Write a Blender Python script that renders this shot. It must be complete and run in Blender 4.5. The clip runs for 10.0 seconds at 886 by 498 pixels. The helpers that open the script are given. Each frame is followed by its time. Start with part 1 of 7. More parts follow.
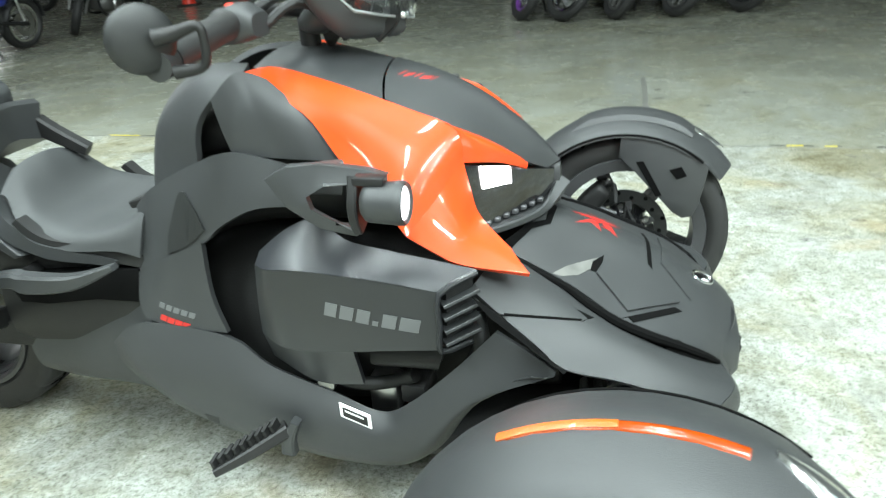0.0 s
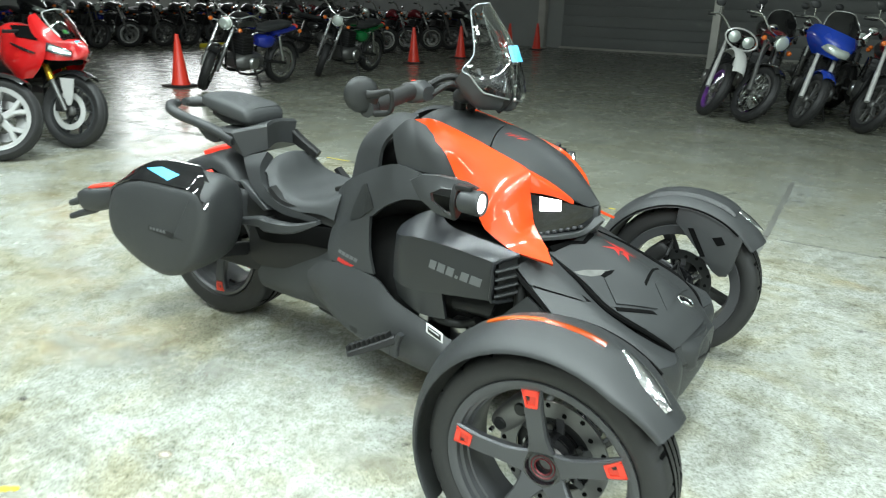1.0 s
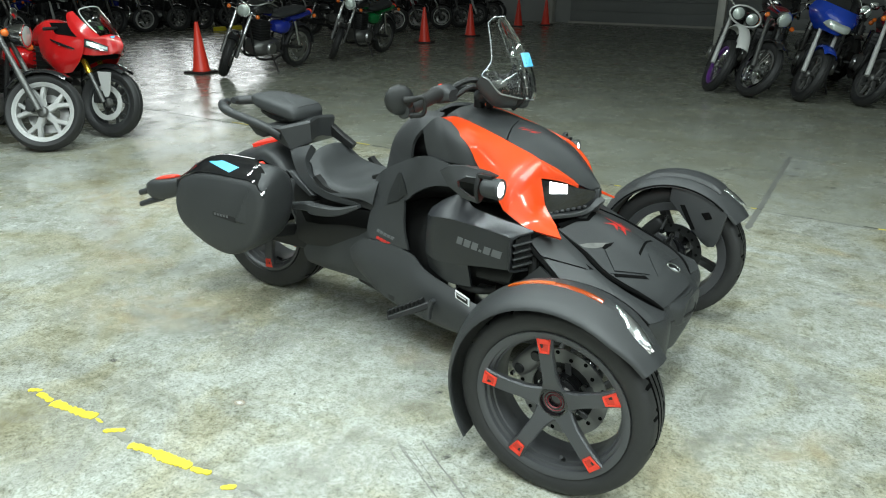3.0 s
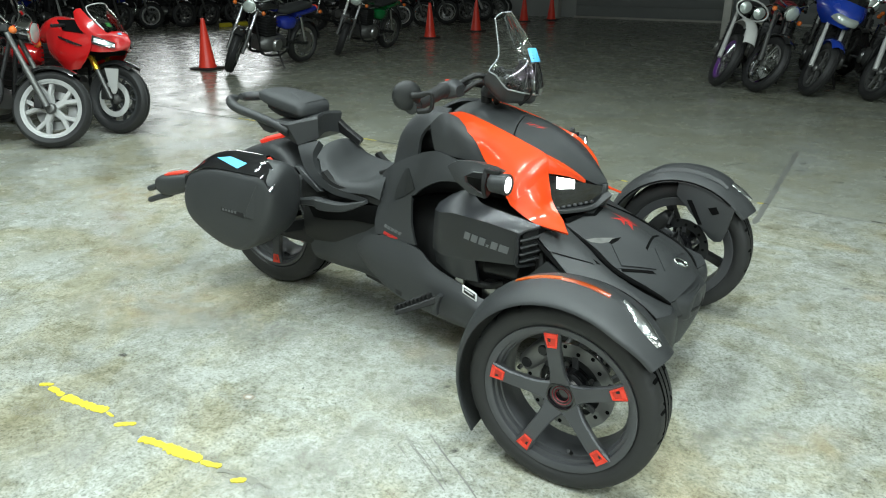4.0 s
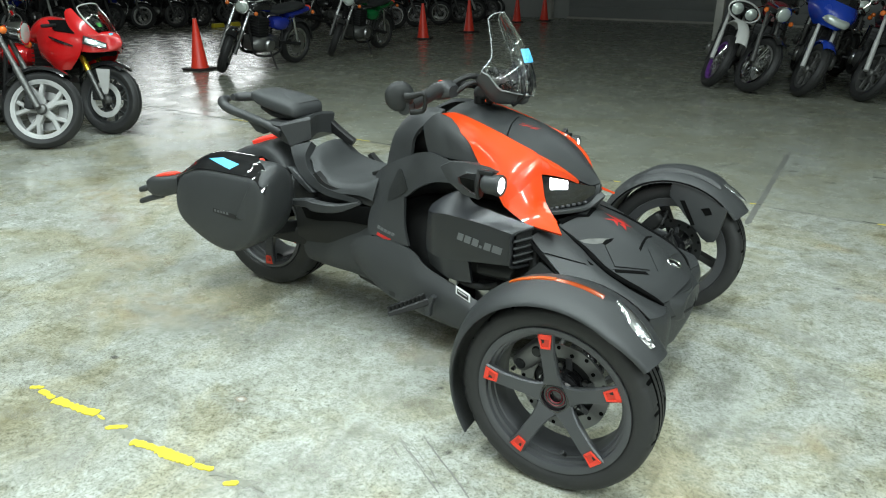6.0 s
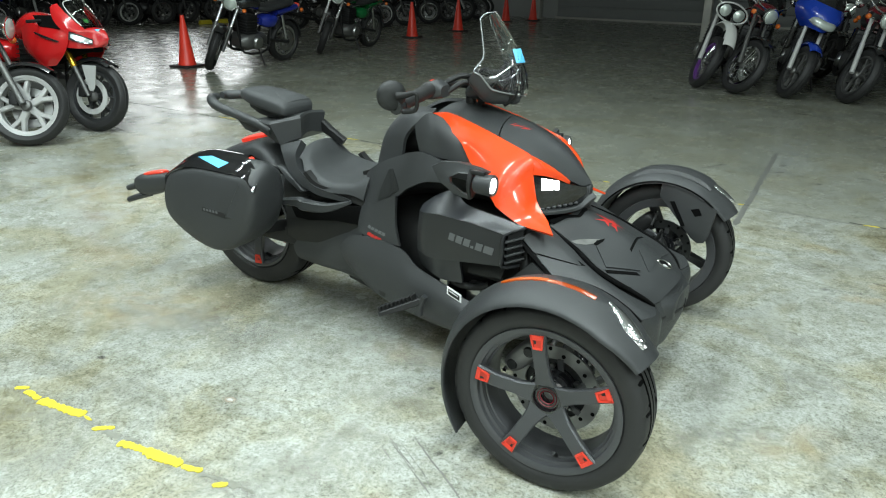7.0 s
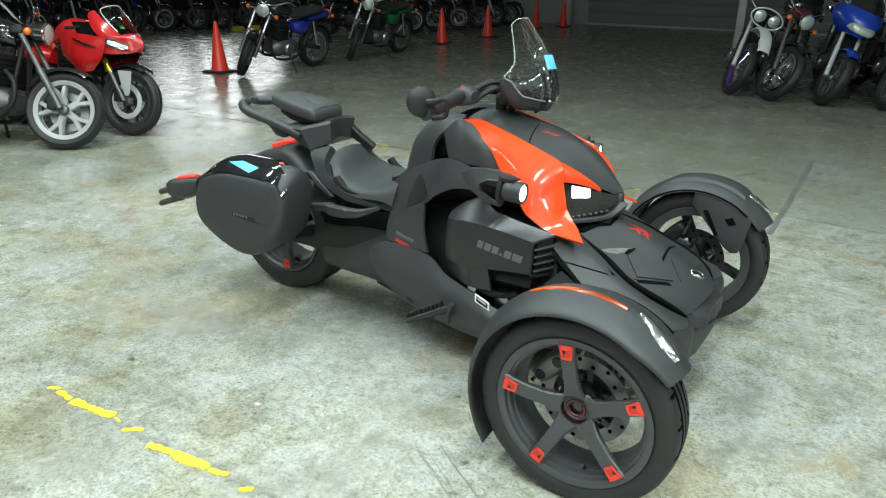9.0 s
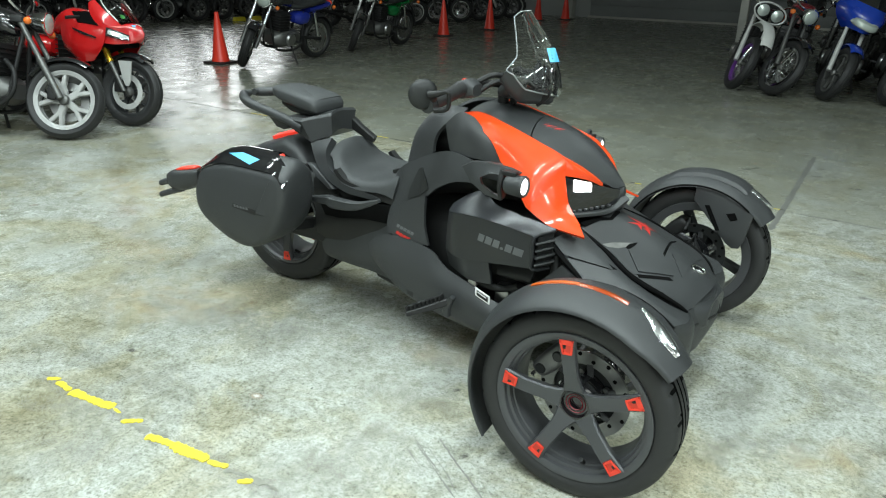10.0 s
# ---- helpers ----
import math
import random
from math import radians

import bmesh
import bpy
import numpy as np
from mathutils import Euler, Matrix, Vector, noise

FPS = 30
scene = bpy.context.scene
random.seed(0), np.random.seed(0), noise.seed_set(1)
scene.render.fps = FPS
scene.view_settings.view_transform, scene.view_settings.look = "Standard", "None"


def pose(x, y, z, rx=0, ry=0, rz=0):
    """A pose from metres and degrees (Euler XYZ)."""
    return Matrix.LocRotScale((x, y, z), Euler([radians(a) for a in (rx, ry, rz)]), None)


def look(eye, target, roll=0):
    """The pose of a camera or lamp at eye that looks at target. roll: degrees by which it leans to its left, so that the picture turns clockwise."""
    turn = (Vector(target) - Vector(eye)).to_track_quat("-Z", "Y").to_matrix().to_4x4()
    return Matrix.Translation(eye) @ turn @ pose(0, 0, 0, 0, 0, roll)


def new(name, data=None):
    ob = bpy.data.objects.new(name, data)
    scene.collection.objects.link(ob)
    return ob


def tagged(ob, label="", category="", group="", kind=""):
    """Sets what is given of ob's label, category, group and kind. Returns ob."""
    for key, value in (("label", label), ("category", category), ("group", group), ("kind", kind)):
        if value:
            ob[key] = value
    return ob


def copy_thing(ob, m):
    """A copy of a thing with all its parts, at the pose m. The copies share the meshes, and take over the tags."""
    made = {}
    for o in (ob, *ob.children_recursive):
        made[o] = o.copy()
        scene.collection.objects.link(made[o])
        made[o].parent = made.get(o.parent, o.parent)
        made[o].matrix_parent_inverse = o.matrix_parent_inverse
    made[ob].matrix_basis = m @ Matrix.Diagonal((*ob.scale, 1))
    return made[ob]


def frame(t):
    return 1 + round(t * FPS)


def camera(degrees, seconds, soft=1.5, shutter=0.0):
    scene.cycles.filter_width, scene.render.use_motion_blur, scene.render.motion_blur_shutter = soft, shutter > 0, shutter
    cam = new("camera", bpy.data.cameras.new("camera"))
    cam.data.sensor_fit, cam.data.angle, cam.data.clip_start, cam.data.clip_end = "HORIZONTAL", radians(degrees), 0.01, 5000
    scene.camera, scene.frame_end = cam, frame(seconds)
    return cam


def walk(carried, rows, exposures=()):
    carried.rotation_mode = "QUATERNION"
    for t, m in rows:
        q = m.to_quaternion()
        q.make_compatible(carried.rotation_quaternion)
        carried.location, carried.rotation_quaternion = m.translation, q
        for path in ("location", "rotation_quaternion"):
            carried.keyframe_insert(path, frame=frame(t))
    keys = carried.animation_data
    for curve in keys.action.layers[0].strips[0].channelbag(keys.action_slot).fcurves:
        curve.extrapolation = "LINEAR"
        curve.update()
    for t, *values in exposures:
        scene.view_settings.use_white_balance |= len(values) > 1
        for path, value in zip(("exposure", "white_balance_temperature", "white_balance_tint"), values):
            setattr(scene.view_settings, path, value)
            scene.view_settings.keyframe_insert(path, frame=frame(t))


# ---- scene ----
cam = camera(64.6, 10.0, 1.1, 0.25)
PATH = [
    (0, (-0.013, -1.287, 1.119), (-0.555, 0.44, 0.268), -4.2),
    (0.2, (0.074, -1.42, 1.172), (-0.535, 0.319, 0.393), -2.3),
    (0.5, (0.228, -1.64, 1.197), (-0.506, 0.095, 0.525), 0.4),
    (0.7, (0.318, -1.767, 1.246), (-0.542, -0.093, 0.568), 1.2),
    (1, (0.499, -1.896, 1.232), (-0.513, -0.304, 0.565), 1.6),
    (1.2, (0.591, -1.995, 1.261), (-0.45, -0.43, 0.576), 2.8),
    (1.5, (0.646, -2.078, 1.31), (-0.424, -0.564, 0.559), -1.5),
    (2, (0.641, -2.192, 1.364), (-0.388, -0.634, 0.647), 0.5),
    (3.5, (0.647, -2.217, 1.363), (-0.378, -0.668, 0.623), 0.1),
    (4, (0.646, -2.224, 1.365), (-0.39, -0.683, 0.622), -0.0),
    (4.5, (0.645, -2.224, 1.366), (-0.4, -0.688, 0.625), 0.0),
    (5, (0.645, -2.222, 1.365), (-0.399, -0.685, 0.627), 0.1),
    (6.5, (0.638, -2.218, 1.364), (-0.366, -0.656, 0.62), 0.3),
    (7, (0.629, -2.218, 1.365), (-0.362, -0.648, 0.621), 0.7),
    (7.5, (0.626, -2.217, 1.368), (-0.365, -0.645, 0.627), 0.9),
    (8, (0.622, -2.214, 1.369), (-0.387, -0.651, 0.633), 0.7),
    (8.5, (0.617, -2.209, 1.368), (-0.423, -0.665, 0.636), 0.7),
    (9, (0.616, -2.207, 1.364), (-0.442, -0.675, 0.634), 0.5),
    (9.5, (0.612, -2.205, 1.363), (-0.447, -0.678, 0.626), 0.7),
    (10, (0.611, -2.203, 1.363), (-0.443, -0.677, 0.614), 0.9),
]
walk(cam, [(t, look(eye, target, roll)) for t, eye, target, roll in PATH],
     exposures=[(0, 1.14), (0.6, 0.86), (1.1, 0.68), (1.6, 0.34), (2.0, 0.2), (10, 0.2)])

# ---- light ----
world = bpy.data.worlds.new("hall_air")
scene.world = world
world.use_nodes = True
world.node_tree.nodes["Background"].inputs[0].default_value = (0.55, 0.62, 0.6, 1)
world.node_tree.nodes["Background"].inputs[1].default_value = 0.02


def area(name, m, sx, sy, watts, colour):
    lamp = bpy.data.lights.new(name, "AREA")
    lamp.shape, lamp.size, lamp.size_y, lamp.energy, lamp.color = "RECTANGLE", sx, sy, watts, colour
    ob = new(name, lamp)
    ob.matrix_world = m
    return ob


COOL = (0.86, 1.0, 1.0)
# ceiling tubes: the near bays are lit, the far bays are off
for tx, part_on in ((-4.5, 0.95), (-2.0, 0.95), (0.5, 1.1), (3.0, 1.45), (5.5, 1.7)):
    for ty, watts in ((-5.2, 24 * part_on), (-2.4, 104 * part_on), (0.4, 68 if tx < -4 else 80 if tx < -1 else 60 if tx < 1 else 12)):
        area("tube_light", pose(tx, ty, 4.5), 0.16, 2.0, watts, COOL)
# Two weak extra tubes, added only to lift the floor behind the trike.
for tx, watts in ((-4.5, 16), (-2.0, 9)):
    area("tube_light", pose(tx, 3.2, 4.5), 0.16, 2.0, watts, COOL)
# unseen soft fill added behind the camera; a dock door there is only assumed
area("south_fill", look((3.2, -8.6, 2.3), (-0.5, 0, 0.3)), 5.0, 3.0, 110, (0.93, 1.0, 0.95))
# daylight through the windows of the far end wall
for wy, watts in ((11.6, 27), (13.4, 38), (15.4, 32)):
    area("end_daylight", look((-19.7, wy, 2.7), (-8, wy - 8.0, 0)), 1.5, 2.2, watts, (0.95, 1.0, 1.0))

from mathutils.bvhtree import BVHTree


# ---- materials ----
def material(name, colour, rough=0.5, metal=0.0, grain=0.0, grain_size=200.0, stain=0.0, stain_size=6.0, coat=0.0, specular=0.5, rough_var=0.08, coat_rough=0.04):
    m = bpy.data.materials.new(name)
    m.use_nodes = True
    nt = m.node_tree
    b = nt.nodes["Principled BSDF"]
    b.inputs["Metallic"].default_value = metal
    b.inputs["Coat Weight"].default_value = coat
    b.inputs["Coat Roughness"].default_value = coat_rough
    b.inputs["Specular IOR Level"].default_value = specular
    co = nt.nodes.new("ShaderNodeTexCoord")
    big = nt.nodes.new("ShaderNodeTexNoise")
    big.inputs["Scale"].default_value = stain_size
    big.inputs["Detail"].default_value = 5
    nt.links.new(co.outputs["Object"], big.inputs["Vector"])
    mix = nt.nodes.new("ShaderNodeMix")
    mix.data_type = "RGBA"
    mix.inputs[6].default_value = (*[c * (1 - stain) for c in colour], 1)
    mix.inputs[7].default_value = (*[min(1, c * (1 + stain)) for c in colour], 1)
    nt.links.new(big.outputs["Fac"], mix.inputs[0])
    nt.links.new(mix.outputs[2], b.inputs["Base Color"])
    rr = nt.nodes.new("ShaderNodeMapRange")
    rr.inputs["To Min"].default_value = max(0.02, rough - rough_var)
    rr.inputs["To Max"].default_value = min(1, rough + rough_var)
    nt.links.new(big.outputs["Fac"], rr.inputs["Value"])
    nt.links.new(rr.outputs[0], b.inputs["Roughness"])
    if grain > 0:
        fine = nt.nodes.new("ShaderNodeTexNoise")
        fine.inputs["Scale"].default_value = grain_size
        fine.inputs["Detail"].default_value = 3
        nt.links.new(co.outputs["Object"], fine.inputs["Vector"])
        bump = nt.nodes.new("ShaderNodeBump")
        bump.inputs["Strength"].default_value = grain
        bump.inputs["Distance"].default_value = 0.002
        nt.links.new(fine.outputs["Fac"], bump.inputs["Height"])
        nt.links.new(bump.outputs[0], b.inputs["Normal"])
    return m


def glowing(name, colour, strength):
    m = bpy.data.materials.new(name)
    m.use_nodes = True
    b = m.node_tree.nodes["Principled BSDF"]
    b.inputs["Base Color"].default_value = (*colour, 1)
    b.inputs["Emission Color"].default_value = (*colour, 1)
    b.inputs["Emission Strength"].default_value = strength
    return m


def glass(name, colour, rough=0.02, ior=1.45):
    m = bpy.data.materials.new(name)
    m.use_nodes = True
    b = m.node_tree.nodes["Principled BSDF"]
    b.inputs["Base Color"].default_value = (*colour, 1)
    b.inputs["Transmission Weight"].default_value = 1.0
    b.inputs["Roughness"].default_value = rough
    b.inputs["IOR"].default_value = ior
    return m


MATTE = material("matte_black_plastic", (0.0285, 0.030, 0.031), 0.47, grain=0.25, grain_size=900, stain=0.12, stain_size=9)
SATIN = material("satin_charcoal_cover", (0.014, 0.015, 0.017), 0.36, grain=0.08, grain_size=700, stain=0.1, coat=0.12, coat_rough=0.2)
DARK = material("dark_engine_metal", (0.014, 0.014, 0.014), 0.55, metal=0.3, grain=0.3, grain_size=250, stain=0.3)
# Near-black for slots, grooves and openings: their shade put into the colour.
GAP = material("gap_shade_black", (0.002, 0.002, 0.002), 0.9, specular=0.1)
# Darker copy of the matte plastic, for recess shade and blacker parts.
RECESS = material("dark_plastic_and_shade", (0.011, 0.012, 0.012), 0.5, grain=0.25, grain_size=900)
BADGE = material("bright_badge_silver", (0.68, 0.68, 0.68), 0.28, metal=0.2)
GLOSS = material("gloss_black", (0.008, 0.008, 0.009), 0.08, coat=0.6, rough_var=0.03)
RED = material("orange_red_gloss_paint", (0.73, 0.060, 0.010), 0.32, coat=0.6, coat_rough=0.03, specular=0.15, rough_var=0.04, stain=0.04)
REDTRIM = material("red_trim", (0.75, 0.05, 0.025), 0.4)
DECAL = material("red_decal", (0.42, 0.02, 0.015), 0.5)
RUBBER = material("tyre_rubber", (0.016, 0.016, 0.016), 0.58, grain=0.35, grain_size=300, stain=0.2, stain_size=12)
RIM = material("graphite_alloy", (0.075, 0.076, 0.08), 0.40, metal=0.4, grain=0.1, stain=0.1)
STEEL = material("brushed_steel", (0.42, 0.42, 0.42), 0.32, metal=1.0, grain=0.15, grain_size=400, stain=0.15)
CHROME = material("chrome", (0.75, 0.76, 0.77), 0.08, metal=1.0, rough_var=0.03)
AMBER = material("amber_lens", (0.26, 0.035, 0.001), 0.2, coat=0.12, grain=0.25, grain_size=160, stain=0.25, stain_size=45)
ORANGE_GLEAM = material("orange_gleam", (0.50, 0.085, 0.003), 0.3, coat=0.3, grain=0.5, grain_size=260)
SCOOP = material("pale_scoop_metal", (0.15, 0.15, 0.14), 0.4, metal=0.3, stain=0.5, stain_size=30)
# Lighter copy of the satin cover, its top's sheen put into the colour.
COVERTOP = material("lit_satin_cover_top", (0.02, 0.021, 0.024), 0.36, grain=0.05, grain_size=700, stain=0.1, coat=0.08, coat_rough=0.2)
SEATTRIM = material("seat_trim_plastic", (0.007, 0.007, 0.007), 0.65)
EDGE_GLINT = material("acrylic_edge_glint", (0.28, 0.3, 0.3), 0.2, metal=0.3)
SILVERTEXT = material("silver_print", (0.10, 0.103, 0.105), 0.4)
WHITE = material("white_print", (0.75, 0.75, 0.75), 0.4)
VINYL = material("seat_vinyl", (0.034, 0.036, 0.037), 0.58, grain=0.5, grain_size=500, stain=0.1)
BLUETAG = material("blue_sticker", (0.09, 0.45, 0.78), 0.4, stain=0.08, stain_size=60)
CLEAR = glass("clear_acrylic", (0.93, 0.95, 0.95))
LAMP = glowing("lit_headlamp", (1.0, 1.0, 1.0), 9.0)
TAIL = glowing("lit_red_lens", (0.8, 0.04, 0.02), 0.6)


# ---- mesh tools ----
def part(name, bm, mat, parent=None, label="", angle=38, smooth=True):
    me = bpy.data.meshes.new(name)
    bmesh.ops.recalc_face_normals(bm, faces=bm.faces)
    bm.to_mesh(me)
    bm.free()
    if smooth:
        me.polygons.foreach_set("use_smooth", [True] * len(me.polygons))
        me.set_sharp_from_angle(angle=radians(angle))
    for m in mat if isinstance(mat, list) else [mat]:
        me.materials.append(m)
    ob = new(name, me)
    if parent is not None:
        ob.parent = parent
    if label:
        tagged(ob, label)
    return ob


def thing(name, label, category, m=None, group="", kind=""):
    ob = new(name)
    ob.empty_display_size = 0.1
    if m is not None:
        ob.matrix_world = m
    return tagged(ob, label, category, group, kind)


def curve(pts, n=6, closed=False):
    """Points of a smooth line through the given ones."""
    P = [Vector(p) for p in pts]
    k = len(P)
    out = []
    for i in range(k if closed else k - 1):
        a, b, c, d = (P[(i + j) % k] if closed else P[min(max(i + j, 0), k - 1)] for j in (-1, 0, 1, 2))
        for s in range(n):
            t = s / n
            out.append(0.5 * (2 * b + (c - a) * t + (2 * a - 5 * b + 4 * c - d) * t * t + (3 * b - a - 3 * c + d) * t ** 3))
    if not closed:
        out.append(P[-1])
    return out


def skin(rows, closed_v=False, caps=True, bm=None):
    """Faces between rows of points; each row is a ring where closed_v."""
    bm = bm or bmesh.new()
    V = [[bm.verts.new(p) for p in r] for r in rows]
    n = len(V[0])
    for a, b in zip(V, V[1:]):
        for j in range(n if closed_v else n - 1):
            bm.faces.new((a[j], a[(j + 1) % n], b[(j + 1) % n], b[j]))
    if caps and closed_v:
        bm.faces.new(V[0][::-1])
        bm.faces.new(V[-1])
    return bm


def sheet(rows, thick, out, nu=4, nv=4, sharp=False):
    """A smooth curved panel of that thickness through a net of points; out is roughly the way its outside faces."""
    if not sharp:
        rows = [curve(r, nv) for r in rows]
        cols = [curve([r[j] for r in rows], nu) for j in range(len(rows[0]))]
        rows = [[c[i] for c in cols] for i in range(len(cols[0]))]
    m, n = len(rows), len(rows[0])
    P = [[Vector(p) for p in r] for r in rows]
    N = []
    for i in range(m):
        line = []
        for j in range(n):
            du = P[min(i + 1, m - 1)][j] - P[max(i - 1, 0)][j]
            dv = P[i][min(j + 1, n - 1)] - P[i][max(j - 1, 0)]
            w = du.cross(dv)
            line.append(w.normalized() if w.length > 1e-12 else Vector(out).normalized())
        N.append(line)
    total = sum((v for r in N for v in r), Vector())
    sign = 1 if total.dot(Vector(out)) > 0 else -1
    bm = bmesh.new()
    A = [[bm.verts.new(p) for p in r] for r in P]
    B = [[bm.verts.new(P[i][j] - sign * thick * N[i][j]) for j in range(n)] for i in range(m)]
    for i in range(m - 1):
        for j in range(n - 1):
            bm.faces.new((A[i][j], A[i + 1][j], A[i + 1][j + 1], A[i][j + 1]))
            bm.faces.new((B[i][j], B[i][j + 1], B[i + 1][j + 1], B[i + 1][j]))
    rim = [(0, j) for j in range(n)] + [(i, n - 1) for i in range(1, m)] + [(m - 1, j) for j in range(n - 2, -1, -1)] + [(i, 0) for i in range(m - 2, 0, -1)]
    for (a, b), (c, d) in zip(rim, rim[1:] + rim[:1]):
        bm.faces.new((A[a][b], A[c][d], B[c][d], B[a][b]))
    return bm


def plate(outline, thick, out, edge=0.0, smooth=0):
    """A flat-ish slab over an outline in space, thick against out, its outer rim rounded by edge."""
    pts = curve(outline, smooth, True) if smooth else [Vector(p) for p in outline]
    out = Vector(out).normalized()
    bm = bmesh.new()
    a = [bm.verts.new(p) for p in pts]
    b = [bm.verts.new(p - thick * out) for p in pts]
    top = bm.faces.new(a)
    bm.faces.new(b[::-1])
    for i in range(len(a)):
        j = (i + 1) % len(a)
        bm.faces.new((a[i], b[i], b[j], a[j]))
    if edge > 0:
        bmesh.ops.bevel(bm, geom=list(top.edges), offset=edge, segments=2, affect="EDGES", profile=0.5)
    bmesh.ops.triangulate(bm, faces=[f for f in bm.faces if len(f.verts) > 4])
    return bm


def tube(pts, r, n=10, seg=5, smooth=True, bm=None):
    """A round bar along a line; r is one radius or one for each point given."""
    P = [Vector(p) for p in pts]
    rs = list(r) if isinstance(r, (list, tuple)) else [r] * len(P)
    if smooth and len(P) > 2:
        Q = curve(P, seg)
        R = [rs[min(int(i / seg), len(rs) - 1)] * (1 - (i % seg) / seg) + rs[min(int(i / seg) + 1, len(rs) - 1)] * (i % seg) / seg for i in range(len(Q))]
    else:
        Q, R = P, rs
    up = Vector((0, 0, 1))
    rows = []
    for i, p in enumerate(Q):
        d = (Q[min(i + 1, len(Q) - 1)] - Q[max(i - 1, 0)]).normalized()
        ref = up if abs(d.dot(up)) < 0.95 else Vector((1, 0, 0))
        if rows:
            ref = last
        s = d.cross(ref).normalized()
        u = s.cross(d).normalized()
        last = u
        rows.append([p + R[i] * (math.cos(2 * math.pi * k / n) * s + math.sin(2 * math.pi * k / n) * u) for k in range(n)])
    return skin(rows, True, True, bm)


def lathe(profile, n=48, bm=None, centre=(0, 0, 0), closed=False):
    """A turned body about the y axis; profile: pairs of radius and y."""
    c = Vector(centre)
    rows = [[c + Vector((r * math.cos(2 * math.pi * k / n), y, r * math.sin(2 * math.pi * k / n))) for k in range(n)] for r, y in profile]
    if closed:
        rows.append(rows[0])
    return skin(rows, True, not closed, bm)


def block(lo, hi, edge=0.0, seg=2, m=None, taper=None):
    """A box between two corners with rounded edges; taper scales its top in x and y."""
    bm = bmesh.new()
    bmesh.ops.create_cube(bm, size=1)
    lo, hi = Vector(lo), Vector(hi)
    mid = (lo + hi) / 2
    for v in bm.verts:
        top = v.co.z > 0
        v.co = Vector([v.co[i] * (hi[i] - lo[i]) for i in range(3)])
        if taper and top:
            v.co.x *= taper[0]
            v.co.y *= taper[1]
        v.co += mid
    if edge > 0:
        bmesh.ops.bevel(bm, geom=list(bm.edges), offset=edge, segments=seg, affect="EDGES", profile=0.5)
    if m is not None:
        bm.transform(m)
    return bm


def hull(stations, n=28, power=2.6, bm=None):
    """A body through rounded cross-sections: (x, y, z, half width, half height)."""
    Q = curve([(s[0], s[1] if s[1] else mid_y(s[0]), s[2]) for s in stations], 5)
    W = curve([(s[3], s[4], 0) for s in stations], 5)
    rows = []
    for c, w in zip(Q, W):
        ring = []
        for k in range(n):
            a = 2 * math.pi * k / n
            ca, sa = math.cos(a), math.sin(a)
            ring.append(c + Vector((0, w.x * math.copysign(abs(ca) ** (2 / power), ca), w.y * math.copysign(abs(sa) ** (2 / power), sa))))
        rows.append(ring)
    return skin(rows, True, True, bm)


def ball(c, rx, ry, rz, n=16):
    bm = bmesh.new()
    bmesh.ops.create_uvsphere(bm, u_segments=n, v_segments=n // 2 + 2, radius=1)
    bm.transform(Matrix.Translation(c) @ Matrix.Diagonal((rx, ry, rz, 1)))
    return bm


LEAN_N = Vector((-0.0419, 0.9991, 0))
ON_LINE = Vector((0.105, 0, 0))


def mid_y(x):
    """Where the vehicle's centre plane lies at that x."""
    return 0.042 * (x - 0.105)


def other(p):
    """The same point on the vehicle's other side."""
    p = Vector(p)
    return p - 2 * (p - ON_LINE).dot(LEAN_N) * LEAN_N


def flip(rows):
    return [[other(p) for p in r] for r in rows]


def whole(rows):
    """Full rows from half rows that run from the right edge to the centre plane."""
    out = []
    for r in rows:
        half = [Vector(p) for p in r]
        half[-1].y = mid_y(half[-1].x)
        out.append(half + [other(p) for p in half[-2::-1]])
    return out


def beam(pts, wide, deep, seg=5, bm=None):
    """A flat bar along a line: wide across, deep in its own plane; one size or one for each point."""
    P = [Vector(p) for p in pts]
    w = list(wide) if isinstance(wide, (list, tuple)) else [wide] * len(P)
    d = list(deep) if isinstance(deep, (list, tuple)) else [deep] * len(P)
    Q = curve(P, seg) if len(P) > 2 else P
    S = curve([(a, b, 0) for a, b in zip(w, d)], seg) if len(P) > 2 else [Vector((a, b, 0)) for a, b in zip(w, d)]
    rows = []
    for i, p in enumerate(Q):
        t = (Q[min(i + 1, len(Q) - 1)] - Q[max(i - 1, 0)]).normalized()
        side = Vector((0, 1, 0)) - t * t.y
        side = side.normalized() if side.length > 0.1 else Vector((1, 0, 0))
        up = side.cross(t).normalized()
        a, b = S[i].x / 2, S[i].y / 2
        c = min(a, b) * 0.35
        rows.append([p + side * u + up * v for u, v in ((a, b - c), (a - c, b), (c - a, b), (-a, b - c), (-a, c - b), (c - a, -b), (a - c, -b), (a, c - b))])
    return skin(rows, True, True, bm)


def surface(ob):
    return BVHTree.FromPolygons([v.co for v in ob.data.vertices], [p.vertices[:] for p in ob.data.polygons])


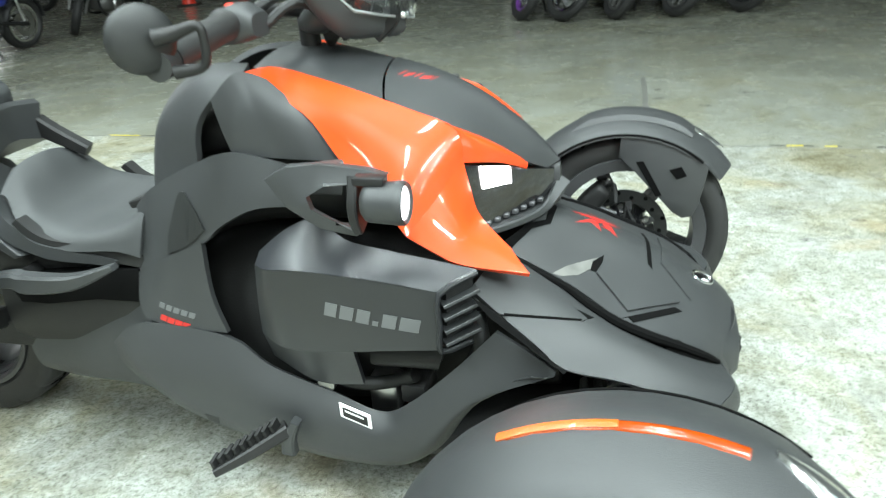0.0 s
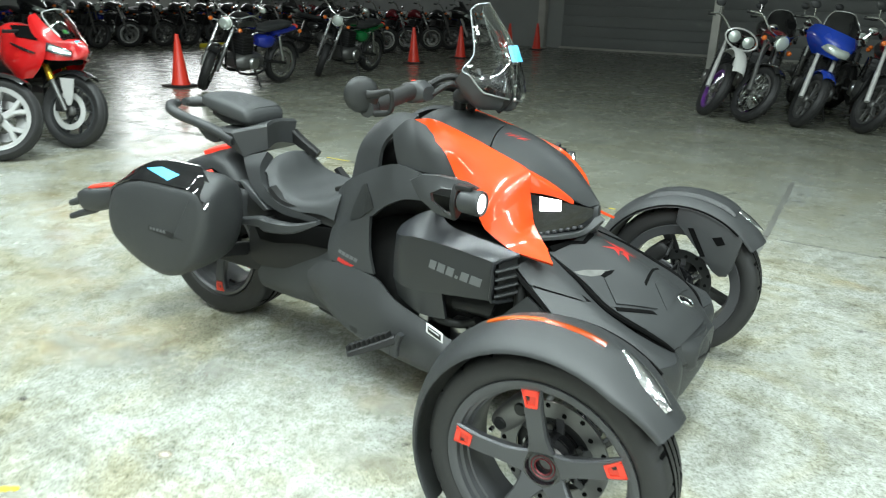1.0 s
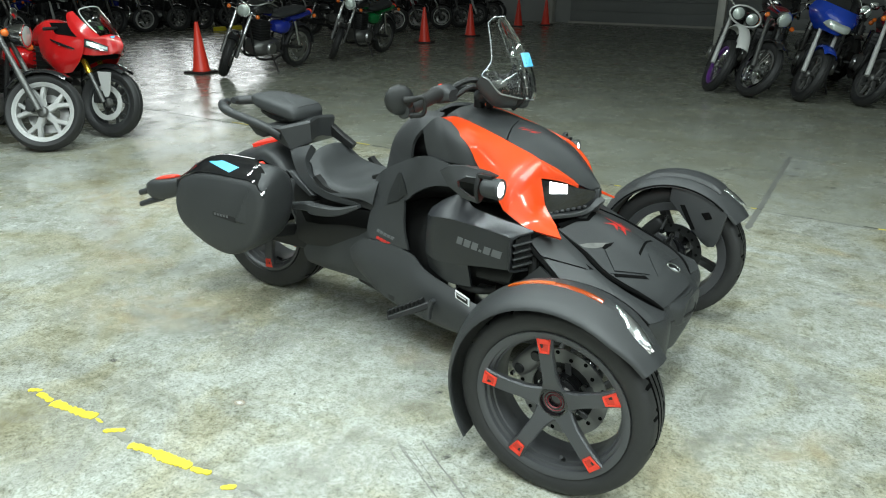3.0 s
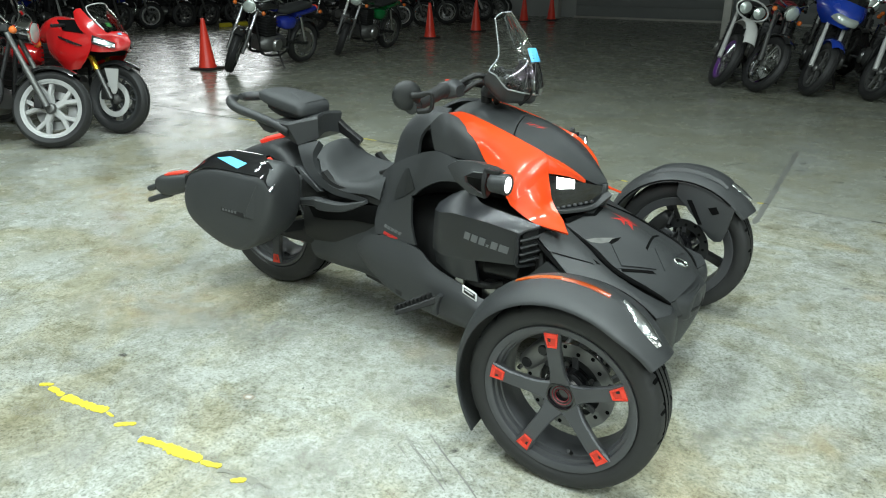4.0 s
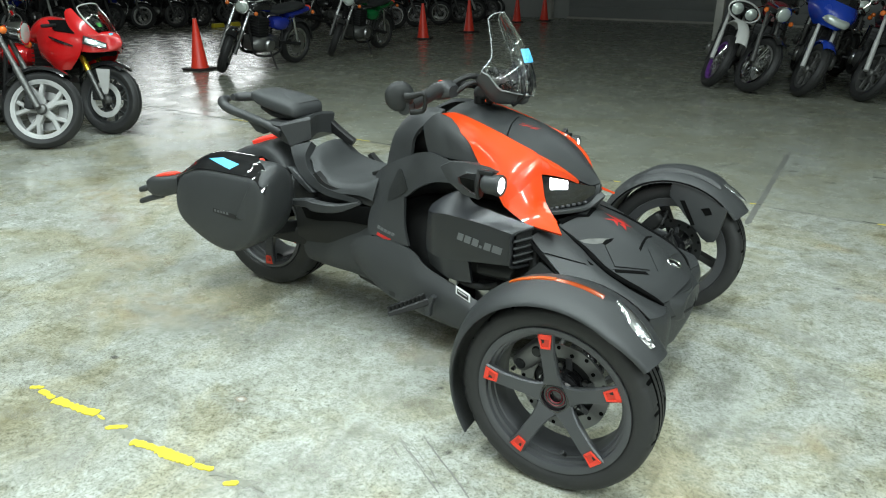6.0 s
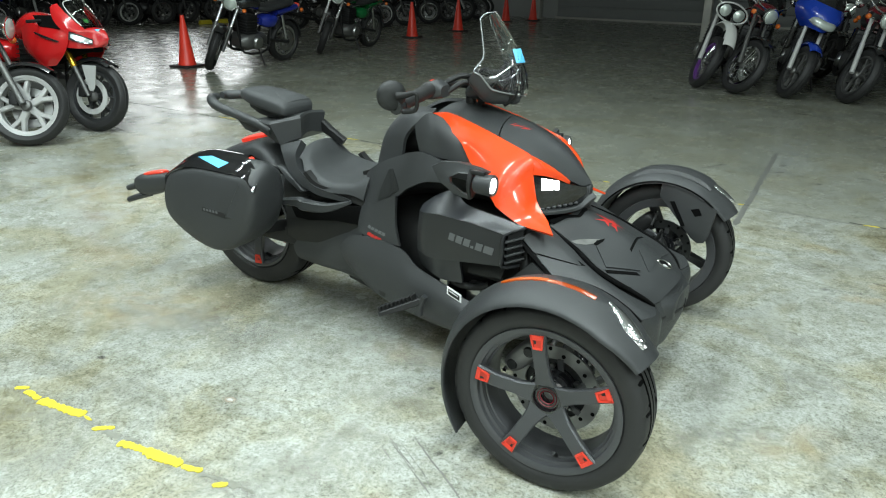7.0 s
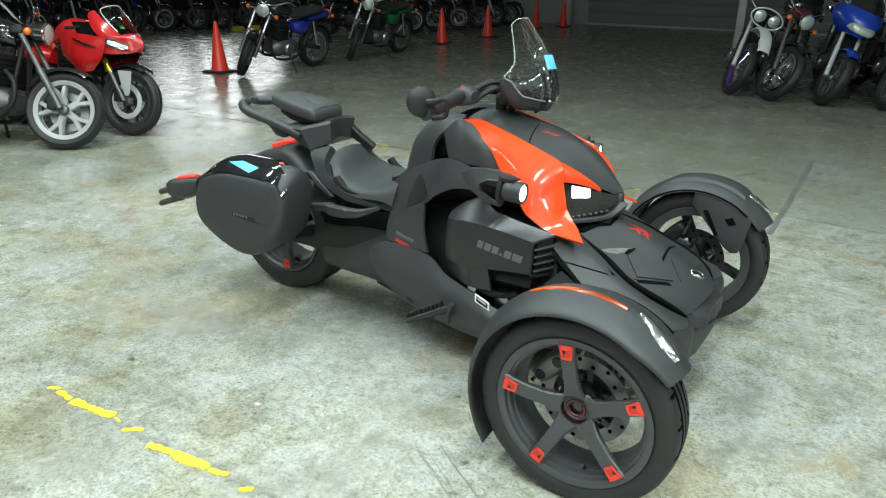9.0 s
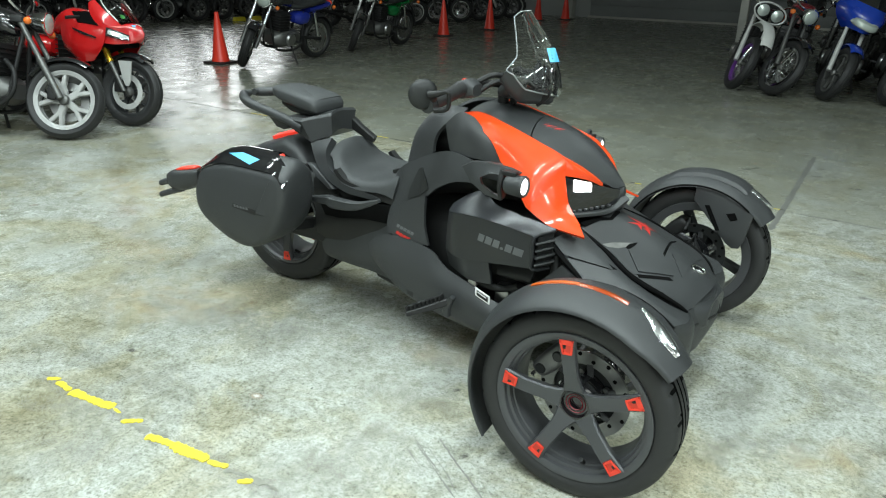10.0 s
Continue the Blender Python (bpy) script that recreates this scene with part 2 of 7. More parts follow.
def stuck(tree, outline, way, lift=0.002, thick=0.003, fine=0.02):
    """A thin piece laid on a surface: its outline is carried along way until it meets the surface."""
    way = Vector(way).normalized()
    P = [Vector(p) for p in outline]
    pts = []
    for a, b in zip(P, P[1:] + P[:1]):
        n = max(1, int((b - a).length / fine))
        pts += [a.lerp(b, k / n) for k in range(n)]
    bm = bmesh.new()
    top = []
    for p in pts:
        hit = tree.ray_cast(p - way * 0.3, way)
        top.append((hit[0] if hit[0] is not None else p) - way * lift)
    a = [bm.verts.new(p) for p in top]
    b = [bm.verts.new(p + way * thick) for p in top]
    bm.faces.new(a)
    bm.faces.new(b[::-1])
    for i in range(len(a)):
        j = (i + 1) % len(a)
        bm.faces.new((a[i], b[i], b[j], a[j]))
    bmesh.ops.triangulate(bm, faces=[f for f in bm.faces if len(f.verts) > 4])
    return bm


def turned(bm, m):
    bm.transform(m)
    return bm

# ---- hall ----
def concrete(tone=1.0, wear=1.0, name="sealed_concrete", blue=1.0):
    m = bpy.data.materials.new(name)
    m.use_nodes = True
    nt = m.node_tree
    b = nt.nodes["Principled BSDF"]
    co = nt.nodes.new("ShaderNodeTexCoord")

    def noise_at(scale, detail, rough=0.55, distort=0.0):
        n = nt.nodes.new("ShaderNodeTexNoise")
        n.inputs["Scale"].default_value, n.inputs["Detail"].default_value = scale, detail
        n.inputs["Roughness"].default_value, n.inputs["Distortion"].default_value = rough, distort
        nt.links.new(co.outputs["Object"], n.inputs["Vector"])
        return n

    def ramp(src, *stops):
        r = nt.nodes.new("ShaderNodeValToRGB")
        while len(r.color_ramp.elements) < len(stops):
            r.color_ramp.elements.new(0.5)
        for e, (p, c) in zip(r.color_ramp.elements, stops):
            e.position, e.color = p, (*c, 1)
        nt.links.new(src.outputs["Fac"], r.inputs[0])
        return r

    def mix(kind, f, a, c):
        x = nt.nodes.new("ShaderNodeMix")
        x.data_type, x.blend_type = "RGBA", kind
        if isinstance(f, float):
            x.inputs[0].default_value = f
        else:
            nt.links.new(f, x.inputs[0])
        nt.links.new(a, x.inputs[6])
        nt.links.new(c, x.inputs[7])
        return x.outputs[2]

    t, u = tone, tone * blue
    clouds = ramp(noise_at(0.7, 9, 0.6, 0.4), (0.3, (0.36 * t, 0.37 * t, 0.345 * u)), (0.5, (0.45 * t, 0.46 * t, 0.43 * u)), (0.7, (0.56 * t, 0.575 * t, 0.55 * u)))
    mottle = ramp(noise_at(30, 7, 0.66, 0.5), (0.3, (0.64, 0.64, 0.61)), (0.47, (0.88, 0.885, 0.86)), (0.58, (1.0, 1.0, 1.0)))
    fleck = ramp(noise_at(95, 5, 0.72, 0.5), (0.34, (0.43, 0.43, 0.405)), (0.47, (0.83, 0.835, 0.815)), (0.57, (1.0, 1.0, 1.0)))
    speck = ramp(noise_at(140, 3, 0.7), (0.27, (0.25, 0.25, 0.24)), (0.35, (0.95, 0.95, 0.95)), (0.5, (1, 1, 1)))
    rust = ramp(noise_at(1.5, 7, 0.62, 0.8), (0.45, (1, 1, 1)), (0.57, (0.91, 0.86, 0.72)), (0.72, (0.70, 0.62, 0.43)))
    grey = ramp(noise_at(2.2, 10, 0.72, 1.2), (0.47, (1, 1, 1)), (0.58, (0.84, 0.83, 0.80)), (0.72, (0.58, 0.57, 0.54)))
    blot = ramp(noise_at(9, 8, 0.66, 0.5), (0.36, (0.72, 0.71, 0.65)), (0.48, (0.95, 0.95, 0.93)), (0.56, (1, 1, 1)))
    k = wear
    col = mix("MULTIPLY", k, clouds.outputs[0], mottle.outputs[0])
    col = mix("MULTIPLY", k, col, fleck.outputs[0])
    col = mix("MULTIPLY", k, col, blot.outputs[0])
    col = mix("MULTIPLY", 0.9 * k, col, speck.outputs[0])
    col = mix("MULTIPLY", 0.95 * k, col, rust.outputs[0])
    col = mix("MULTIPLY", 0.9 * k, col, grey.outputs[0])
    nt.links.new(col, b.inputs["Base Color"])
    rr = nt.nodes.new("ShaderNodeMapRange")
    rr.inputs["From Min"].default_value, rr.inputs["From Max"].default_value = 0.3, 0.7
    rr.inputs["To Min"].default_value, rr.inputs["To Max"].default_value = 0.12, 0.36
    nt.links.new(noise_at(4, 8, 0.65).outputs["Fac"], rr.inputs["Value"])
    nt.links.new(rr.outputs[0], b.inputs["Roughness"])
    bump = nt.nodes.new("ShaderNodeBump")
    bump.inputs["Strength"].default_value, bump.inputs["Distance"].default_value = 0.07 * wear if wear > 0.9 else 0.0, 0.004
    nt.links.new(noise_at(35, 6, 0.6).outputs["Fac"], bump.inputs["Height"])
    nt.links.new(bump.outputs[0], b.inputs["Normal"])
    return m


CONCRETE = concrete(1.0)
# Far slab's own darker tone, lowered further for the dim far bays.
CONCRETE_FAR = concrete(0.62, 0.4, "far_concrete_with_dimness", 0.91)
# Side slab's paler tone also carries the light that fades behind it.
CONCRETE_SIDE = concrete(0.78, 0.6, "grey_slab_with_light_pool", 0.94)
JOINT = material("joint_filler", (0.13, 0.128, 0.118), 0.7, grain=0.5, grain_size=60, stain=0.4, stain_size=3)
PATCH = material("concrete_seam", (0.165, 0.165, 0.15), 0.45, grain=0.3, grain_size=60, stain=0.25, stain_size=3)
WALL = material("grey_painted_panel", (0.23, 0.24, 0.235), 0.5, metal=0.0, grain=0.15, grain_size=30, stain=0.15, stain_size=0.7)
WALLDARK = material("dim_block_wall", (0.3, 0.31, 0.3), 0.7, grain=0.3, grain_size=40, stain=0.15, stain_size=0.8)
POST = material("worn_white_post", (0.5, 0.49, 0.45), 0.5, grain=0.3, grain_size=30, stain=0.3, stain_size=3)
TAPE = material("yellow_floor_tape", (0.66, 0.54, 0.03), 0.5, grain=0.3, grain_size=120, stain=0.15, stain_size=20)
SCUFF = material("dark_rubber_scuff", (0.16, 0.155, 0.14), 0.6, grain=0.3, grain_size=90, stain=0.4, stain_size=40)
GLUE = material("old_tape_glue", (0.20, 0.20, 0.165), 0.6, grain=0.3, grain_size=120, stain=0.5, stain_size=30)
CONE = material("orange_cone_plastic", (0.9, 0.055, 0.03), 0.35, grain=0.15, stain=0.1)
CONEBASE = material("dark_cone_base", (0.03, 0.02, 0.02), 0.6, grain=0.3, stain=0.2)

HX0, HX1, HY0, HY1, HZ = -20.0, 8.0, -9.0, 18.4, 5.2


def slab(line):
    """A slab 0.2 m thick with that outline; its top is the floor."""
    bm = bmesh.new()
    top = bm.faces.new([bm.verts.new((x, y, 0)) for x, y in line])
    low = bmesh.ops.extrude_face_region(bm, geom=[top])
    bmesh.ops.translate(bm, vec=(0, 0, -0.2), verts=[v for v in low["geom"] if isinstance(v, bmesh.types.BMVert)])
    bmesh.ops.recalc_face_normals(bm, faces=bm.faces[:])
    return bm


floor = tagged(part("floor", block((HX0, HY0, -0.2), (HX1, 2.33, 0)), CONCRETE), "stained sealed grey concrete warehouse floor with a dull shine", "floor", kind="structure")
tagged(part("floor", slab([(HX0, 2.33), (-0.025, 2.33), (-0.06, 3.9), (HX1, 3.9), (HX1, HY1), (HX0, HY1)]), CONCRETE_FAR), "smooth darker concrete slab under the parked motorcycles, toned down for dimness", "floor", kind="structure")
tagged(part("floor", slab([(-0.025, 2.33), (HX1, 2.33), (HX1, 3.9), (-0.06, 3.9)]), CONCRETE_SIDE), "smooth lighter grey concrete slab beside a filled joint, lightened as a light pool", "floor", kind="structure")
CEIL = material("white_ceiling_deck", (0.6, 0.61, 0.6), 0.7, grain=0.2, grain_size=20, stain=0.15, stain_size=0.6)
tagged(part("ceiling", block((HX0, HY0, HZ), (HX1, HY1, HZ + 0.2)), CEIL), "dim grey warehouse ceiling", "ceiling", kind="structure")
tagged(part("wall_south", block((HX0, HY0 - 0.2, -0.2), (HX1, HY0, HZ)), WALLDARK), "plain grey warehouse wall", "wall", kind="structure")
tagged(part("wall_east", block((HX1, HY0 - 0.2, -0.2), (HX1 + 0.2, HY1 + 0.2, HZ)), WALLDARK), "plain grey warehouse wall", "wall", kind="structure")
tagged(part("wall_west", block((HX0 - 0.2, HY0 - 0.2, -0.2), (HX0, HY1 + 0.2, HZ)), WALLDARK), "plain grey warehouse wall behind parked motorcycles", "wall", kind="structure")
north = tagged(part("wall_north", block((HX0, HY1, -0.2), (HX1, HY1 + 0.2, HZ)), WALLDARK), "grey wall clad with horizontal metal panels", "wall", kind="structure")
slat = None
z = 0.06
while z < 3.2:
    if slat is None:
        slat = part("panel", block((-8.4, HY1 - 0.03, z), (2.4, HY1 - 0.004, z + 0.285), 0.008), WALL, north)
    else:
        o = new("panel", slat.data)
        o.parent, o.location = north, (0, 0, z - 0.06)
    z += 0.29
tagged(part("trim", block((-8.45, HY1 - 0.05, 0.0), (2.45, HY1 - 0.003, 0.055), 0.006), POST), "pale metal sill strip along the wall's foot", "trim", kind="structure")


def pillar(x, y, wide=0.16):
    ob = thing("pillar", "worn white-painted square steel column on the concrete floor", "pillar", pose(x, y, 0), kind="structure")
    part("post", block((-wide / 2, -wide / 2, 0.012), (wide / 2, wide / 2, HZ), 0.012), POST, ob)
    part("base_plate", block((-wide, -wide, 0), (wide, wide, 0.014), 0.004), POST, ob)


pillar(-2.58, 11.95, 0.14)
pillar(-8.9, 18.05, 0.22)
pillar(2.56, 17.9, 0.3)


def strip(name, x0, y0, x1, y1, wide, mat, label, category, rag=0.0, z=0.0015, kind="", seed=1, step=0.03):
    """A thin ragged strip lying on the floor from one end to the other."""
    rnd = random.Random(seed)
    a, b = Vector((x0, y0, 0)), Vector((x1, y1, 0))
    n = max(2, int((b - a).length / step))
    side = Vector((-(b - a).y, (b - a).x, 0)).normalized()
    rows = []
    for i in range(n + 1):
        p = a.lerp(b, i / n)
        end = 0.35 if i in (0, n) else 1.0
        slow = [0.5 + 0.9 * noise.noise(Vector((i * step * 15, seed * 3.7, q))) for q in (0.0, 9.0)]
        l, r = (wide / 2 * end * max(0.12, 1 - rag * (0.55 * rnd.random() + 0.75 * slow[q])) for q in range(2))
        rows.append([p + side * l + Vector((0, 0, z)), p - side * r + Vector((0, 0, z))])
    bm = sheet(rows, z - 0.0003, (0, 0, 1), sharp=True)
    return tagged(part(name, bm, mat, smooth=False), label, category, kind=kind)


# sawn joints in the slab and what is left of the yellow tape
strip("floor_joint", -19, 2.32, -0.06, 2.335, 0.012, JOINT, "dark filled joint across the concrete slab", "floor joint", 0.7, 0.0016, "structure", 3, 0.08)
strip("floor_joint", 0.05, 2.335, 7.9, 2.335, 0.012, PATCH, "faint worn joint across the concrete slab", "floor joint", 0.9, 0.0016, "structure", 5, 0.05)
strip("floor_joint", 0.012, 1.93, -0.065, 3.95, 0.052, PATCH, "grey filled joint in the concrete slab", "floor joint", 0.5, 0.0012, "structure", 4, 0.05)
for k, (x0, y0, x1, y1, w) in enumerate([(-1.720, -1.259, -1.679, -1.231, 0.032), (-1.670, -1.248, -1.584, -1.251, 0.032), (-1.575, -1.252, -1.374, -1.222, 0.050), (-1.367, -1.225, -1.327, -1.225, 0.018), (-1.284, -1.252, -1.230, -1.208, 0.03), (-1.153, -1.242, -0.907, -1.210, 0.052), (-0.903, -1.213, -0.835, -1.194, 0.03), (-0.764, -1.220, -0.729, -1.191, 0.03)]):
    strip("floor_tape", x0, y0, x1, y1, w, TAPE, "torn piece of yellow floor tape on the concrete", "floor tape", 0.62, 0.0028 + 0.0001 * k, seed=10 + k, step=0.006)
for k, (u, v, w) in enumerate([(-4.85, -4.62, 0.014), (-3.35, -3.12, 0.012), (-0.945, -0.90, 0.012), (-0.535, -0.485, 0.016), (-0.052, -0.018, 0.016), (0.643, 0.724, 0.024), (0.815, 0.872, 0.018), (1.2, 1.34, 0.016)]):
    strip("floor_tape", u, 2.352, v, 2.357, w, TAPE, "worn scrap of yellow floor tape along a joint", "floor tape", 0.95, 0.0034, seed=30 + k, step=0.012)
TAPEDIRT = material("blackened_tape", (0.05, 0.05, 0.04), 0.6, grain=0.4, grain_size=90, stain=0.4, stain_size=30)
for k, (u, v, w) in enumerate([(-4.6, -4.4, 0.016), (-3.1, -2.8, 0.014), (-1.5, -1.3, 0.014), (-0.98, -0.94, 0.014), (-0.84, -0.62, 0.010), (-0.58, -0.34, 0.012), (-0.03, 0.01, 0.016), (0.566, 0.655, 0.016), (0.716, 0.772, 0.018), (0.862, 0.893, 0.02), (1.04, 1.12, 0.018)]):
    strip("floor_tape", u, 2.358, v, 2.358, w, TAPEDIRT, "blackened scrap of old tape along a joint", "floor tape", 0.95, 0.0028, seed=50 + k, step=0.012)


def cone(x, y, turn=0.0, tall=0.71):
    ob = thing("traffic_cone", "orange plastic traffic cone standing on the concrete floor", "traffic cone", pose(x, y, 0, 0, 0, turn), "traffic cones")
    part("base", block((-0.18, -0.18, 0), (0.18, 0.18, 0.03), 0.01), CONEBASE, ob, "dark rubber base")
    prof = [(0.128, 0.03), (0.125, 0.05), (0.116, 0.07), (0.03, tall - 0.03), (0.026, tall), (0.018, tall), (0.02, tall - 0.05)]
    rows = [[(r * math.cos(2 * math.pi * k / 28), r * math.sin(2 * math.pi * k / 28), h) for k in range(28)] for r, h in prof]
    part("body", skin(rows, True, True), CONE, ob)


for cx, cy, ct in [(-8.06, 4.57, 8), (-8.17, 10.4, 20), (-8.26, 12.4, 5), (-8.9, 16.0, 33), (-8.5, 16.9, 12)]:
    cone(cx, cy, ct)


def stain_material(name, colour, strength, scale):
    """A soft-edged stain: opaque in its middle, breaking up towards its rim."""
    m = bpy.data.materials.new(name)
    m.use_nodes = True
    nt = m.node_tree
    b, out = nt.nodes["Principled BSDF"], nt.nodes["Material Output"]
    b.inputs["Base Color"].default_value, b.inputs["Roughness"].default_value = (*colour, 1), 0.45
    co = nt.nodes.new("ShaderNodeTexCoord")
    n = nt.nodes.new("ShaderNodeTexNoise")
    n.inputs["Scale"].default_value, n.inputs["Detail"].default_value = scale, 6
    nt.links.new(co.outputs["Object"], n.inputs["Vector"])
    att = nt.nodes.new("ShaderNodeAttribute")
    att.attribute_name = "depth"
    mul = nt.nodes.new("ShaderNodeMath")
    mul.operation = "MULTIPLY"
    nt.links.new(att.outputs["Fac"], mul.inputs[0])
    r = nt.nodes.new("ShaderNodeMapRange")
    r.inputs["From Min"].default_value, r.inputs["From Max"].default_value, r.inputs["To Max"].default_value = 0.35, 0.65, strength
    nt.links.new(n.outputs["Fac"], r.inputs["Value"])
    nt.links.new(r.outputs[0], mul.inputs[1])
    clear = nt.nodes.new("ShaderNodeBsdfTransparent")
    mixer = nt.nodes.new("ShaderNodeMixShader")
    nt.links.new(mul.outputs[0], mixer.inputs[0])
    nt.links.new(clear.outputs[0], mixer.inputs[1])
    nt.links.new(b.outputs[0], mixer.inputs[2])
    nt.links.new(mixer.outputs[0], out.inputs["Surface"])
    return m


RUST = stain_material("rust_stain", (0.33, 0.25, 0.13), 0.4, 14)
OIL = stain_material("oil_stain", (0.045, 0.04, 0.035), 0.75, 25)
SMUDGE = stain_material("grey_scuff", (0.17, 0.165, 0.145), 0.45, 22)
GRIME_SHADE = stain_material("floor_grime_and_shade", (0.20, 0.195, 0.165), 0.5, 11)
LEAF = stain_material("brown_litter", (0.20, 0.165, 0.12), 0.95, 8)
PALE = stain_material("pale_patch", (0.75, 0.75, 0.72), 0.5, 9)


def stain(x, y, rx, ry, turn, mat, label, seed, z=0.001):
    rnd = random.Random(seed)
    bm = bmesh.new()
    m = pose(x, y, z, 0, 0, turn)
    n = 20
    wob = [1 + 0.25 * (rnd.random() - 0.5) for _ in range(n)]
    rings = [(0.0, 1.0), (0.45, 1.0), (0.8, 0.6), (1.0, 0.0)]
    c = bm.verts.new(m @ Vector((0, 0, 0)))
    prev, depth = None, [1.0]
    for f, d in rings[1:]:
        ring = [bm.verts.new(m @ Vector((rx * f * wob[k] * math.cos(2 * math.pi * k / n), ry * f * wob[k] * math.sin(2 * math.pi * k / n), 0))) for k in range(n)]
        depth += [d] * n
        for k in range(n):
            bm.faces.new((c, ring[k], ring[(k + 1) % n]) if prev is None else (prev[k], ring[k], ring[(k + 1) % n], prev[(k + 1) % n]))
        prev = ring
    me = bpy.data.meshes.new("floor_stain")
    bm.to_mesh(me)
    bm.free()
    me.attributes.new("depth", "FLOAT", "POINT").data.foreach_set("value", depth)
    me.materials.append(mat)
    ob = new("floor_stain", me)
    ob.visible_shadow = False
    tagged(ob, label, "floor stain", kind="structure")


for k, (x, y, rx, ry, a) in enumerate([(-1.66, -0.975, 0.022, 0.014, 20), (-0.52, -0.47, 0.02, 0.012, 60), (0.558, 1.231, 0.035, 0.02, 5), (0.682, 1.266, 0.04, 0.016, 10), (0.764, 1.435, 0.03, 0.016, 0), (-0.30, -1.15, 0.03, 0.02, 0), (-0.40, 3.23, 0.16, 0.018, 60), (0.04, 3.33, 0.05, 0.03, 10), (0.032, 3.56, 0.03, 0.04, 0), (0.31, 3.15, 0.05, 0.03, 5), (0.58, 3.48, 0.06, 0.03, 5), (0.29, 2.337, 0.03, 0.012, 0)]):
    stain(x, y, rx, ry, a, OIL, "small dark oil spot on the concrete", 40 + k)
for k, (x, y, rx, ry, a) in enumerate([(-2.5, -0.35, 0.3, 0.12, 20), (-0.72, -0.30, 0.20, 0.10, 15), (-1.9, -0.6, 0.45, 0.25, 30), (-3.4, 0.3, 0.5, 0.2, 10), (0.6, -0.1, 0.2, 0.1, 50), (0.35, -0.55, 0.12, 0.25, 20), (0.475, 1.79, 0.1, 0.06, 10), (0.70, 1.20, 0.14, 0.06, 20), (0.81, 1.39, 0.1, 0.08, 0), (-0.72, -0.16, 0.14, 0.06, 15)]):
    stain(x, y, rx, ry, a, RUST, "brownish rust stain on the concrete", 60 + k, 0.0008)
for k, (x, y, rx, ry, a) in enumerate([(0.43, -0.18, 0.16, 0.10, 35), (0.553, 1.225, 0.050, 0.022, 10), (0.621, 1.235, 0.060, 0.030, 0), (0.436, 1.451, 0.100, 0.030, 10), (0.530, 1.794, 0.120, 0.030, 5), (0.62, 0.30, 0.2, 0.1, 20), (-2.7, 0.5, 0.6, 0.15, 12), (1.0, 0.6, 0.3, 0.15, 40), (-1.45, -0.55, 0.25, 0.12, 0), (0.2, -0.75, 0.12, 0.06, 40), (0.589, 1.119, 0.07, 0.035, 10), (0.776, 1.537, 0.06, 0.025, 0), (0.638, 1.719, 0.05, 0.02, -30), (0.935, 2.22, 0.07, 0.05, -30), (0.952, 1.954, 0.05, 0.06, -40), (0.33, 2.01, 0.26, 0.022, 2), (0.26, 2.345, 0.25, 0.02, 2)]):
    stain(x, y, rx, ry, a, SMUDGE, "grey scuffed patch on the concrete", 80 + k, 0.0006)
# Broad patches darken the floor by the trike, painted shade as well as grime.
for k, (x, y, rx, ry, a) in enumerate([(-0.59, -0.91, 0.26, 0.16, 25), (-0.62, -0.59, 0.22, 0.12, 10), (-0.64, -1.10, 0.25, 0.12, 40), (-0.61, -0.32, 0.2, 0.08, 20), (-1.75, -0.64, 0.3, 0.12, 15), (0.31, 0.08, 0.14, 0.09, 30), (0.32, -0.26, 0.12, 0.07, 60), (0.45, 0.61, 0.22, 0.08, 20), (-1.27, -1.41, 0.2, 0.1, 30), (-1.16, -0.47, 0.25, 0.1, 5)]):
    stain(x, y, rx, ry, a, GRIME_SHADE, "broad darker patch on the concrete, grime and painted shade", 160 + k, 0.0005)
for k, (x0, y0, x1, y1, w) in enumerate([(-0.475, -0.768, -0.319, -0.854, 0.009), (-0.41, -0.724, -0.13, -0.892, 0.014), (-0.463, -0.781, -0.229, -0.912, 0.009), (-0.472, -0.818, -0.381, -0.866, 0.006), (-0.30, -0.847, -0.24, -0.89, 0.006), (-0.43, -0.77, -0.27, -0.862, 0.004)]):
    strip("tyre_scuff", x0, y0, x1, y1, w, SCUFF, "thin dark tyre scuff on the concrete", "floor scuff", 0.95, 0.0009, "structure", 90 + k, 0.009)
for k, (x0, y0, x1, y1, w) in enumerate([(-1.768, -1.251, -1.714, -1.239, 0.03), (-1.633, -1.246, -1.580, -1.240, 0.03), (-1.373, -1.228, -1.302, -1.241, 0.05), (-1.247, -1.237, -1.167, -1.233, 0.05), (-1.161, -1.223, -1.103, -1.208, 0.035), (-0.834, -1.204, -0.698, -1.181, 0.05), (-0.720, -1.180, -0.639, -1.178, 0.03)]):
    strip("glue_line", x0, y0, x1, y1, w, GLUE, "dark ragged smear of old glue on the concrete", "floor scuff", 0.9, 0.0014 + 0.0001 * k, "structure", 140 + k, 0.007)
# grubby band of old glue under the tape, and small litter marks
for k, (x, y, rx, ry, a) in enumerate([(-1.52, -1.25, 0.30, 0.05, 2), (-1.25, -1.235, 0.2, 0.045, 2), (-0.95, -1.21, 0.28, 0.055, 3), (-0.70, -1.19, 0.12, 0.05, 3), (-1.574, -1.343, 0.14, 0.05, 20)]):
    stain(x, y, rx, ry, a, SMUDGE, "grubby glue residue on the concrete", 100 + k, 0.0007)
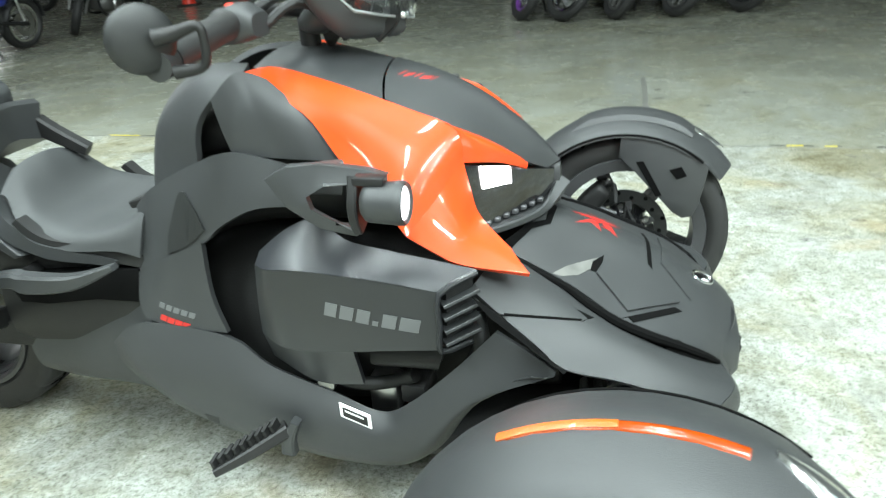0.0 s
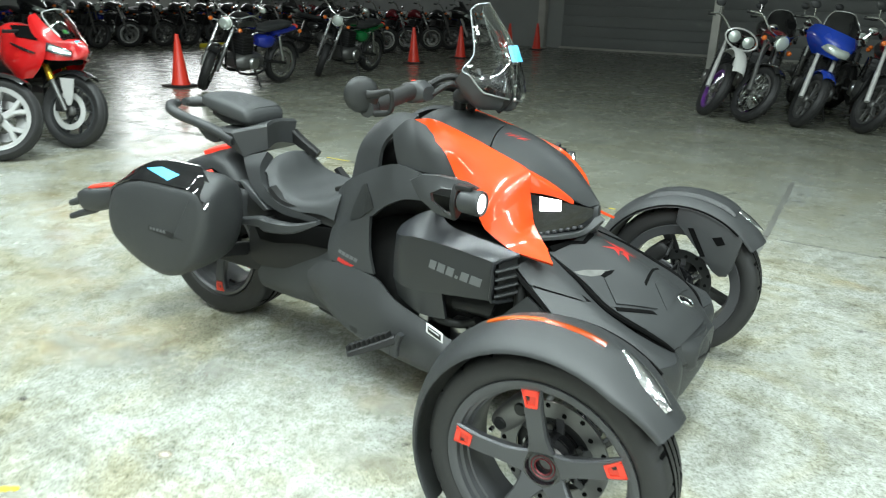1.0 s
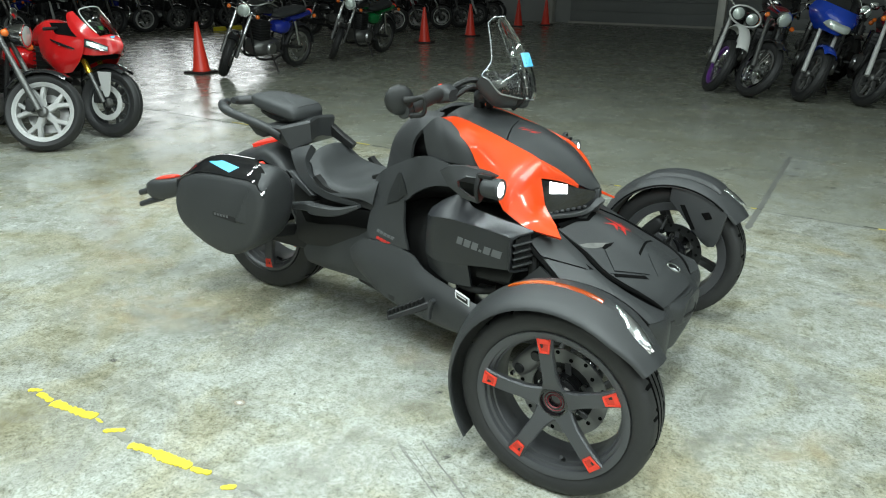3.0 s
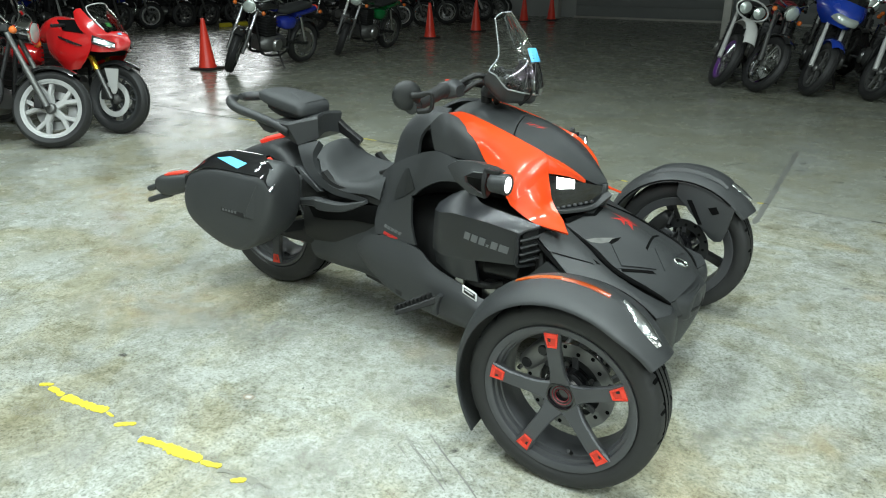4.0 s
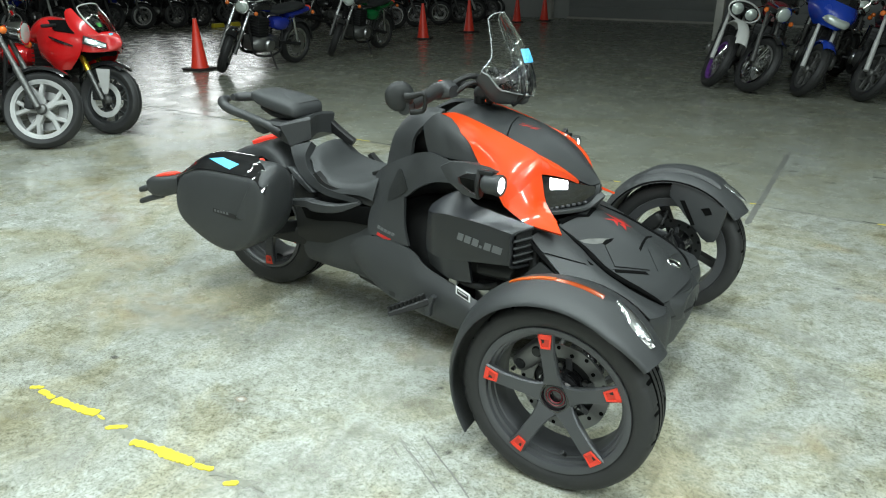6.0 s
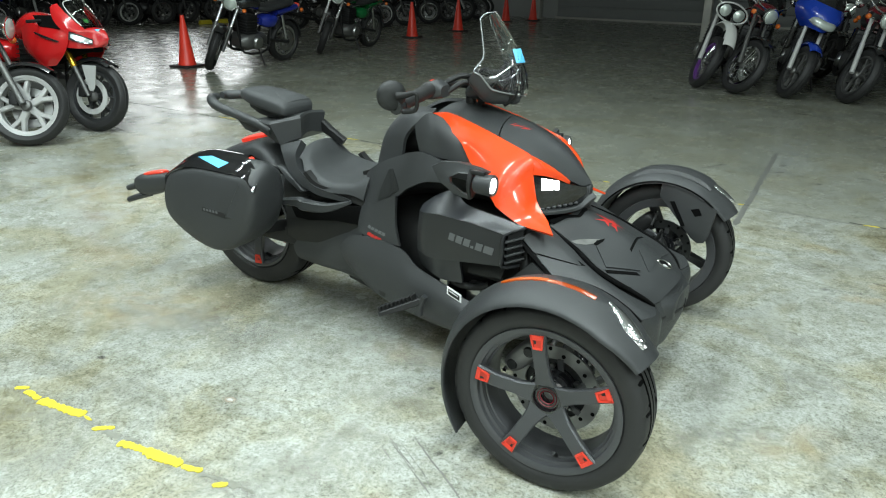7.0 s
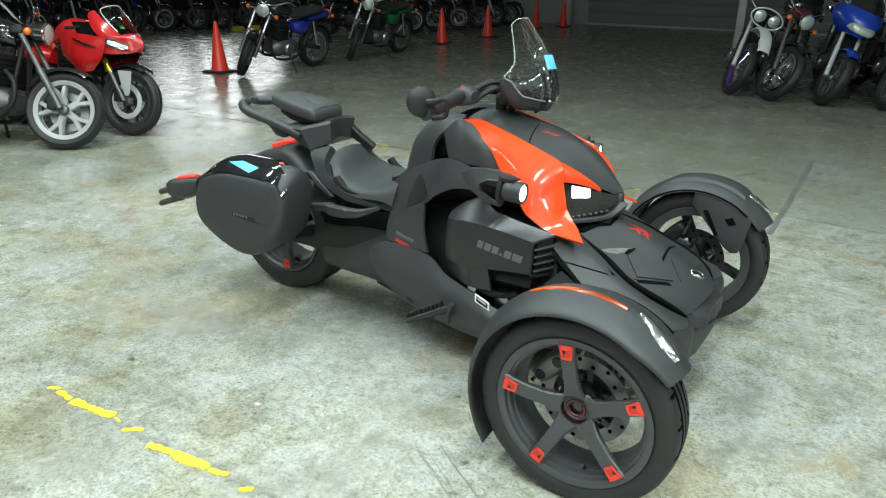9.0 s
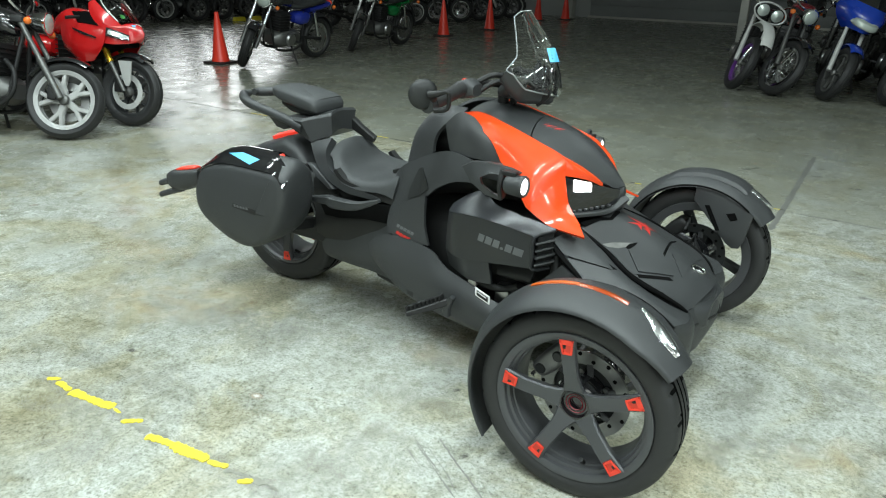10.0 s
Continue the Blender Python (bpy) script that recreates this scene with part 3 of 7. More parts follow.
for k, (x, y, rx, ry, a) in enumerate([(-0.335, -0.995, 0.036, 0.022, 20), (-1.049, -0.901, 0.034, 0.022, 5), (-4.999, 0.561, 0.050, 0.020, 40), (-4.622, 0.400, 0.060, 0.022, 10), (-3.398, -0.212, 0.035, 0.016, 0), (-5.134, 0.278, 0.040, 0.018, 30), (-3.661, -0.327, 0.030, 0.020, 60)]):
    stain(x, y, rx, ry, a, LEAF, "small brown litter mark on the concrete", 110 + k, 0.0012)
stain(-1.047, -0.900, 0.017, 0.011, 5, PALE, "pale middle of a ring mark on the concrete", 131, 0.0014)
for k, (x, y, r) in enumerate([(-1.66, -0.972, 0.013), (-1.114, -1.068, 0.007), (-0.303, -0.746, 0.014), (-0.93, -0.757, 0.006), (-1.95, -0.4, 0.012), (-0.36, -0.42, 0.01), (0.9, 0.35, 0.03), (1.15, 0.42, 0.05), (1.05, 0.2, 0.022), (0.75, -0.2, 0.012)]):
    stain(x, y, r * 1.5, r * 0.8, 37 * k, OIL, "small dark speck on the concrete", 120 + k, 0.0011)

# ---- the three-wheeled motorcycle ----
TRIKE = thing("three_wheeler", "matte black and orange-red three-wheeled motorcycle parked on concrete", "motorcycle")
AXLE = 0.280


def spoked_wheel(m, radius, half, rim_r, label, red=True, first=98.0):
    w = part("wheel", lathe([(rim_r * 0.86, half * 0.2), (rim_r * 0.88, half * 0.85), (rim_r * 1.035, half * 0.93), (rim_r * 1.05, half * 0.86), (rim_r * 0.955, half * 0.7),
                             (rim_r * 0.93, -half * 0.5), (rim_r * 0.985, -half * 0.82), (rim_r * 1.05, -half * 0.86), (rim_r * 1.05, -half * 0.96), (rim_r * 1.0, -half * 0.97),
                             (rim_r * 0.955, -half * 0.88), (rim_r * 0.95, -half * 0.7), (rim_r * 0.915, -half * 0.66), (rim_r * 0.905, -half * 0.45), (rim_r * 0.885, -half * 0.42), (rim_r * 0.86, -half * 0.2)], 64, closed=True), RIM, TRIKE, label)
    w.matrix_world = m
    # tyre with circumferential and cross grooves
    n = 140
    shape = [(rim_r * 1.02, -0.80), (rim_r * 1.09, -0.97), (radius * 0.86, -1.02), (radius * 0.935, -0.98), (radius * 0.972, -0.88), (radius * 0.988, -0.72),
             (radius * 0.997, -0.42), (radius * 0.974, -0.38), (radius * 0.974, -0.32), (radius, -0.28), (radius, -0.06), (radius * 0.974, -0.03), (radius * 0.974, 0.03),
             (radius, 0.06), (radius, 0.28), (radius * 0.974, 0.32), (radius * 0.974, 0.38), (radius * 0.997, 0.42), (radius * 0.988, 0.72), (radius * 0.972, 0.88),
             (radius * 0.935, 0.98), (radius * 0.86, 1.02), (rim_r * 1.09, 0.97), (rim_r * 1.02, 0.80)]
    rows = []
    for k in range(n * 2):
        a = 2 * math.pi * k / (n * 2)
        ring = []
        for r, y in shape:
            dip = 1.0
            if r > radius * 0.965 and abs(y) > 0.4:
                dip = 0.983 if (k + int(abs(y) * 9)) % 14 == 0 else 1.0
            ring.append((r * dip * math.cos(a), y * half, r * dip * math.sin(a)))
        rows.append(ring)
    rows.append(rows[0])
    bm = skin(rows, True, False)
    bmesh.ops.remove_doubles(bm, verts=bm.verts, dist=1e-6)
    # Groove faces turn near-black, so their shade sits in the colour.
    for f in bm.faces:
        c = f.calc_center_median()
        if min(math.hypot(v.co.x, v.co.z) for v in f.verts) < radius * 0.9795 and abs(c.y) < half * 0.71:
            f.material_index = 1
    part("tyre", bm, [RUBBER, GAP], w, "black road tyre with cut grooves")
    # five broad flat spokes, each with a red framed window near its end
    face = -half * 0.98
    for k in range(5):
        a = radians(first + 72 * k)
        turn = Matrix.Rotation(-a, 4, "Y")
        rows = []
        for s, wide, f, deep in ((0.18, 0.034, 0.60, 0.03), (0.28, 0.026, 0.70, 0.032), (0.42, 0.0215, 0.82, 0.032), (0.7, 0.0215, 0.97, 0.03), (0.93, 0.0245, 1.0, 0.03), (1.0, 0.0275, 0.97, 0.03)):
            r, y0 = rim_r * s, face * f
            rows.append([(r, y0 + deep, -wide * 0.6), (r, y0 + 0.006, -wide), (r, y0, -wide * 0.86), (r, y0, wide * 0.86), (r, y0 + 0.006, wide), (r, y0 + deep, wide * 0.6)])
        part("spoke", turned(skin(rows, True), turn), RIM, w, angle=25)
        if red:
            r0, r1 = rim_r * 0.775, rim_r * 0.965
            bm = bmesh.new()
            for g in ([(r0, -0.013), (r1, -0.0195), (r1, -0.014), (r0, -0.009)], [(r0, 0.013), (r1, 0.0195), (r1, 0.014), (r0, 0.009)],
                      [(r0, -0.013), (r0, 0.013), (r0 + 0.006, 0.010), (r0 + 0.006, -0.010)], [(r1, -0.0195), (r1, 0.0195), (r1 - 0.012, 0.015), (r1 - 0.012, -0.015)]):
                vs = [bm.verts.new((r, face - 0.0035, q)) for r, q in g]
                ws = [bm.verts.new((r, face + 0.004, q)) for r, q in g]
                bm.faces.new(vs)
                bm.faces.new(ws[::-1])
                for i in range(4):
                    bm.faces.new((vs[i], ws[i], ws[(i + 1) % 4], vs[(i + 1) % 4]))
            part("insert", turned(bm, turn), REDTRIM, w, "orange-red framed spoke insert", smooth=False)
            # Floor and notch are darker plates that paint the shade inside the insert.
            hole = [(r0 + 0.005, face - 0.0008, -0.008), (r1 - 0.012, face - 0.0008, -0.0125), (r1 - 0.012, face - 0.0008, 0.0125), (r0 + 0.005, face - 0.0008, 0.008)]
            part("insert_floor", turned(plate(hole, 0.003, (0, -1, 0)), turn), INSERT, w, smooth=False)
            notch = [(r0 + 0.017, face - 0.0016, 0.003), (r1 - 0.014, face - 0.0016, 0.003), (r1 - 0.014, face - 0.0016, 0.011), (r0 + 0.015, face - 0.0016, 0.008)]
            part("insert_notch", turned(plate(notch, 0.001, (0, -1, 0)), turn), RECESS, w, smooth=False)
    part("hub", lathe([(0.001, 0.06), (0.06, 0.055), (0.066, 0.0), (0.062, face * 0.45), (0.046, face * 0.60), (0.038, face * 0.63), (0.034, face * 0.47), (0.022, face * 0.45), (0.018, face * 0.3), (0.001, face * 0.3)], 40), GLOSS, w, "dark centre cap with a bore")
    part("hub_ring", lathe([(0.0265, face * 0.47), (0.0278, face * 0.50), (0.029, face * 0.47), (0.0278, face * 0.42)], 40, closed=True), HUBRED, w, "thin dark red ring mark")
    part("hub_bore_ring", lathe([(0.018, face * 0.46), (0.0195, face * 0.49), (0.021, face * 0.46), (0.0195, face * 0.4)], 32, closed=True), HUBRED, w)
    # valve stem on the barrel
    part("valve", turned(tube([(rim_r * 0.9, face * 0.35, 0), (rim_r * 0.80, face * 0.6, 0)], 0.006, 8), Matrix.Rotation(radians(78), 4, "Y")), DARK, w)
    return w


HUBRED = material("dark_red_print", (0.17, 0.010, 0.016), 0.45)
# Darker copy of the red trim, carrying the insert's inner shade.
INSERT = material("shaded_red_insert", (0.55, 0.04, 0.02), 0.5)


DISC = material("worn_brake_disc", (0.20, 0.20, 0.197), 0.33, metal=0.45, grain=0.2, grain_size=300, stain=0.2, stain_size=30)


def brake(x, y, z, parent, mat, r=0.132):
    d = part("brake_disc", lathe([(r, -0.003), (r, 0.003), (r * 0.7, 0.003), (r * 0.7, -0.003)], 48, centre=(x, y, z), closed=True), mat, parent)
    for k in range(18):
        a = 2 * math.pi * k / 18
        rr = r * (0.93 if k % 2 else 0.82)
        # Holes are near-black plugs, coloured as shade rather than cut through.
        part("disc_hole", lathe([(0.001, -0.0045), (0.006, -0.0045), (0.006, 0.0045), (0.001, 0.0045)], 8, centre=(x + rr * math.cos(a), y, z + rr * math.sin(a))), GAP, d, smooth=False)
    part("disc_carrier", lathe([(r * 0.48, -0.004), (r * 0.48, 0.005), (0.03, 0.01), (0.03, -0.006)], 40, centre=(x, y, z), closed=True), DARK, d)
    for k in range(6):
        a = 2 * math.pi * k / 6 + 0.3
        part("carrier_arm", beam([(x + r * 0.44 * math.cos(a), y, z + r * 0.44 * math.sin(a)), (x + r * 0.73 * math.cos(a + 0.12), y, z + r * 0.73 * math.sin(a + 0.12))], 0.008, 0.018), RIM, d)
    return d


CAST = material("cast_caliper_grey", (0.19, 0.19, 0.185), 0.42, metal=0.5, grain=0.25, grain_size=200, stain=0.2, stain_size=20)
HUB_R = Vector((0.004, -0.657, AXLE))
HUB_L = other(HUB_R) + Vector((-0.012, 0, 0))
spoked_wheel(pose(*HUB_R, 0, 0, 2.4), 0.280, 0.069, 0.2095, "graphite five-spoke alloy wheel")
spoked_wheel(pose(*HUB_L, 0, 0, 182.4), 0.280, 0.069, 0.2095, "graphite five-spoke alloy wheel", first=62.0)
spoked_wheel(pose(-1.68, mid_y(-1.68), 0.303, 0, 0, 2.4), 0.303, 0.1, 0.207, "wide graphite five-spoke rear wheel", first=59.0)
for side, hub in ((0, HUB_R), (1, HUB_L)):
    def at_side(x, y, z):
        return other((x, y, z)) if side else Vector((x, y, z))

    sgn = 1 if side else -1
    # Far disc is near-black: the shade inside that wheel is its colour.
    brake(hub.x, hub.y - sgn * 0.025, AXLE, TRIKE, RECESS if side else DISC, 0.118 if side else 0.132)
    # cast caliper astride the disc, with bolts, bleed nipple and hose
    cy = hub.y - sgn * 0.025
    # Far caliper takes a darker metal for the same shade.
    cal = part("brake_caliper", turned(hull([(-0.062, 1e-6, 0, 0.028, 0.016), (-0.05, 1e-6, 0, 0.036, 0.026), (-0.012, 1e-6, 0, 0.038, 0.03), (0.012, 1e-6, 0, 0.038, 0.03), (0.05, 1e-6, 0, 0.036, 0.026), (0.062, 1e-6, 0, 0.028, 0.016)], 20, 3.4), Matrix.Translation((hub.x - 0.095, cy, AXLE + 0.082)) @ pose(0, 0, 0, 0, -48, 0)), DARK if side else CAST, TRIKE, "cast brake caliper darkened for shade" if side else "cast grey brake caliper")
    for q in (-0.036, 0.036):
        p = Vector((hub.x - 0.095, cy + sgn * 0.036, AXLE + 0.082)) + Vector((q * 0.67, 0, q * 0.74))
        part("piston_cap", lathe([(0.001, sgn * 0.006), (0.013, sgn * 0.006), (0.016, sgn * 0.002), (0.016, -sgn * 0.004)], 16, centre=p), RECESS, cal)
        part("bolt", lathe([(0.001, sgn * 0.008), (0.006, sgn * 0.008), (0.006, -sgn * 0.004)], 8, centre=p + Vector((q * 0.55, 0, q * 0.6))), CHROME, cal)
    part("brake_hose", tube([(hub.x - 0.06, cy, AXLE + 0.12), (hub.x - 0.03, cy - sgn * 0.05, AXLE + 0.15), (hub.x - 0.02, cy - sgn * 0.14, AXLE + 0.13)], 0.005, 8), DARK, TRIKE)
    part("caliper_bracket", beam([(hub.x - 0.02, cy - sgn * 0.02, AXLE + 0.04), (hub.x - 0.07, cy - sgn * 0.02, AXLE + 0.06), (hub.x - 0.12, cy - sgn * 0.02, AXLE + 0.07)], 0.014, [0.03, 0.03, 0.03]), RIM, TRIKE)
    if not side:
        # Made-up ring that keeps the space behind the disc dark.
        part("dark_backing_ring", lathe([(0.092, -sgn * 0.018), (0.096, -sgn * 0.012), (0.092, -sgn * 0.010), (0.05, -sgn * 0.016), (0.045, -sgn * 0.03), (0.05, -sgn * 0.026)], 36, centre=(hub.x, cy, AXLE), closed=True), RECESS, TRIKE, "added dark ring behind the disc")
    part("knuckle", hull([(hub.x - 0.035, hub.y - sgn * 0.09, AXLE, 0.018, 0.03), (hub.x, hub.y - sgn * 0.085, AXLE, 0.028, 0.07), (hub.x + 0.035, hub.y - sgn * 0.09, AXLE, 0.018, 0.03)], 16), DARK, TRIKE)
    for q in range(5):
        a = 0.5 + q * 1.2566
        part("disc_bolt", lathe([(0.001, -sgn * 0.009), (0.007, -sgn * 0.009), (0.008, 0.0), (0.008, sgn * 0.004)], 10, centre=(hub.x + 0.068 * math.cos(a), cy, AXLE + 0.068 * math.sin(a))), STEEL, TRIKE)
    # double wishbones, steering link and spring unit
    for nm, zz, zi, dx in (("upper_arm", 0.36, 0.33, 0.07), ("lower_arm", 0.19, 0.2, 0.12)):
        part(nm, tube([at_side(-dx, -0.2, zi), at_side(-0.01, -0.57, zz), at_side(dx, -0.2, zi)], 0.014, 8, smooth=False), DARK, TRIKE)
    part("tie_rod", tube([at_side(-0.1, -0.2, 0.33), at_side(-0.07, -0.58, 0.31)], 0.008, 8), STEEL, TRIKE)
    part("damper", tube([at_side(0.02, -0.5, 0.22), at_side(-0.03, -0.26, 0.42)], 0.02, 10), GLOSS, TRIKE)
    coil = [at_side(0.02 - 0.04 * i / 90 + 0.034 * math.cos(i * 0.55), -(0.47 - 0.18 * i / 90), 0.24 + 0.15 * i / 90 + 0.034 * math.sin(i * 0.55)) for i in range(91)]
    part("spring", tube(coil, 0.006, 6, smooth=False), DARK, TRIKE)


def fender(sgn):
    """Mudguard that wraps over a front wheel, with marker lamps and an inner bracket flap."""
    R, c = 0.332, (HUB_R if sgn < 0 else HUB_L).copy()

    def at(deg, y, r):
        return c + Vector((r * math.cos(radians(deg)), sgn * y, r * math.sin(radians(deg))))

    rows = []
    for i in range(25):
        u = i / 24
        deg = 36 + u * 180
        front, back = max(0, 1 - u / 0.12), max(0, (u - 0.72) / 0.28)
        wide = 1 - 0.25 * front - 0.05 * back
        rise = 0.008 * front + 0.012 * back
        flare = 0.006 * math.sin(u * math.pi)
        rows.append([at(deg, 0.098 * wide, 0.292 + rise), at(deg, 0.093 * wide, 0.302 + rise), at(deg, 0.07 * wide, 0.313 + flare + rise * 0.5), at(deg, 0.028, 0.327 + flare), at(deg, 0.0, 0.332 + flare),
                     at(deg, -0.03, 0.329 + flare), at(deg, -0.07 * wide, 0.315 + flare), at(deg, -0.10 * wide, 0.302), at(deg, -0.106 * wide, 0.293)])
    f = part("fender", sheet(rows, 0.006, c - Vector((0, 0, 0)) + Vector((0, 0, 3)), 1, 3), MATTE, TRIKE, "matte black mudguard hugging the tyre")
    # amber side marker along the crown and a clear lamp at the front
    out, low = (0.006, 0.0) if sgn < 0 else (0.062, 0.02)
    rows = [[at(d, y + out, r - low) for y, r in ((0.012, 0.332), (0.009, 0.337), (0.0, 0.3395), (-0.004, 0.337))] for d in range(72, 121, 5)]
    part("side_marker", sheet(rows, 0.008, (0, 0, 1), 2, 2), AMBER, f, "long amber marker lens")
    # Lighter strip over half the marker: its gleam put into the colour.
    rows = [[at(d, y + out, r - low) for y, r in ((0.0098, 0.3385), (0.004, 0.3405), (-0.001, 0.3405))] for d in range(95, 120, 4)]
    part("gleam_strip", sheet(rows, 0.003, (0, 0, 1), 2, 2), ORANGE_GLEAM, f, "brighter orange strip for the marker's gleam")
    rows = []
    for i in range(8):
        d, k = 43 + i * 3.4, math.sin(math.pi * (i + 0.8) / 8.6)
        mid = 0.022 - 0.03 * (i / 7)
        rows.append([at(d, mid + 0.026 * k, 0.327), at(d, mid + 0.012 * k, 0.339), at(d, mid - 0.012 * k, 0.339), at(d, mid - 0.026 * k, 0.328)])
    part("front_marker", sheet(rows, 0.008, (0, 0, 1), 2, 2), CLEARLAMP, f, "bright front position lamp")
    # Dark line laid along the inner edge as the crease's shade.
    part("fender_crease_shade", tube([at(d, -0.104, 0.299) for d in range(50, 205, 8)], 0.0035, 6), GAP, f)
    # raised crown with chamfered ends on the far guard
    if sgn > 0:
        rows = []
        for d in range(60, 121, 4):
            k = max(0.0, min(1.0, (120 - d) / 12, (d - 56) / 10))
            rows.append([at(d, y, r + k * q) for y, r, q in ((-0.058, 0.3235, 0.002), (-0.050, 0.326, 0.013), (-0.03, 0.3325, 0.012), (0.0, 0.3365, 0.010), (0.04, 0.329, 0.010), (0.052, 0.322, 0.002))])
        part("fender_crown", sheet(rows, 0.004, (0, 0, 1), 1, 1, sharp=True), MATTE, f, angle=20)
    # inner flap that carries the guard
    g = -0.1
    outline = [at(46, g, 0.300), at(60, g, 0.303), at(75, g, 0.303), at(93, g, 0.303)] + [c + Vector((x, sgn * g, z)) for x, z in ((-0.02, 0.235), (0.02, 0.205), (0.075, 0.14), (0.125, 0.085), (0.15, 0.07), (0.175, 0.075), (0.19, 0.11))]
    part("bracket_flap", plate(outline, 0.012, (0, -sgn, 0), 0.003), MATTE, f)
    # Slots are black plates that paint the shade of openings.
    slot = [c + Vector((x, sgn * (g - 0.003), z)) for x, z in ((0.025, 0.225), (0.043, 0.228), (0.095, 0.135), (0.08, 0.13))]
    part("slot", plate(slot, 0.004, (0, -sgn, 0)), GAP, f, smooth=False)
    slot = [c + Vector((x, sgn * (g - 0.003), z)) for x, z in ((0.11, 0.205), (0.14, 0.215), (0.155, 0.19), (0.13, 0.18))]
    part("slot", plate(slot, 0.004, (0, -sgn, 0)), GAP, f, smooth=False)


CLEARLAMP = material("bright_reflector_lens", (0.6, 0.61, 0.62), 0.14, metal=0.95, coat=1.0, grain=0.5, grain_size=70)
for sgn in (-1, 1):
    fender(sgn)

# inner body: added dark hulls for engine, frame and tunnel, blocking the view between panels
part("engine_block", hull([(-1.0, 0, 0.33, 0.16, 0.14), (-0.85, 0, 0.36, 0.18, 0.2), (-0.55, 0, 0.38, 0.22, 0.2), (-0.3, 0, 0.4, 0.2, 0.17), (-0.15, 0, 0.36, 0.16, 0.12)], 24), DARK, TRIKE)
part("frame_spine", hull([(-0.95, 0, 0.62, 0.1, 0.14), (-0.8, 0, 0.7, 0.12, 0.14), (-0.5, 0, 0.7, 0.14, 0.12), (-0.3, 0, 0.62, 0.12, 0.08)], 20), DARK, TRIKE)
part("belly_pan", hull([(-1.1, 0, 0.20, 0.15, 0.05), (-0.8, 0, 0.165, 0.20, 0.04), (-0.5, 0, 0.155, 0.235, 0.05), (-0.2, 0, 0.2, 0.22, 0.06), (0.1, 0, 0.26, 0.16, 0.06)], 20), DARK, TRIKE)


def both(name, rows, thick, out, mat, label="", nu=4, nv=4, sharp=False, angle=38):
    a = part(name, sheet(rows, thick, out, nu, nv, sharp), mat, TRIKE, label, angle)
    b = part(name, sheet(flip(rows), thick, (out[0], -out[1], out[2]), nu, nv, sharp), mat, TRIKE, label, angle)
    return a, b


# orange-red flank: a blade from the grips down past the headlamp to a point over the hood
both("red_flank", [
    [(-0.70, -0.20, 0.90), (-0.66, -0.17, 0.905), (-0.62, -0.155, 0.895)],
    [(-0.575, -0.230, 0.838), (-0.54, -0.208, 0.856), (-0.51, -0.165, 0.865)],
    [(-0.51, -0.25, 0.765), (-0.455, -0.226, 0.80), (-0.41, -0.165, 0.83)],
    [(-0.43, -0.285, 0.70), (-0.377, -0.242, 0.748), (-0.325, -0.165, 0.795)],
    [(-0.385, -0.298, 0.650), (-0.345, -0.246, 0.698), (-0.315, -0.174, 0.745)],
], 0.008, (0.2, -1, 0.5), RED, "glossy orange-red flank panel")
both("red_blade", [
    [(-0.385, -0.298, 0.650), (-0.345, -0.246, 0.698), (-0.315, -0.174, 0.745)],
    [(-0.335, -0.298, 0.622), (-0.313, -0.254, 0.655), (-0.302, -0.178, 0.690)],
    [(-0.29, -0.296, 0.603), (-0.28, -0.258, 0.626), (-0.287, -0.182, 0.645)],
    [(-0.185, -0.277, 0.586), (-0.20, -0.262, 0.595), (-0.225, -0.235, 0.612)],
], 0.008, (0.2, -1, 0.5), RED, "glossy orange-red lower blade")
both("red_brow", [
    [(-0.41, -0.165, 0.83), (-0.325, -0.168, 0.795), (-0.318, -0.174, 0.737)],
    [(-0.35, -0.160, 0.805), (-0.29, -0.155, 0.772), (-0.285, -0.160, 0.735)],
    [(-0.28, -0.125, 0.765), (-0.25, -0.125, 0.745), (-0.25, -0.125, 0.722)],
    [(-0.225, -0.088, 0.720), (-0.218, -0.085, 0.71), (-0.22, -0.083, 0.698)],
], 0.008, (0.4, -1, 0.5), RED, "glossy orange-red brow over the headlamp")

part("tank_inner", hull([(-0.86, 0, 0.76, 0.12, 0.05), (-0.78, 0, 0.79, 0.15, 0.07), (-0.70, 0, 0.80, 0.17, 0.08), (-0.62, 0, 0.80, 0.17, 0.07)], 20), DARK, TRIKE, "dark tank seen through the side window")

# black top cover in two pieces with a seam
part("dash_cover", sheet(whole([
    [(-0.70, -0.155, 0.90), (-0.69, -0.09, 0.918), (-0.68, 0, 0.922)],
    [(-0.62, -0.158, 0.893), (-0.60, -0.09, 0.908), (-0.59, 0, 0.914)],
    [(-0.455, -0.163, 0.846), (-0.475, -0.095, 0.872), (-0.48, 0, 0.888)],
]), 0.008, (0, 0, 1), 5, 4), MATTE, TRIKE, "matte black dash cover")
NOSE = part("nose_cover", sheet(whole([
    [(-0.45, -0.163, 0.846), (-0.47, -0.095, 0.873), (-0.475, 0, 0.889)],
    [(-0.39, -0.163, 0.820), (-0.39, -0.09, 0.845), (-0.385, 0, 0.862)],
    [(-0.30, -0.145, 0.775), (-0.30, -0.07, 0.798), (-0.295, 0, 0.814)],
    [(-0.23, -0.098, 0.722), (-0.22, -0.05, 0.738), (-0.215, 0, 0.748)],
    [(-0.188, -0.045, 0.688), (-0.175, -0.02, 0.692), (-0.168, 0, 0.694)],
]), 0.008, (0.3, 0, 1), 4, 4), MATTE, TRIKE, "matte black peaked nose cover")

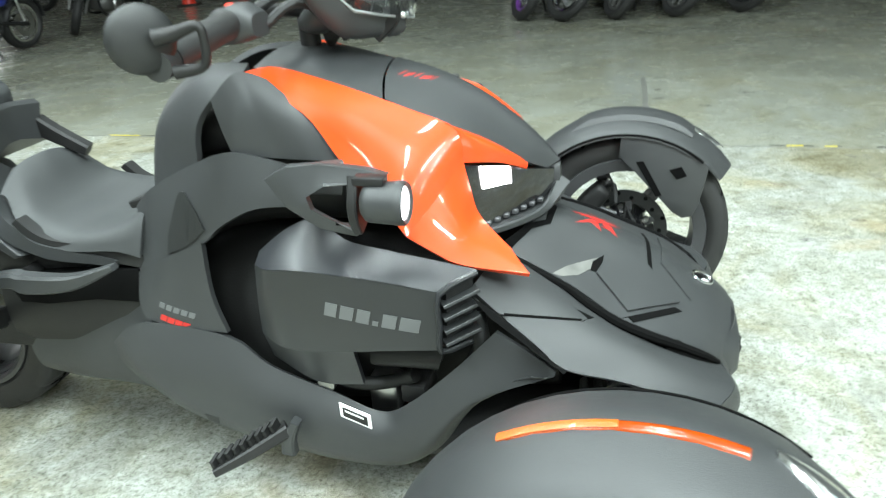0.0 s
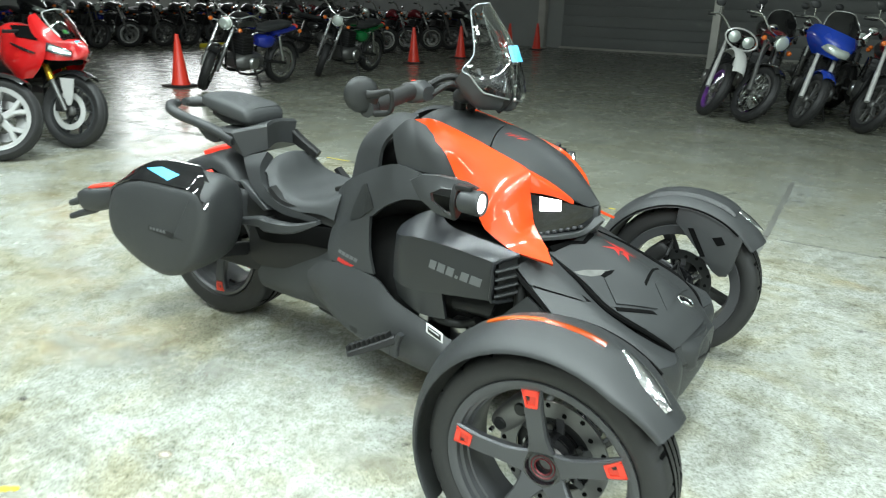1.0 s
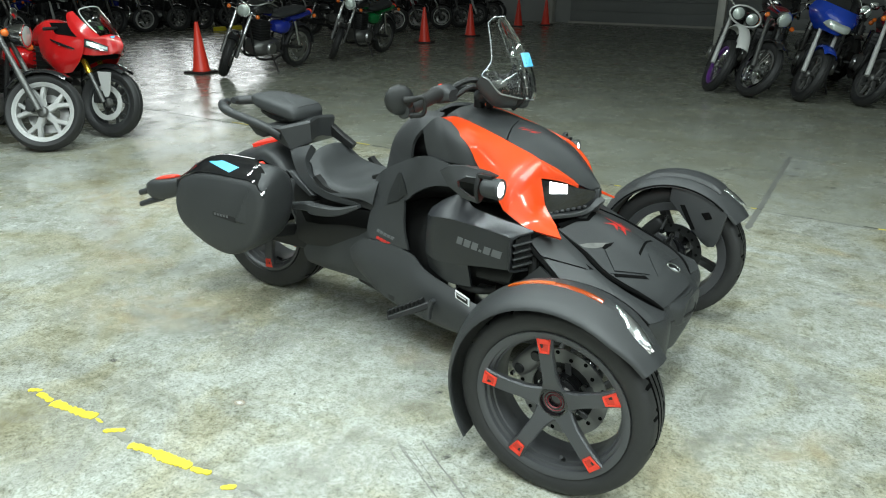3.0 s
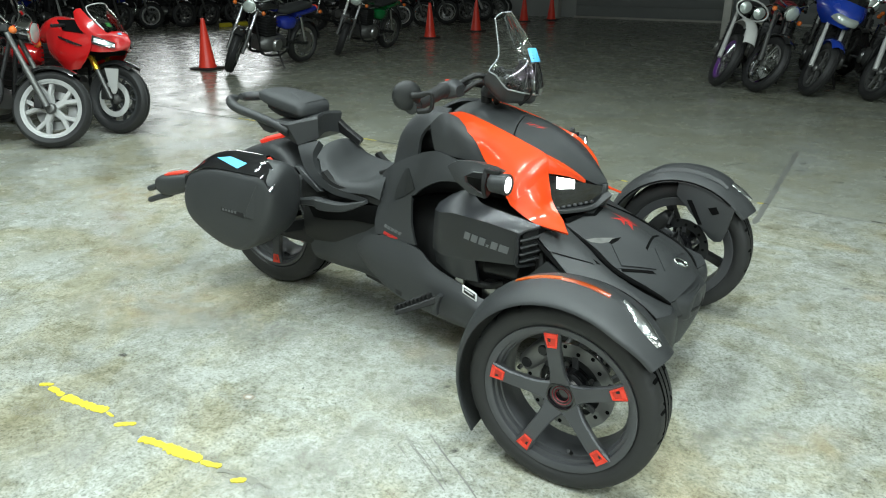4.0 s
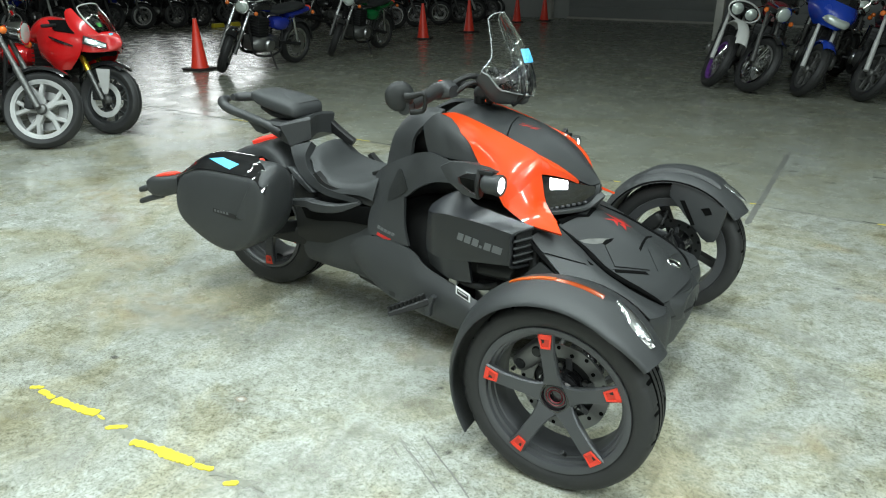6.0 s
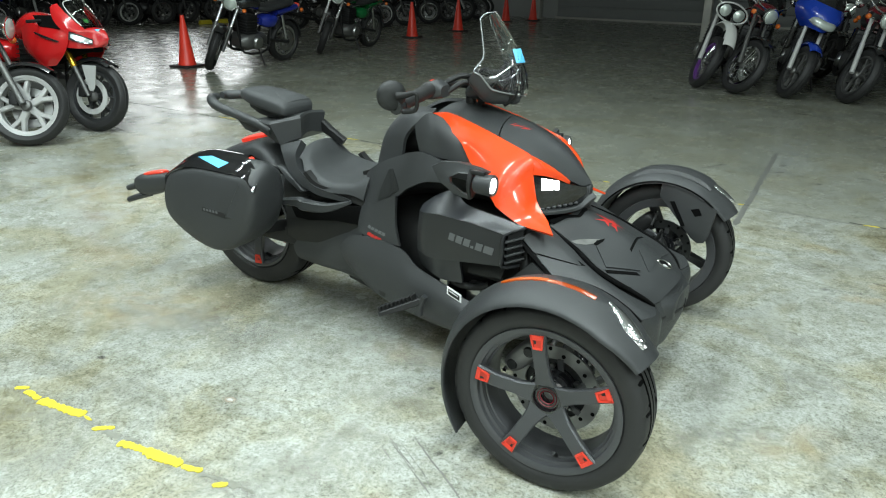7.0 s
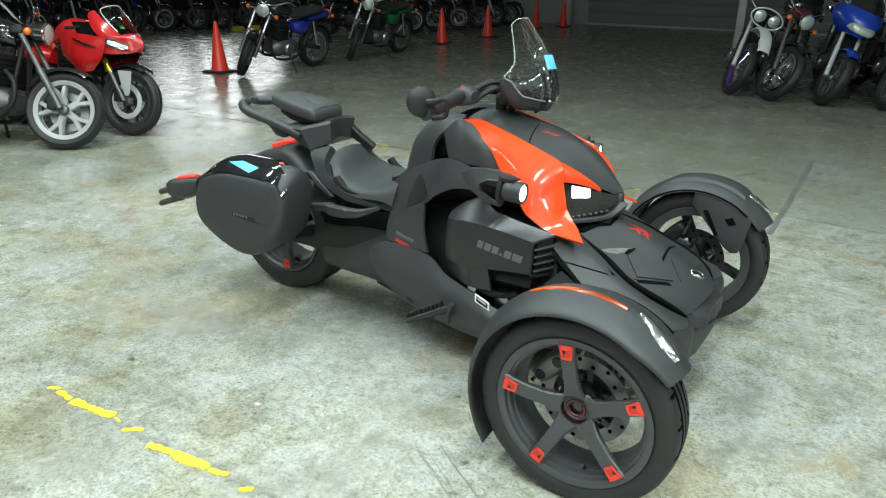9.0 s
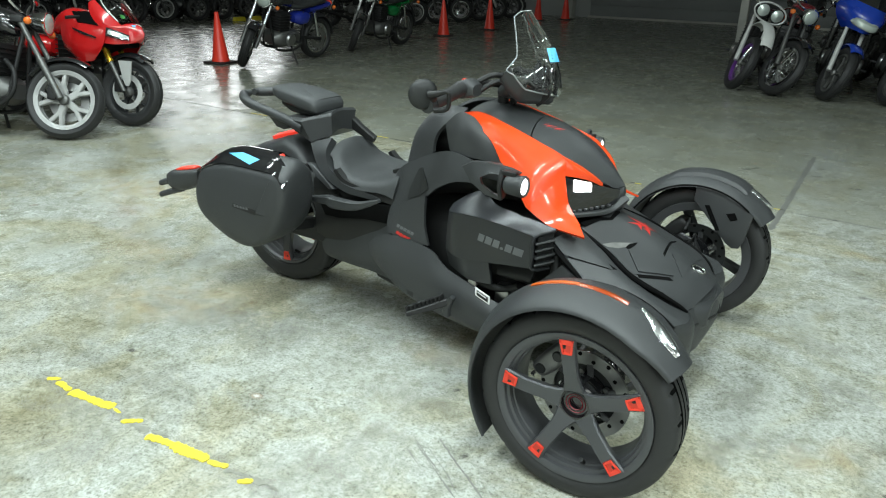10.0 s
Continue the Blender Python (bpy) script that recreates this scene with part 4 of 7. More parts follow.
# headlamp cavity: dark lens on each side of a central post, with a light-strip sill
part("nose_frame", hull([(-0.40, 0, 0.67, 0.12, 0.06), (-0.32, 0, 0.655, 0.115, 0.055), (-0.24, 0, 0.645, 0.065, 0.045), (-0.19, 0, 0.645, 0.022, 0.045), (-0.168, 0, 0.65, 0.012, 0.04)], 24), MATTE, TRIKE)
LENS = [(-0.315, -0.176, 0.737), (-0.222, -0.088, 0.70), (-0.176, -0.034, 0.686), (-0.176, -0.034, 0.66), (-0.215, -0.085, 0.622), (-0.288, -0.180, 0.618)]
UNIT = [(-0.285, -0.163, 0.727), (-0.242, -0.120, 0.714), (-0.240, -0.122, 0.685), (-0.282, -0.166, 0.688)]
for side in (0, 1):
    pts = [other(p) if side else p for p in LENS]
    out = (0.6, 0.75 if side else -0.75, 0.15)
    lens = part("headlamp", plate(pts, 0.03, out, 0.003), GLOSS, TRIKE, "dark headlamp glass with a lit square unit")
    part("lamp_unit", plate([other(p) if side else p for p in UNIT], 0.01, out, 0.002), LAMP, lens, "lit white headlamp square")

# hood over the front boot, in facets, with raised rib, slots, badge and decal
HOOD = part("hood", sheet(whole([
    [(-0.248, -0.165, 0.572), (-0.215, -0.09, 0.592), (-0.19, 0, 0.606)],
    [(-0.13, -0.195, 0.528), (-0.115, -0.10, 0.548), (-0.10, 0, 0.570)],
    [(-0.035, -0.220, 0.478), (-0.02, -0.11, 0.505), (-0.01, 0, 0.527)],
    [(0.05, -0.212, 0.443), (0.055, -0.10, 0.468), (0.06, 0, 0.486)],
    [(0.10, -0.195, 0.412), (0.11, -0.095, 0.437), (0.115, 0, 0.450)],
    [(0.13, -0.168, 0.382), (0.152, -0.085, 0.402), (0.16, 0, 0.412)],
]), 0.012, (0.4, 0, 1), 4, 4), MATTE, TRIKE, "matte black hood over the front boot")
# shoulders between hood and mudguards
both("shoulder", [
    [(-0.255, -0.170, 0.578), (-0.262, -0.24, 0.578), (-0.276, -0.312, 0.569)],
    [(-0.18, -0.190, 0.545), (-0.20, -0.25, 0.546), (-0.233, -0.312, 0.528)],
    [(-0.10, -0.210, 0.503), (-0.125, -0.265, 0.505), (-0.165, -0.325, 0.477)],
    [(-0.04, -0.230, 0.470), (-0.06, -0.28, 0.472), (-0.12, -0.335, 0.445)],
    [(0.03, -0.230, 0.436), (0.01, -0.275, 0.440), (-0.04, -0.322, 0.425)],
    [(0.10, -0.207, 0.401), (0.08, -0.265, 0.408), (0.035, -0.315, 0.405)],
    [(0.135, -0.175, 0.377), (0.152, -0.235, 0.378), (0.125, -0.30, 0.382)],
], 0.01, (0, -0.6, 1), MATTE, "matte black shoulder panel beside the hood")
both("fascia_side", [
    [(0.136, -0.165, 0.376), (0.153, -0.235, 0.377), (0.126, -0.30, 0.381)],
    [(0.158, -0.160, 0.33), (0.166, -0.225, 0.33), (0.135, -0.290, 0.33)],
    [(0.152, -0.150, 0.19), (0.145, -0.205, 0.19), (0.11, -0.255, 0.20)],
], 0.01, (1, -0.5, 0), MATTE, "matte black front corner panel", angle=25)
part("front_boot", hull([(-0.22, 0, 0.46, 0.18, 0.09), (-0.05, 0, 0.41, 0.2, 0.09), (0.07, 0, 0.365, 0.18, 0.075), (0.14, 0, 0.34, 0.14, 0.06), (0.175, 0, 0.335, 0.1, 0.04)], 24, 3.2), MATTE, TRIKE)
part("front_grille", sheet(whole([
    [(0.125, -0.165, 0.375), (0.155, -0.08, 0.385), (0.17, 0, 0.385)],
    [(0.145, -0.15, 0.31), (0.17, -0.08, 0.31), (0.185, 0, 0.31)],
    [(0.10, -0.13, 0.18), (0.125, -0.07, 0.18), (0.14, 0, 0.18)],
]), 0.01, (1, 0, 0)), MATTE, TRIKE, "black louvred front grille")
for i in range(4):
    zz = 0.235 + 0.03 * i
    part("louvre", beam([(0.108 + 0.011 * i, -0.14, zz), (0.15 + 0.01 * i, mid_y(0.16), zz), other((0.108 + 0.011 * i, -0.14, zz))], 0.02, 0.008), DARK, TRIKE)

# arch from the dash down to the seat, tank sides and tall side panels
both("arch", [
    [(-0.71, -0.15, 0.908), (-0.70, -0.190, 0.900), (-0.715, -0.215, 0.882)],
    [(-0.80, -0.14, 0.904), (-0.785, -0.185, 0.888), (-0.755, -0.220, 0.858)],
    [(-0.885, -0.13, 0.862), (-0.860, -0.178, 0.846), (-0.785, -0.224, 0.825)],
    [(-0.945, -0.12, 0.80), (-0.910, -0.178, 0.795), (-0.800, -0.226, 0.788)],
    [(-0.975, -0.12, 0.72), (-0.935, -0.182, 0.718), (-0.808, -0.228, 0.735)],
    [(-0.99, -0.13, 0.60), (-0.955, -0.195, 0.61), (-0.84, -0.232, 0.66)],
], 0.012, (-0.3, -1, 0.4), MATTE, "matte black arched frame cover")
both("tank_side", [
    [(-0.745, -0.236, 0.862), (-0.695, -0.222, 0.906), (-0.648, -0.203, 0.890)],
    [(-0.729, -0.245, 0.812), (-0.65, -0.246, 0.845), (-0.570, -0.226, 0.834)],
    [(-0.716, -0.247, 0.770), (-0.62, -0.252, 0.764), (-0.503, -0.238, 0.757)],
], 0.01, (0, -1, 0.2), MATTE, "matte black tank side panel")
both("side_cover", [
    [(-0.99, -0.20, 0.64), (-0.93, -0.225, 0.685), (-0.83, -0.24, 0.735), (-0.73, -0.252, 0.772), (-0.65, -0.262, 0.768), (-0.57, -0.27, 0.75)],
    [(-0.985, -0.225, 0.57), (-0.91, -0.25, 0.62), (-0.82, -0.262, 0.67), (-0.74, -0.268, 0.70), (-0.66, -0.278, 0.715), (-0.575, -0.28, 0.715)],
    [(-0.99, -0.245, 0.51), (-0.90, -0.27, 0.56), (-0.80, -0.275, 0.60), (-0.75, -0.278, 0.64), (-0.67, -0.285, 0.68), (-0.585, -0.287, 0.69)],
], 0.012, (0, -1, 0.1), MATTE, "matte black upper side cover")
both("side_post", [
    [(-0.985, -0.248, 0.515), (-0.90, -0.272, 0.56), (-0.80, -0.278, 0.605)],
    [(-0.985, -0.268, 0.46), (-0.90, -0.288, 0.48), (-0.795, -0.29, 0.50)],
    [(-0.965, -0.285, 0.43), (-0.89, -0.298, 0.425), (-0.77, -0.30, 0.425)],
], 0.012, (0, -1, 0), MATTE, "matte black side post panel")
for sc in [o for o in TRIKE.children if o.name.startswith("side_cover")]:
    mirrored = sc.data.vertices[0].co.y > 0
    # Flat darker patch: the recess's shade is painted onto the cover.
    shape = [(-0.8456, -0.251, 0.6877), (-0.836, -0.252, 0.696), (-0.8262, -0.253, 0.6965), (-0.8022, -0.266, 0.6627), (-0.7877, -0.273, 0.630), (-0.829, -0.273, 0.598), (-0.883, -0.272, 0.574), (-0.8777, -0.262, 0.6127)]
    part("side_recess_shade", stuck(surface(sc), [other(p) if mirrored else p for p in shape], (0, -1 if mirrored else 1, 0), 0.004, 0.003), RECESS, sc, smooth=False)
both("lower_cover", [
    [(-1.07, -0.28, 0.36), (-0.97, -0.295, 0.425), (-0.77, -0.305, 0.42), (-0.68, -0.31, 0.365), (-0.55, -0.315, 0.325), (-0.465, -0.31, 0.29), (-0.40, -0.325, 0.33), (-0.31, -0.325, 0.415), (-0.238, -0.312, 0.490)],
    [(-1.04, -0.30, 0.32), (-0.95, -0.325, 0.33), (-0.78, -0.335, 0.32), (-0.68, -0.34, 0.29), (-0.56, -0.345, 0.265), (-0.46, -0.345, 0.25), (-0.37, -0.35, 0.29), (-0.27, -0.345, 0.385), (-0.135, -0.335, 0.438)],
    [(-0.99, -0.29, 0.26), (-0.90, -0.31, 0.225), (-0.78, -0.32, 0.20), (-0.67, -0.325, 0.185), (-0.56, -0.33, 0.175), (-0.45, -0.33, 0.18), (-0.37, -0.345, 0.235), (-0.29, -0.345, 0.345), (-0.18, -0.335, 0.415)],
    [(-0.95, -0.25, 0.22), (-0.88, -0.26, 0.18), (-0.77, -0.26, 0.15), (-0.66, -0.26, 0.13), (-0.55, -0.26, 0.125), (-0.44, -0.26, 0.13), (-0.36, -0.28, 0.20), (-0.29, -0.29, 0.31), (-0.20, -0.30, 0.39)],
], 0.012, (0, -1, 0), MATTE, "matte black lower body panel")
both("rear_cover", [
    [(-1.38, -0.17, 0.40), (-1.22, -0.19, 0.44), (-1.06, -0.21, 0.47), (-0.97, -0.24, 0.46)],
    [(-1.40, -0.20, 0.28), (-1.24, -0.22, 0.33), (-1.08, -0.25, 0.36), (-0.98, -0.27, 0.37)],
    [(-1.36, -0.22, 0.22), (-1.24, -0.24, 0.23), (-1.10, -0.26, 0.25), (-0.98, -0.28, 0.28)],
    [(-1.32, -0.19, 0.205), (-1.22, -0.20, 0.20), (-1.10, -0.21, 0.20), (-0.95, -0.24, 0.20)],
], 0.012, (0, -1, 0), MATTE, "matte black rear lower body panel")
part("tail_tunnel", hull([(-1.42, 0, 0.36, 0.15, 0.14), (-1.2, 0, 0.38, 0.18, 0.16), (-0.95, 0, 0.42, 0.2, 0.18)], 20), DARK, TRIKE)

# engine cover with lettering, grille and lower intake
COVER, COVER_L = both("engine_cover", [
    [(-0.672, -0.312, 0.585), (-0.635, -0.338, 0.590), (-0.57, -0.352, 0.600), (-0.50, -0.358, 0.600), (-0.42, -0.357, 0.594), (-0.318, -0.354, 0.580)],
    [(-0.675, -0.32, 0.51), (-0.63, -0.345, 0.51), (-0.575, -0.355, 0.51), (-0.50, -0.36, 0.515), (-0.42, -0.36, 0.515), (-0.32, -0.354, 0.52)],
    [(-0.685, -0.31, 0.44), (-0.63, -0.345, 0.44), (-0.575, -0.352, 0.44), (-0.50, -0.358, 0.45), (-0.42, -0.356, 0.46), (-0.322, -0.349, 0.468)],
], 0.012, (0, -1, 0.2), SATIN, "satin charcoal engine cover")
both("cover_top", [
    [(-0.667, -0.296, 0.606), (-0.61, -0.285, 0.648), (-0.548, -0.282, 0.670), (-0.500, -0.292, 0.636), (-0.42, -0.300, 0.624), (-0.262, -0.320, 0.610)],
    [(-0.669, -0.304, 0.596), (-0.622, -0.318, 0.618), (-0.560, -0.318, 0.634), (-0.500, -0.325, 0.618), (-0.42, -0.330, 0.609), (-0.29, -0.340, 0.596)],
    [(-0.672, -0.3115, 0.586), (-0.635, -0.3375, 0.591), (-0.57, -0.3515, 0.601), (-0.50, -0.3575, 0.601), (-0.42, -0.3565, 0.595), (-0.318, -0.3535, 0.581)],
], 0.012, (0, -0.6, 1), COVERTOP, "satin charcoal sloping cover top, lightened for its sheen")
both("engine_skirt", [
    [(-0.685, -0.31, 0.445), (-0.58, -0.345, 0.445), (-0.485, -0.35, 0.45)],
    [(-0.69, -0.28, 0.37), (-0.58, -0.325, 0.355), (-0.485, -0.325, 0.36)],
], 0.012, (0, -1, 0), SATIN)
both("belt_cover", [
    [(-0.47, -0.30, 0.44), (-0.33, -0.31, 0.45)],
    [(-0.47, -0.315, 0.40), (-0.34, -0.32, 0.41)],
    [(-0.46, -0.26, 0.37), (-0.36, -0.27, 0.37)],
], 0.012, (0, -1, 0), DARK)

# hood details: vents, badge and decal
hood = surface(HOOD)


def on_hood(name, outline, mat, label="", lift=0.002, thick=0.003):
    return part(name, stuck(hood, outline, (-0.1, 0.78, -0.62), lift, thick), mat, HOOD, label, smooth=False)


# Vents and slots are black patches on the hood, shade painted for depth.
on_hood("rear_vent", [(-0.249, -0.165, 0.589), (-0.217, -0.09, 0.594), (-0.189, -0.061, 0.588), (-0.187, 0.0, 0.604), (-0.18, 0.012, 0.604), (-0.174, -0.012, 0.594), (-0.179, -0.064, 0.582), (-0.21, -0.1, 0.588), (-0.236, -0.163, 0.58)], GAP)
on_hood("vent_scoop", [(-0.161, -0.183, 0.539), (-0.14, -0.15, 0.538), (-0.108, -0.113, 0.532), (-0.09, -0.092, 0.528), (-0.093, -0.119, 0.523), (-0.117, -0.156, 0.524), (-0.145, -0.179, 0.532)], SCOOP, "pale mouth of a vent scoop", 0.001)
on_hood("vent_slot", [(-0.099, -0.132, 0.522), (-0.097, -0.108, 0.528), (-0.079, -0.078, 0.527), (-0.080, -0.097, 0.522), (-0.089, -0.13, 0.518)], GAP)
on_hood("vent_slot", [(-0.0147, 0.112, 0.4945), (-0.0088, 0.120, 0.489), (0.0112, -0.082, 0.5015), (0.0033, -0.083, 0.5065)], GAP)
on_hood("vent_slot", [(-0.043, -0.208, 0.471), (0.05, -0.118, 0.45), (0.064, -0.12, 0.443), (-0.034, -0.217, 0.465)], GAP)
# raised facet between the slots, and a wide one ahead of them


def hood_panel(corners, lift):
    A, B, C, D = (Vector(p) for p in corners)
    w = Vector((-0.1, 0.78, -0.62)).normalized()
    rows = []
    for i in range(9):
        line = []
        for j in range(9):
            p = A.lerp(B, i / 8).lerp(D.lerp(C, i / 8), j / 8)
            hit = hood.ray_cast(p - w * 0.3, w)[0]
            line.append((hit if hit is not None else p) + Vector((0.2, 0, 1)).normalized() * lift)
        rows.append(line)
    part("hood_facet", sheet(rows, lift + 0.002, (0.4, 0, 1), sharp=True), MATTE, HOOD, angle=30)


hood_panel([(-0.088, -0.135, 0.515), (-0.008, -0.045, 0.497), (0.058, -0.104, 0.449), (-0.030, -0.190, 0.474)], 0.005)
hood_panel([(0.024, -0.03, 0.492), (0.028, 0.10, 0.51), (0.085, 0.09, 0.47), (0.080, -0.09, 0.449)], 0.004)
on_hood("front_vent", [(-0.002, -0.227, 0.445), (0.029, -0.209, 0.434), (0.054, -0.19, 0.427), (0.09, -0.189, 0.409), (0.109, -0.197, 0.397), (0.093, -0.207, 0.402), (0.066, -0.218, 0.413), (0.036, -0.228, 0.426)], GAP)
# scratchy red mark made of a few brush strokes
for a, b, w in (((-0.148, 0.000, 0.582), (-0.052, 0.012, 0.548), 0.010), ((-0.118, 0.050, 0.577), (-0.058, -0.018, 0.535), 0.010), ((-0.138, -0.028, 0.569), (-0.070, 0.030, 0.55), 0.010), ((-0.130, 0.032, 0.577), (-0.088, -0.026, 0.552), 0.010), ((-0.085, 0.040, 0.562), (-0.052, 0.000, 0.540), 0.010), ((-0.105, 0.01, 0.566), (-0.068, -0.01, 0.545), 0.011)):
    a, b = Vector(a), Vector(b)
    n = Vector((-(b - a).y, (b - a).x, 0)).normalized() * w
    on_hood("decal", [a, a.lerp(b, 0.45) + n, b, a.lerp(b, 0.6) - n * 0.8], DECAL, "scratchy red painted mark", 0.001)
bc, bu, bv = Vector((0.105, -0.001, 0.455)), Vector((0.020, -0.002, -0.011)), Vector((0.0105, 0.0165, 0.0015))
way = Vector((-0.1, 0.78, -0.62)).normalized()
ring = []
for k in range(25):
    p = bc + (bu * math.cos(2 * math.pi * k / 24) + bv * math.sin(2 * math.pi * k / 24)) * 0.86
    ring.append(hood.ray_cast(p - way * 0.3, way)[0] + Vector((0, 0, 0.002)))
part("badge", tube(ring, 0.0035, 8, smooth=False), CHROME, HOOD, "small chrome oval badge")
on_hood("badge_field", [bc + bu * 0.74 * math.cos(2 * math.pi * k / 16) + bv * 0.74 * math.sin(2 * math.pi * k / 16) for k in range(16)], GLOSS, "", 0.003)
on_hood("badge_mark", [bc + bu * 0.1 + bv * 0.1, bc + bu * 0.75 + bv * 0.1, bc + bu * 0.5 - bv * 0.5, bc - bu * 0.1 - bv * 0.6], BADGE, "", 0.0045)
# shadow of the groove along the lid's edge, painted as a black tube
both_ribs = [(-0.248, -0.166, 0.573), (-0.19, -0.182, 0.551), (-0.13, -0.196, 0.529), (-0.09, -0.211, 0.507), (-0.035, -0.221, 0.479), (0.02, -0.218, 0.456), (0.05, -0.212, 0.444)]
for side in (0, 1):
    line = [Vector(p) + Vector((-0.004, -0.008, -0.003)) for p in both_ribs] + [Vector((0.104, -0.198, 0.408)), Vector((0.13, -0.172, 0.380))]
    part("lid_groove_shade", tube([other(p) if side else p for p in line], [0.006, 0.006, 0.007, 0.008, 0.009, 0.009, 0.008, 0.007, 0.005], 8, 3), GAP, HOOD)

# red mark on the nose cover and small red marks on the side posts
nose = surface(NOSE)
for x0, x1, y0, y1 in ((-0.452, -0.445, -0.085, -0.062), (-0.442, -0.430, -0.085, -0.062), (-0.425, -0.418, -0.078, -0.055), (-0.415, -0.400, -0.078, -0.055), (-0.398, -0.392, -0.072, -0.05)):
    part("decal", stuck(nose, [(x0, y0, 0.88), (x1, y0 + 0.012, 0.87), (x1 + 0.006, y1, 0.88), (x0 + 0.006, y1 - 0.012, 0.89)], (0, 0.2, -1), 0.001), DECAL, NOSE, "small red printed bars", smooth=False)
cover = surface(COVER)


def bars(parent, tree, mat, start, along, up, widths, gap, lean, label):
    """A row of plain slanted bars that stands in for a printed name."""
    start, along, up = Vector(start), Vector(along), Vector(up)
    s = 0.0
    for w, h in widths:
        a = start + along * s
        b = a + along * w
        c = up * h + along * lean * h * 22
        part("print_bar", stuck(tree, [a, b, b + c, a + c], (0, 1, 0), 0.001, 0.002), mat, parent, label, smooth=False)
        s += w + gap


bars(COVER, cover, SILVERTEXT, (-0.525, -0.4, 0.524), (0.983, 0, -0.13), (0, 0, 1), [(0.022, 0.026), (0.024, 0.026), (0.023, 0.026), (0.010, 0.009), (0.024, 0.026), (0.034, 0.026)], 0.0065, 0.012, "silver printed bars")
post_r = [o for o in TRIKE.children if o.name.startswith("side_post")][0]
low_r = [o for o in TRIKE.children if o.name.startswith("lower_cover")][0]
bars(post_r, surface(post_r), SILVERTEXT, (-0.925, -0.4, 0.462), (0.985, 0, -0.17), (0, 0, 1), [(0.014, 0.012)] * 5, 0.004, 0.02, "small grey printed bars")
bars(post_r, surface(post_r), DECAL, (-0.925, -0.4, 0.436), (0.985, 0, -0.17), (0, 0, 1), [(0.016, 0.012)] * 4, 0.002, 0.02, "small red printed bars")
tree = surface(low_r)
part("label_plate", stuck(tree, [(-0.500, -0.4, 0.374), (-0.444, -0.4, 0.354), (-0.444, -0.4, 0.326), (-0.500, -0.4, 0.346)], (0, 1, 0.3), 0.002, 0.003), WHITE, low_r, "white framed sticker", smooth=False)
part("label_face", stuck(tree, [(-0.494, -0.4, 0.367), (-0.450, -0.4, 0.351), (-0.450, -0.4, 0.333), (-0.494, -0.4, 0.349)], (0, 1, 0.3), 0.003, 0.002), DARK, low_r, "", smooth=False)
part("label_bar", stuck(tree, [(-0.490, -0.4, 0.3625), (-0.456, -0.4, 0.350), (-0.456, -0.4, 0.346), (-0.490, -0.4, 0.3585)], (0, 1, 0.3), 0.0035, 0.002), BADGE, low_r, "", smooth=False)
part("body_slot", stuck(tree, [(-0.85, -0.4, 0.222), (-0.815, -0.4, 0.22), (-0.825, -0.4, 0.195), (-0.85, -0.4, 0.2)], (0, 1, 0.2), 0.001, 0.003), DARK, low_r, smooth=False)
# seam lines on the shoulder
sh = [o for o in TRIKE.children if o.name.startswith("shoulder")][0]
tree = surface(sh)
part("seam", stuck(tree, [(-0.233, -0.342, 0.546), (-0.1, -0.279, 0.508), (-0.098, -0.276, 0.511), (-0.233, -0.338, 0.549)], (-0.1, 0.78, -0.62), 0.001, 0.003), GAP, sh, smooth=False)
part("seam", stuck(tree, [(-0.109, -0.261, 0.521), (-0.079, -0.26, 0.506), (-0.1, -0.281, 0.507), (-0.09, -0.268, 0.508)], (-0.1, 0.78, -0.62), 0.001, 0.003), GAP, sh, smooth=False)
part("seam", stuck(tree, [(-0.273, -0.334, 0.57), (-0.225, -0.343, 0.542), (-0.112, -0.375, 0.471), (-0.116, -0.382, 0.469), (-0.238, -0.352, 0.542)], (-0.1, 0.78, -0.62), 0.001, 0.003), GAP, sh, smooth=False)

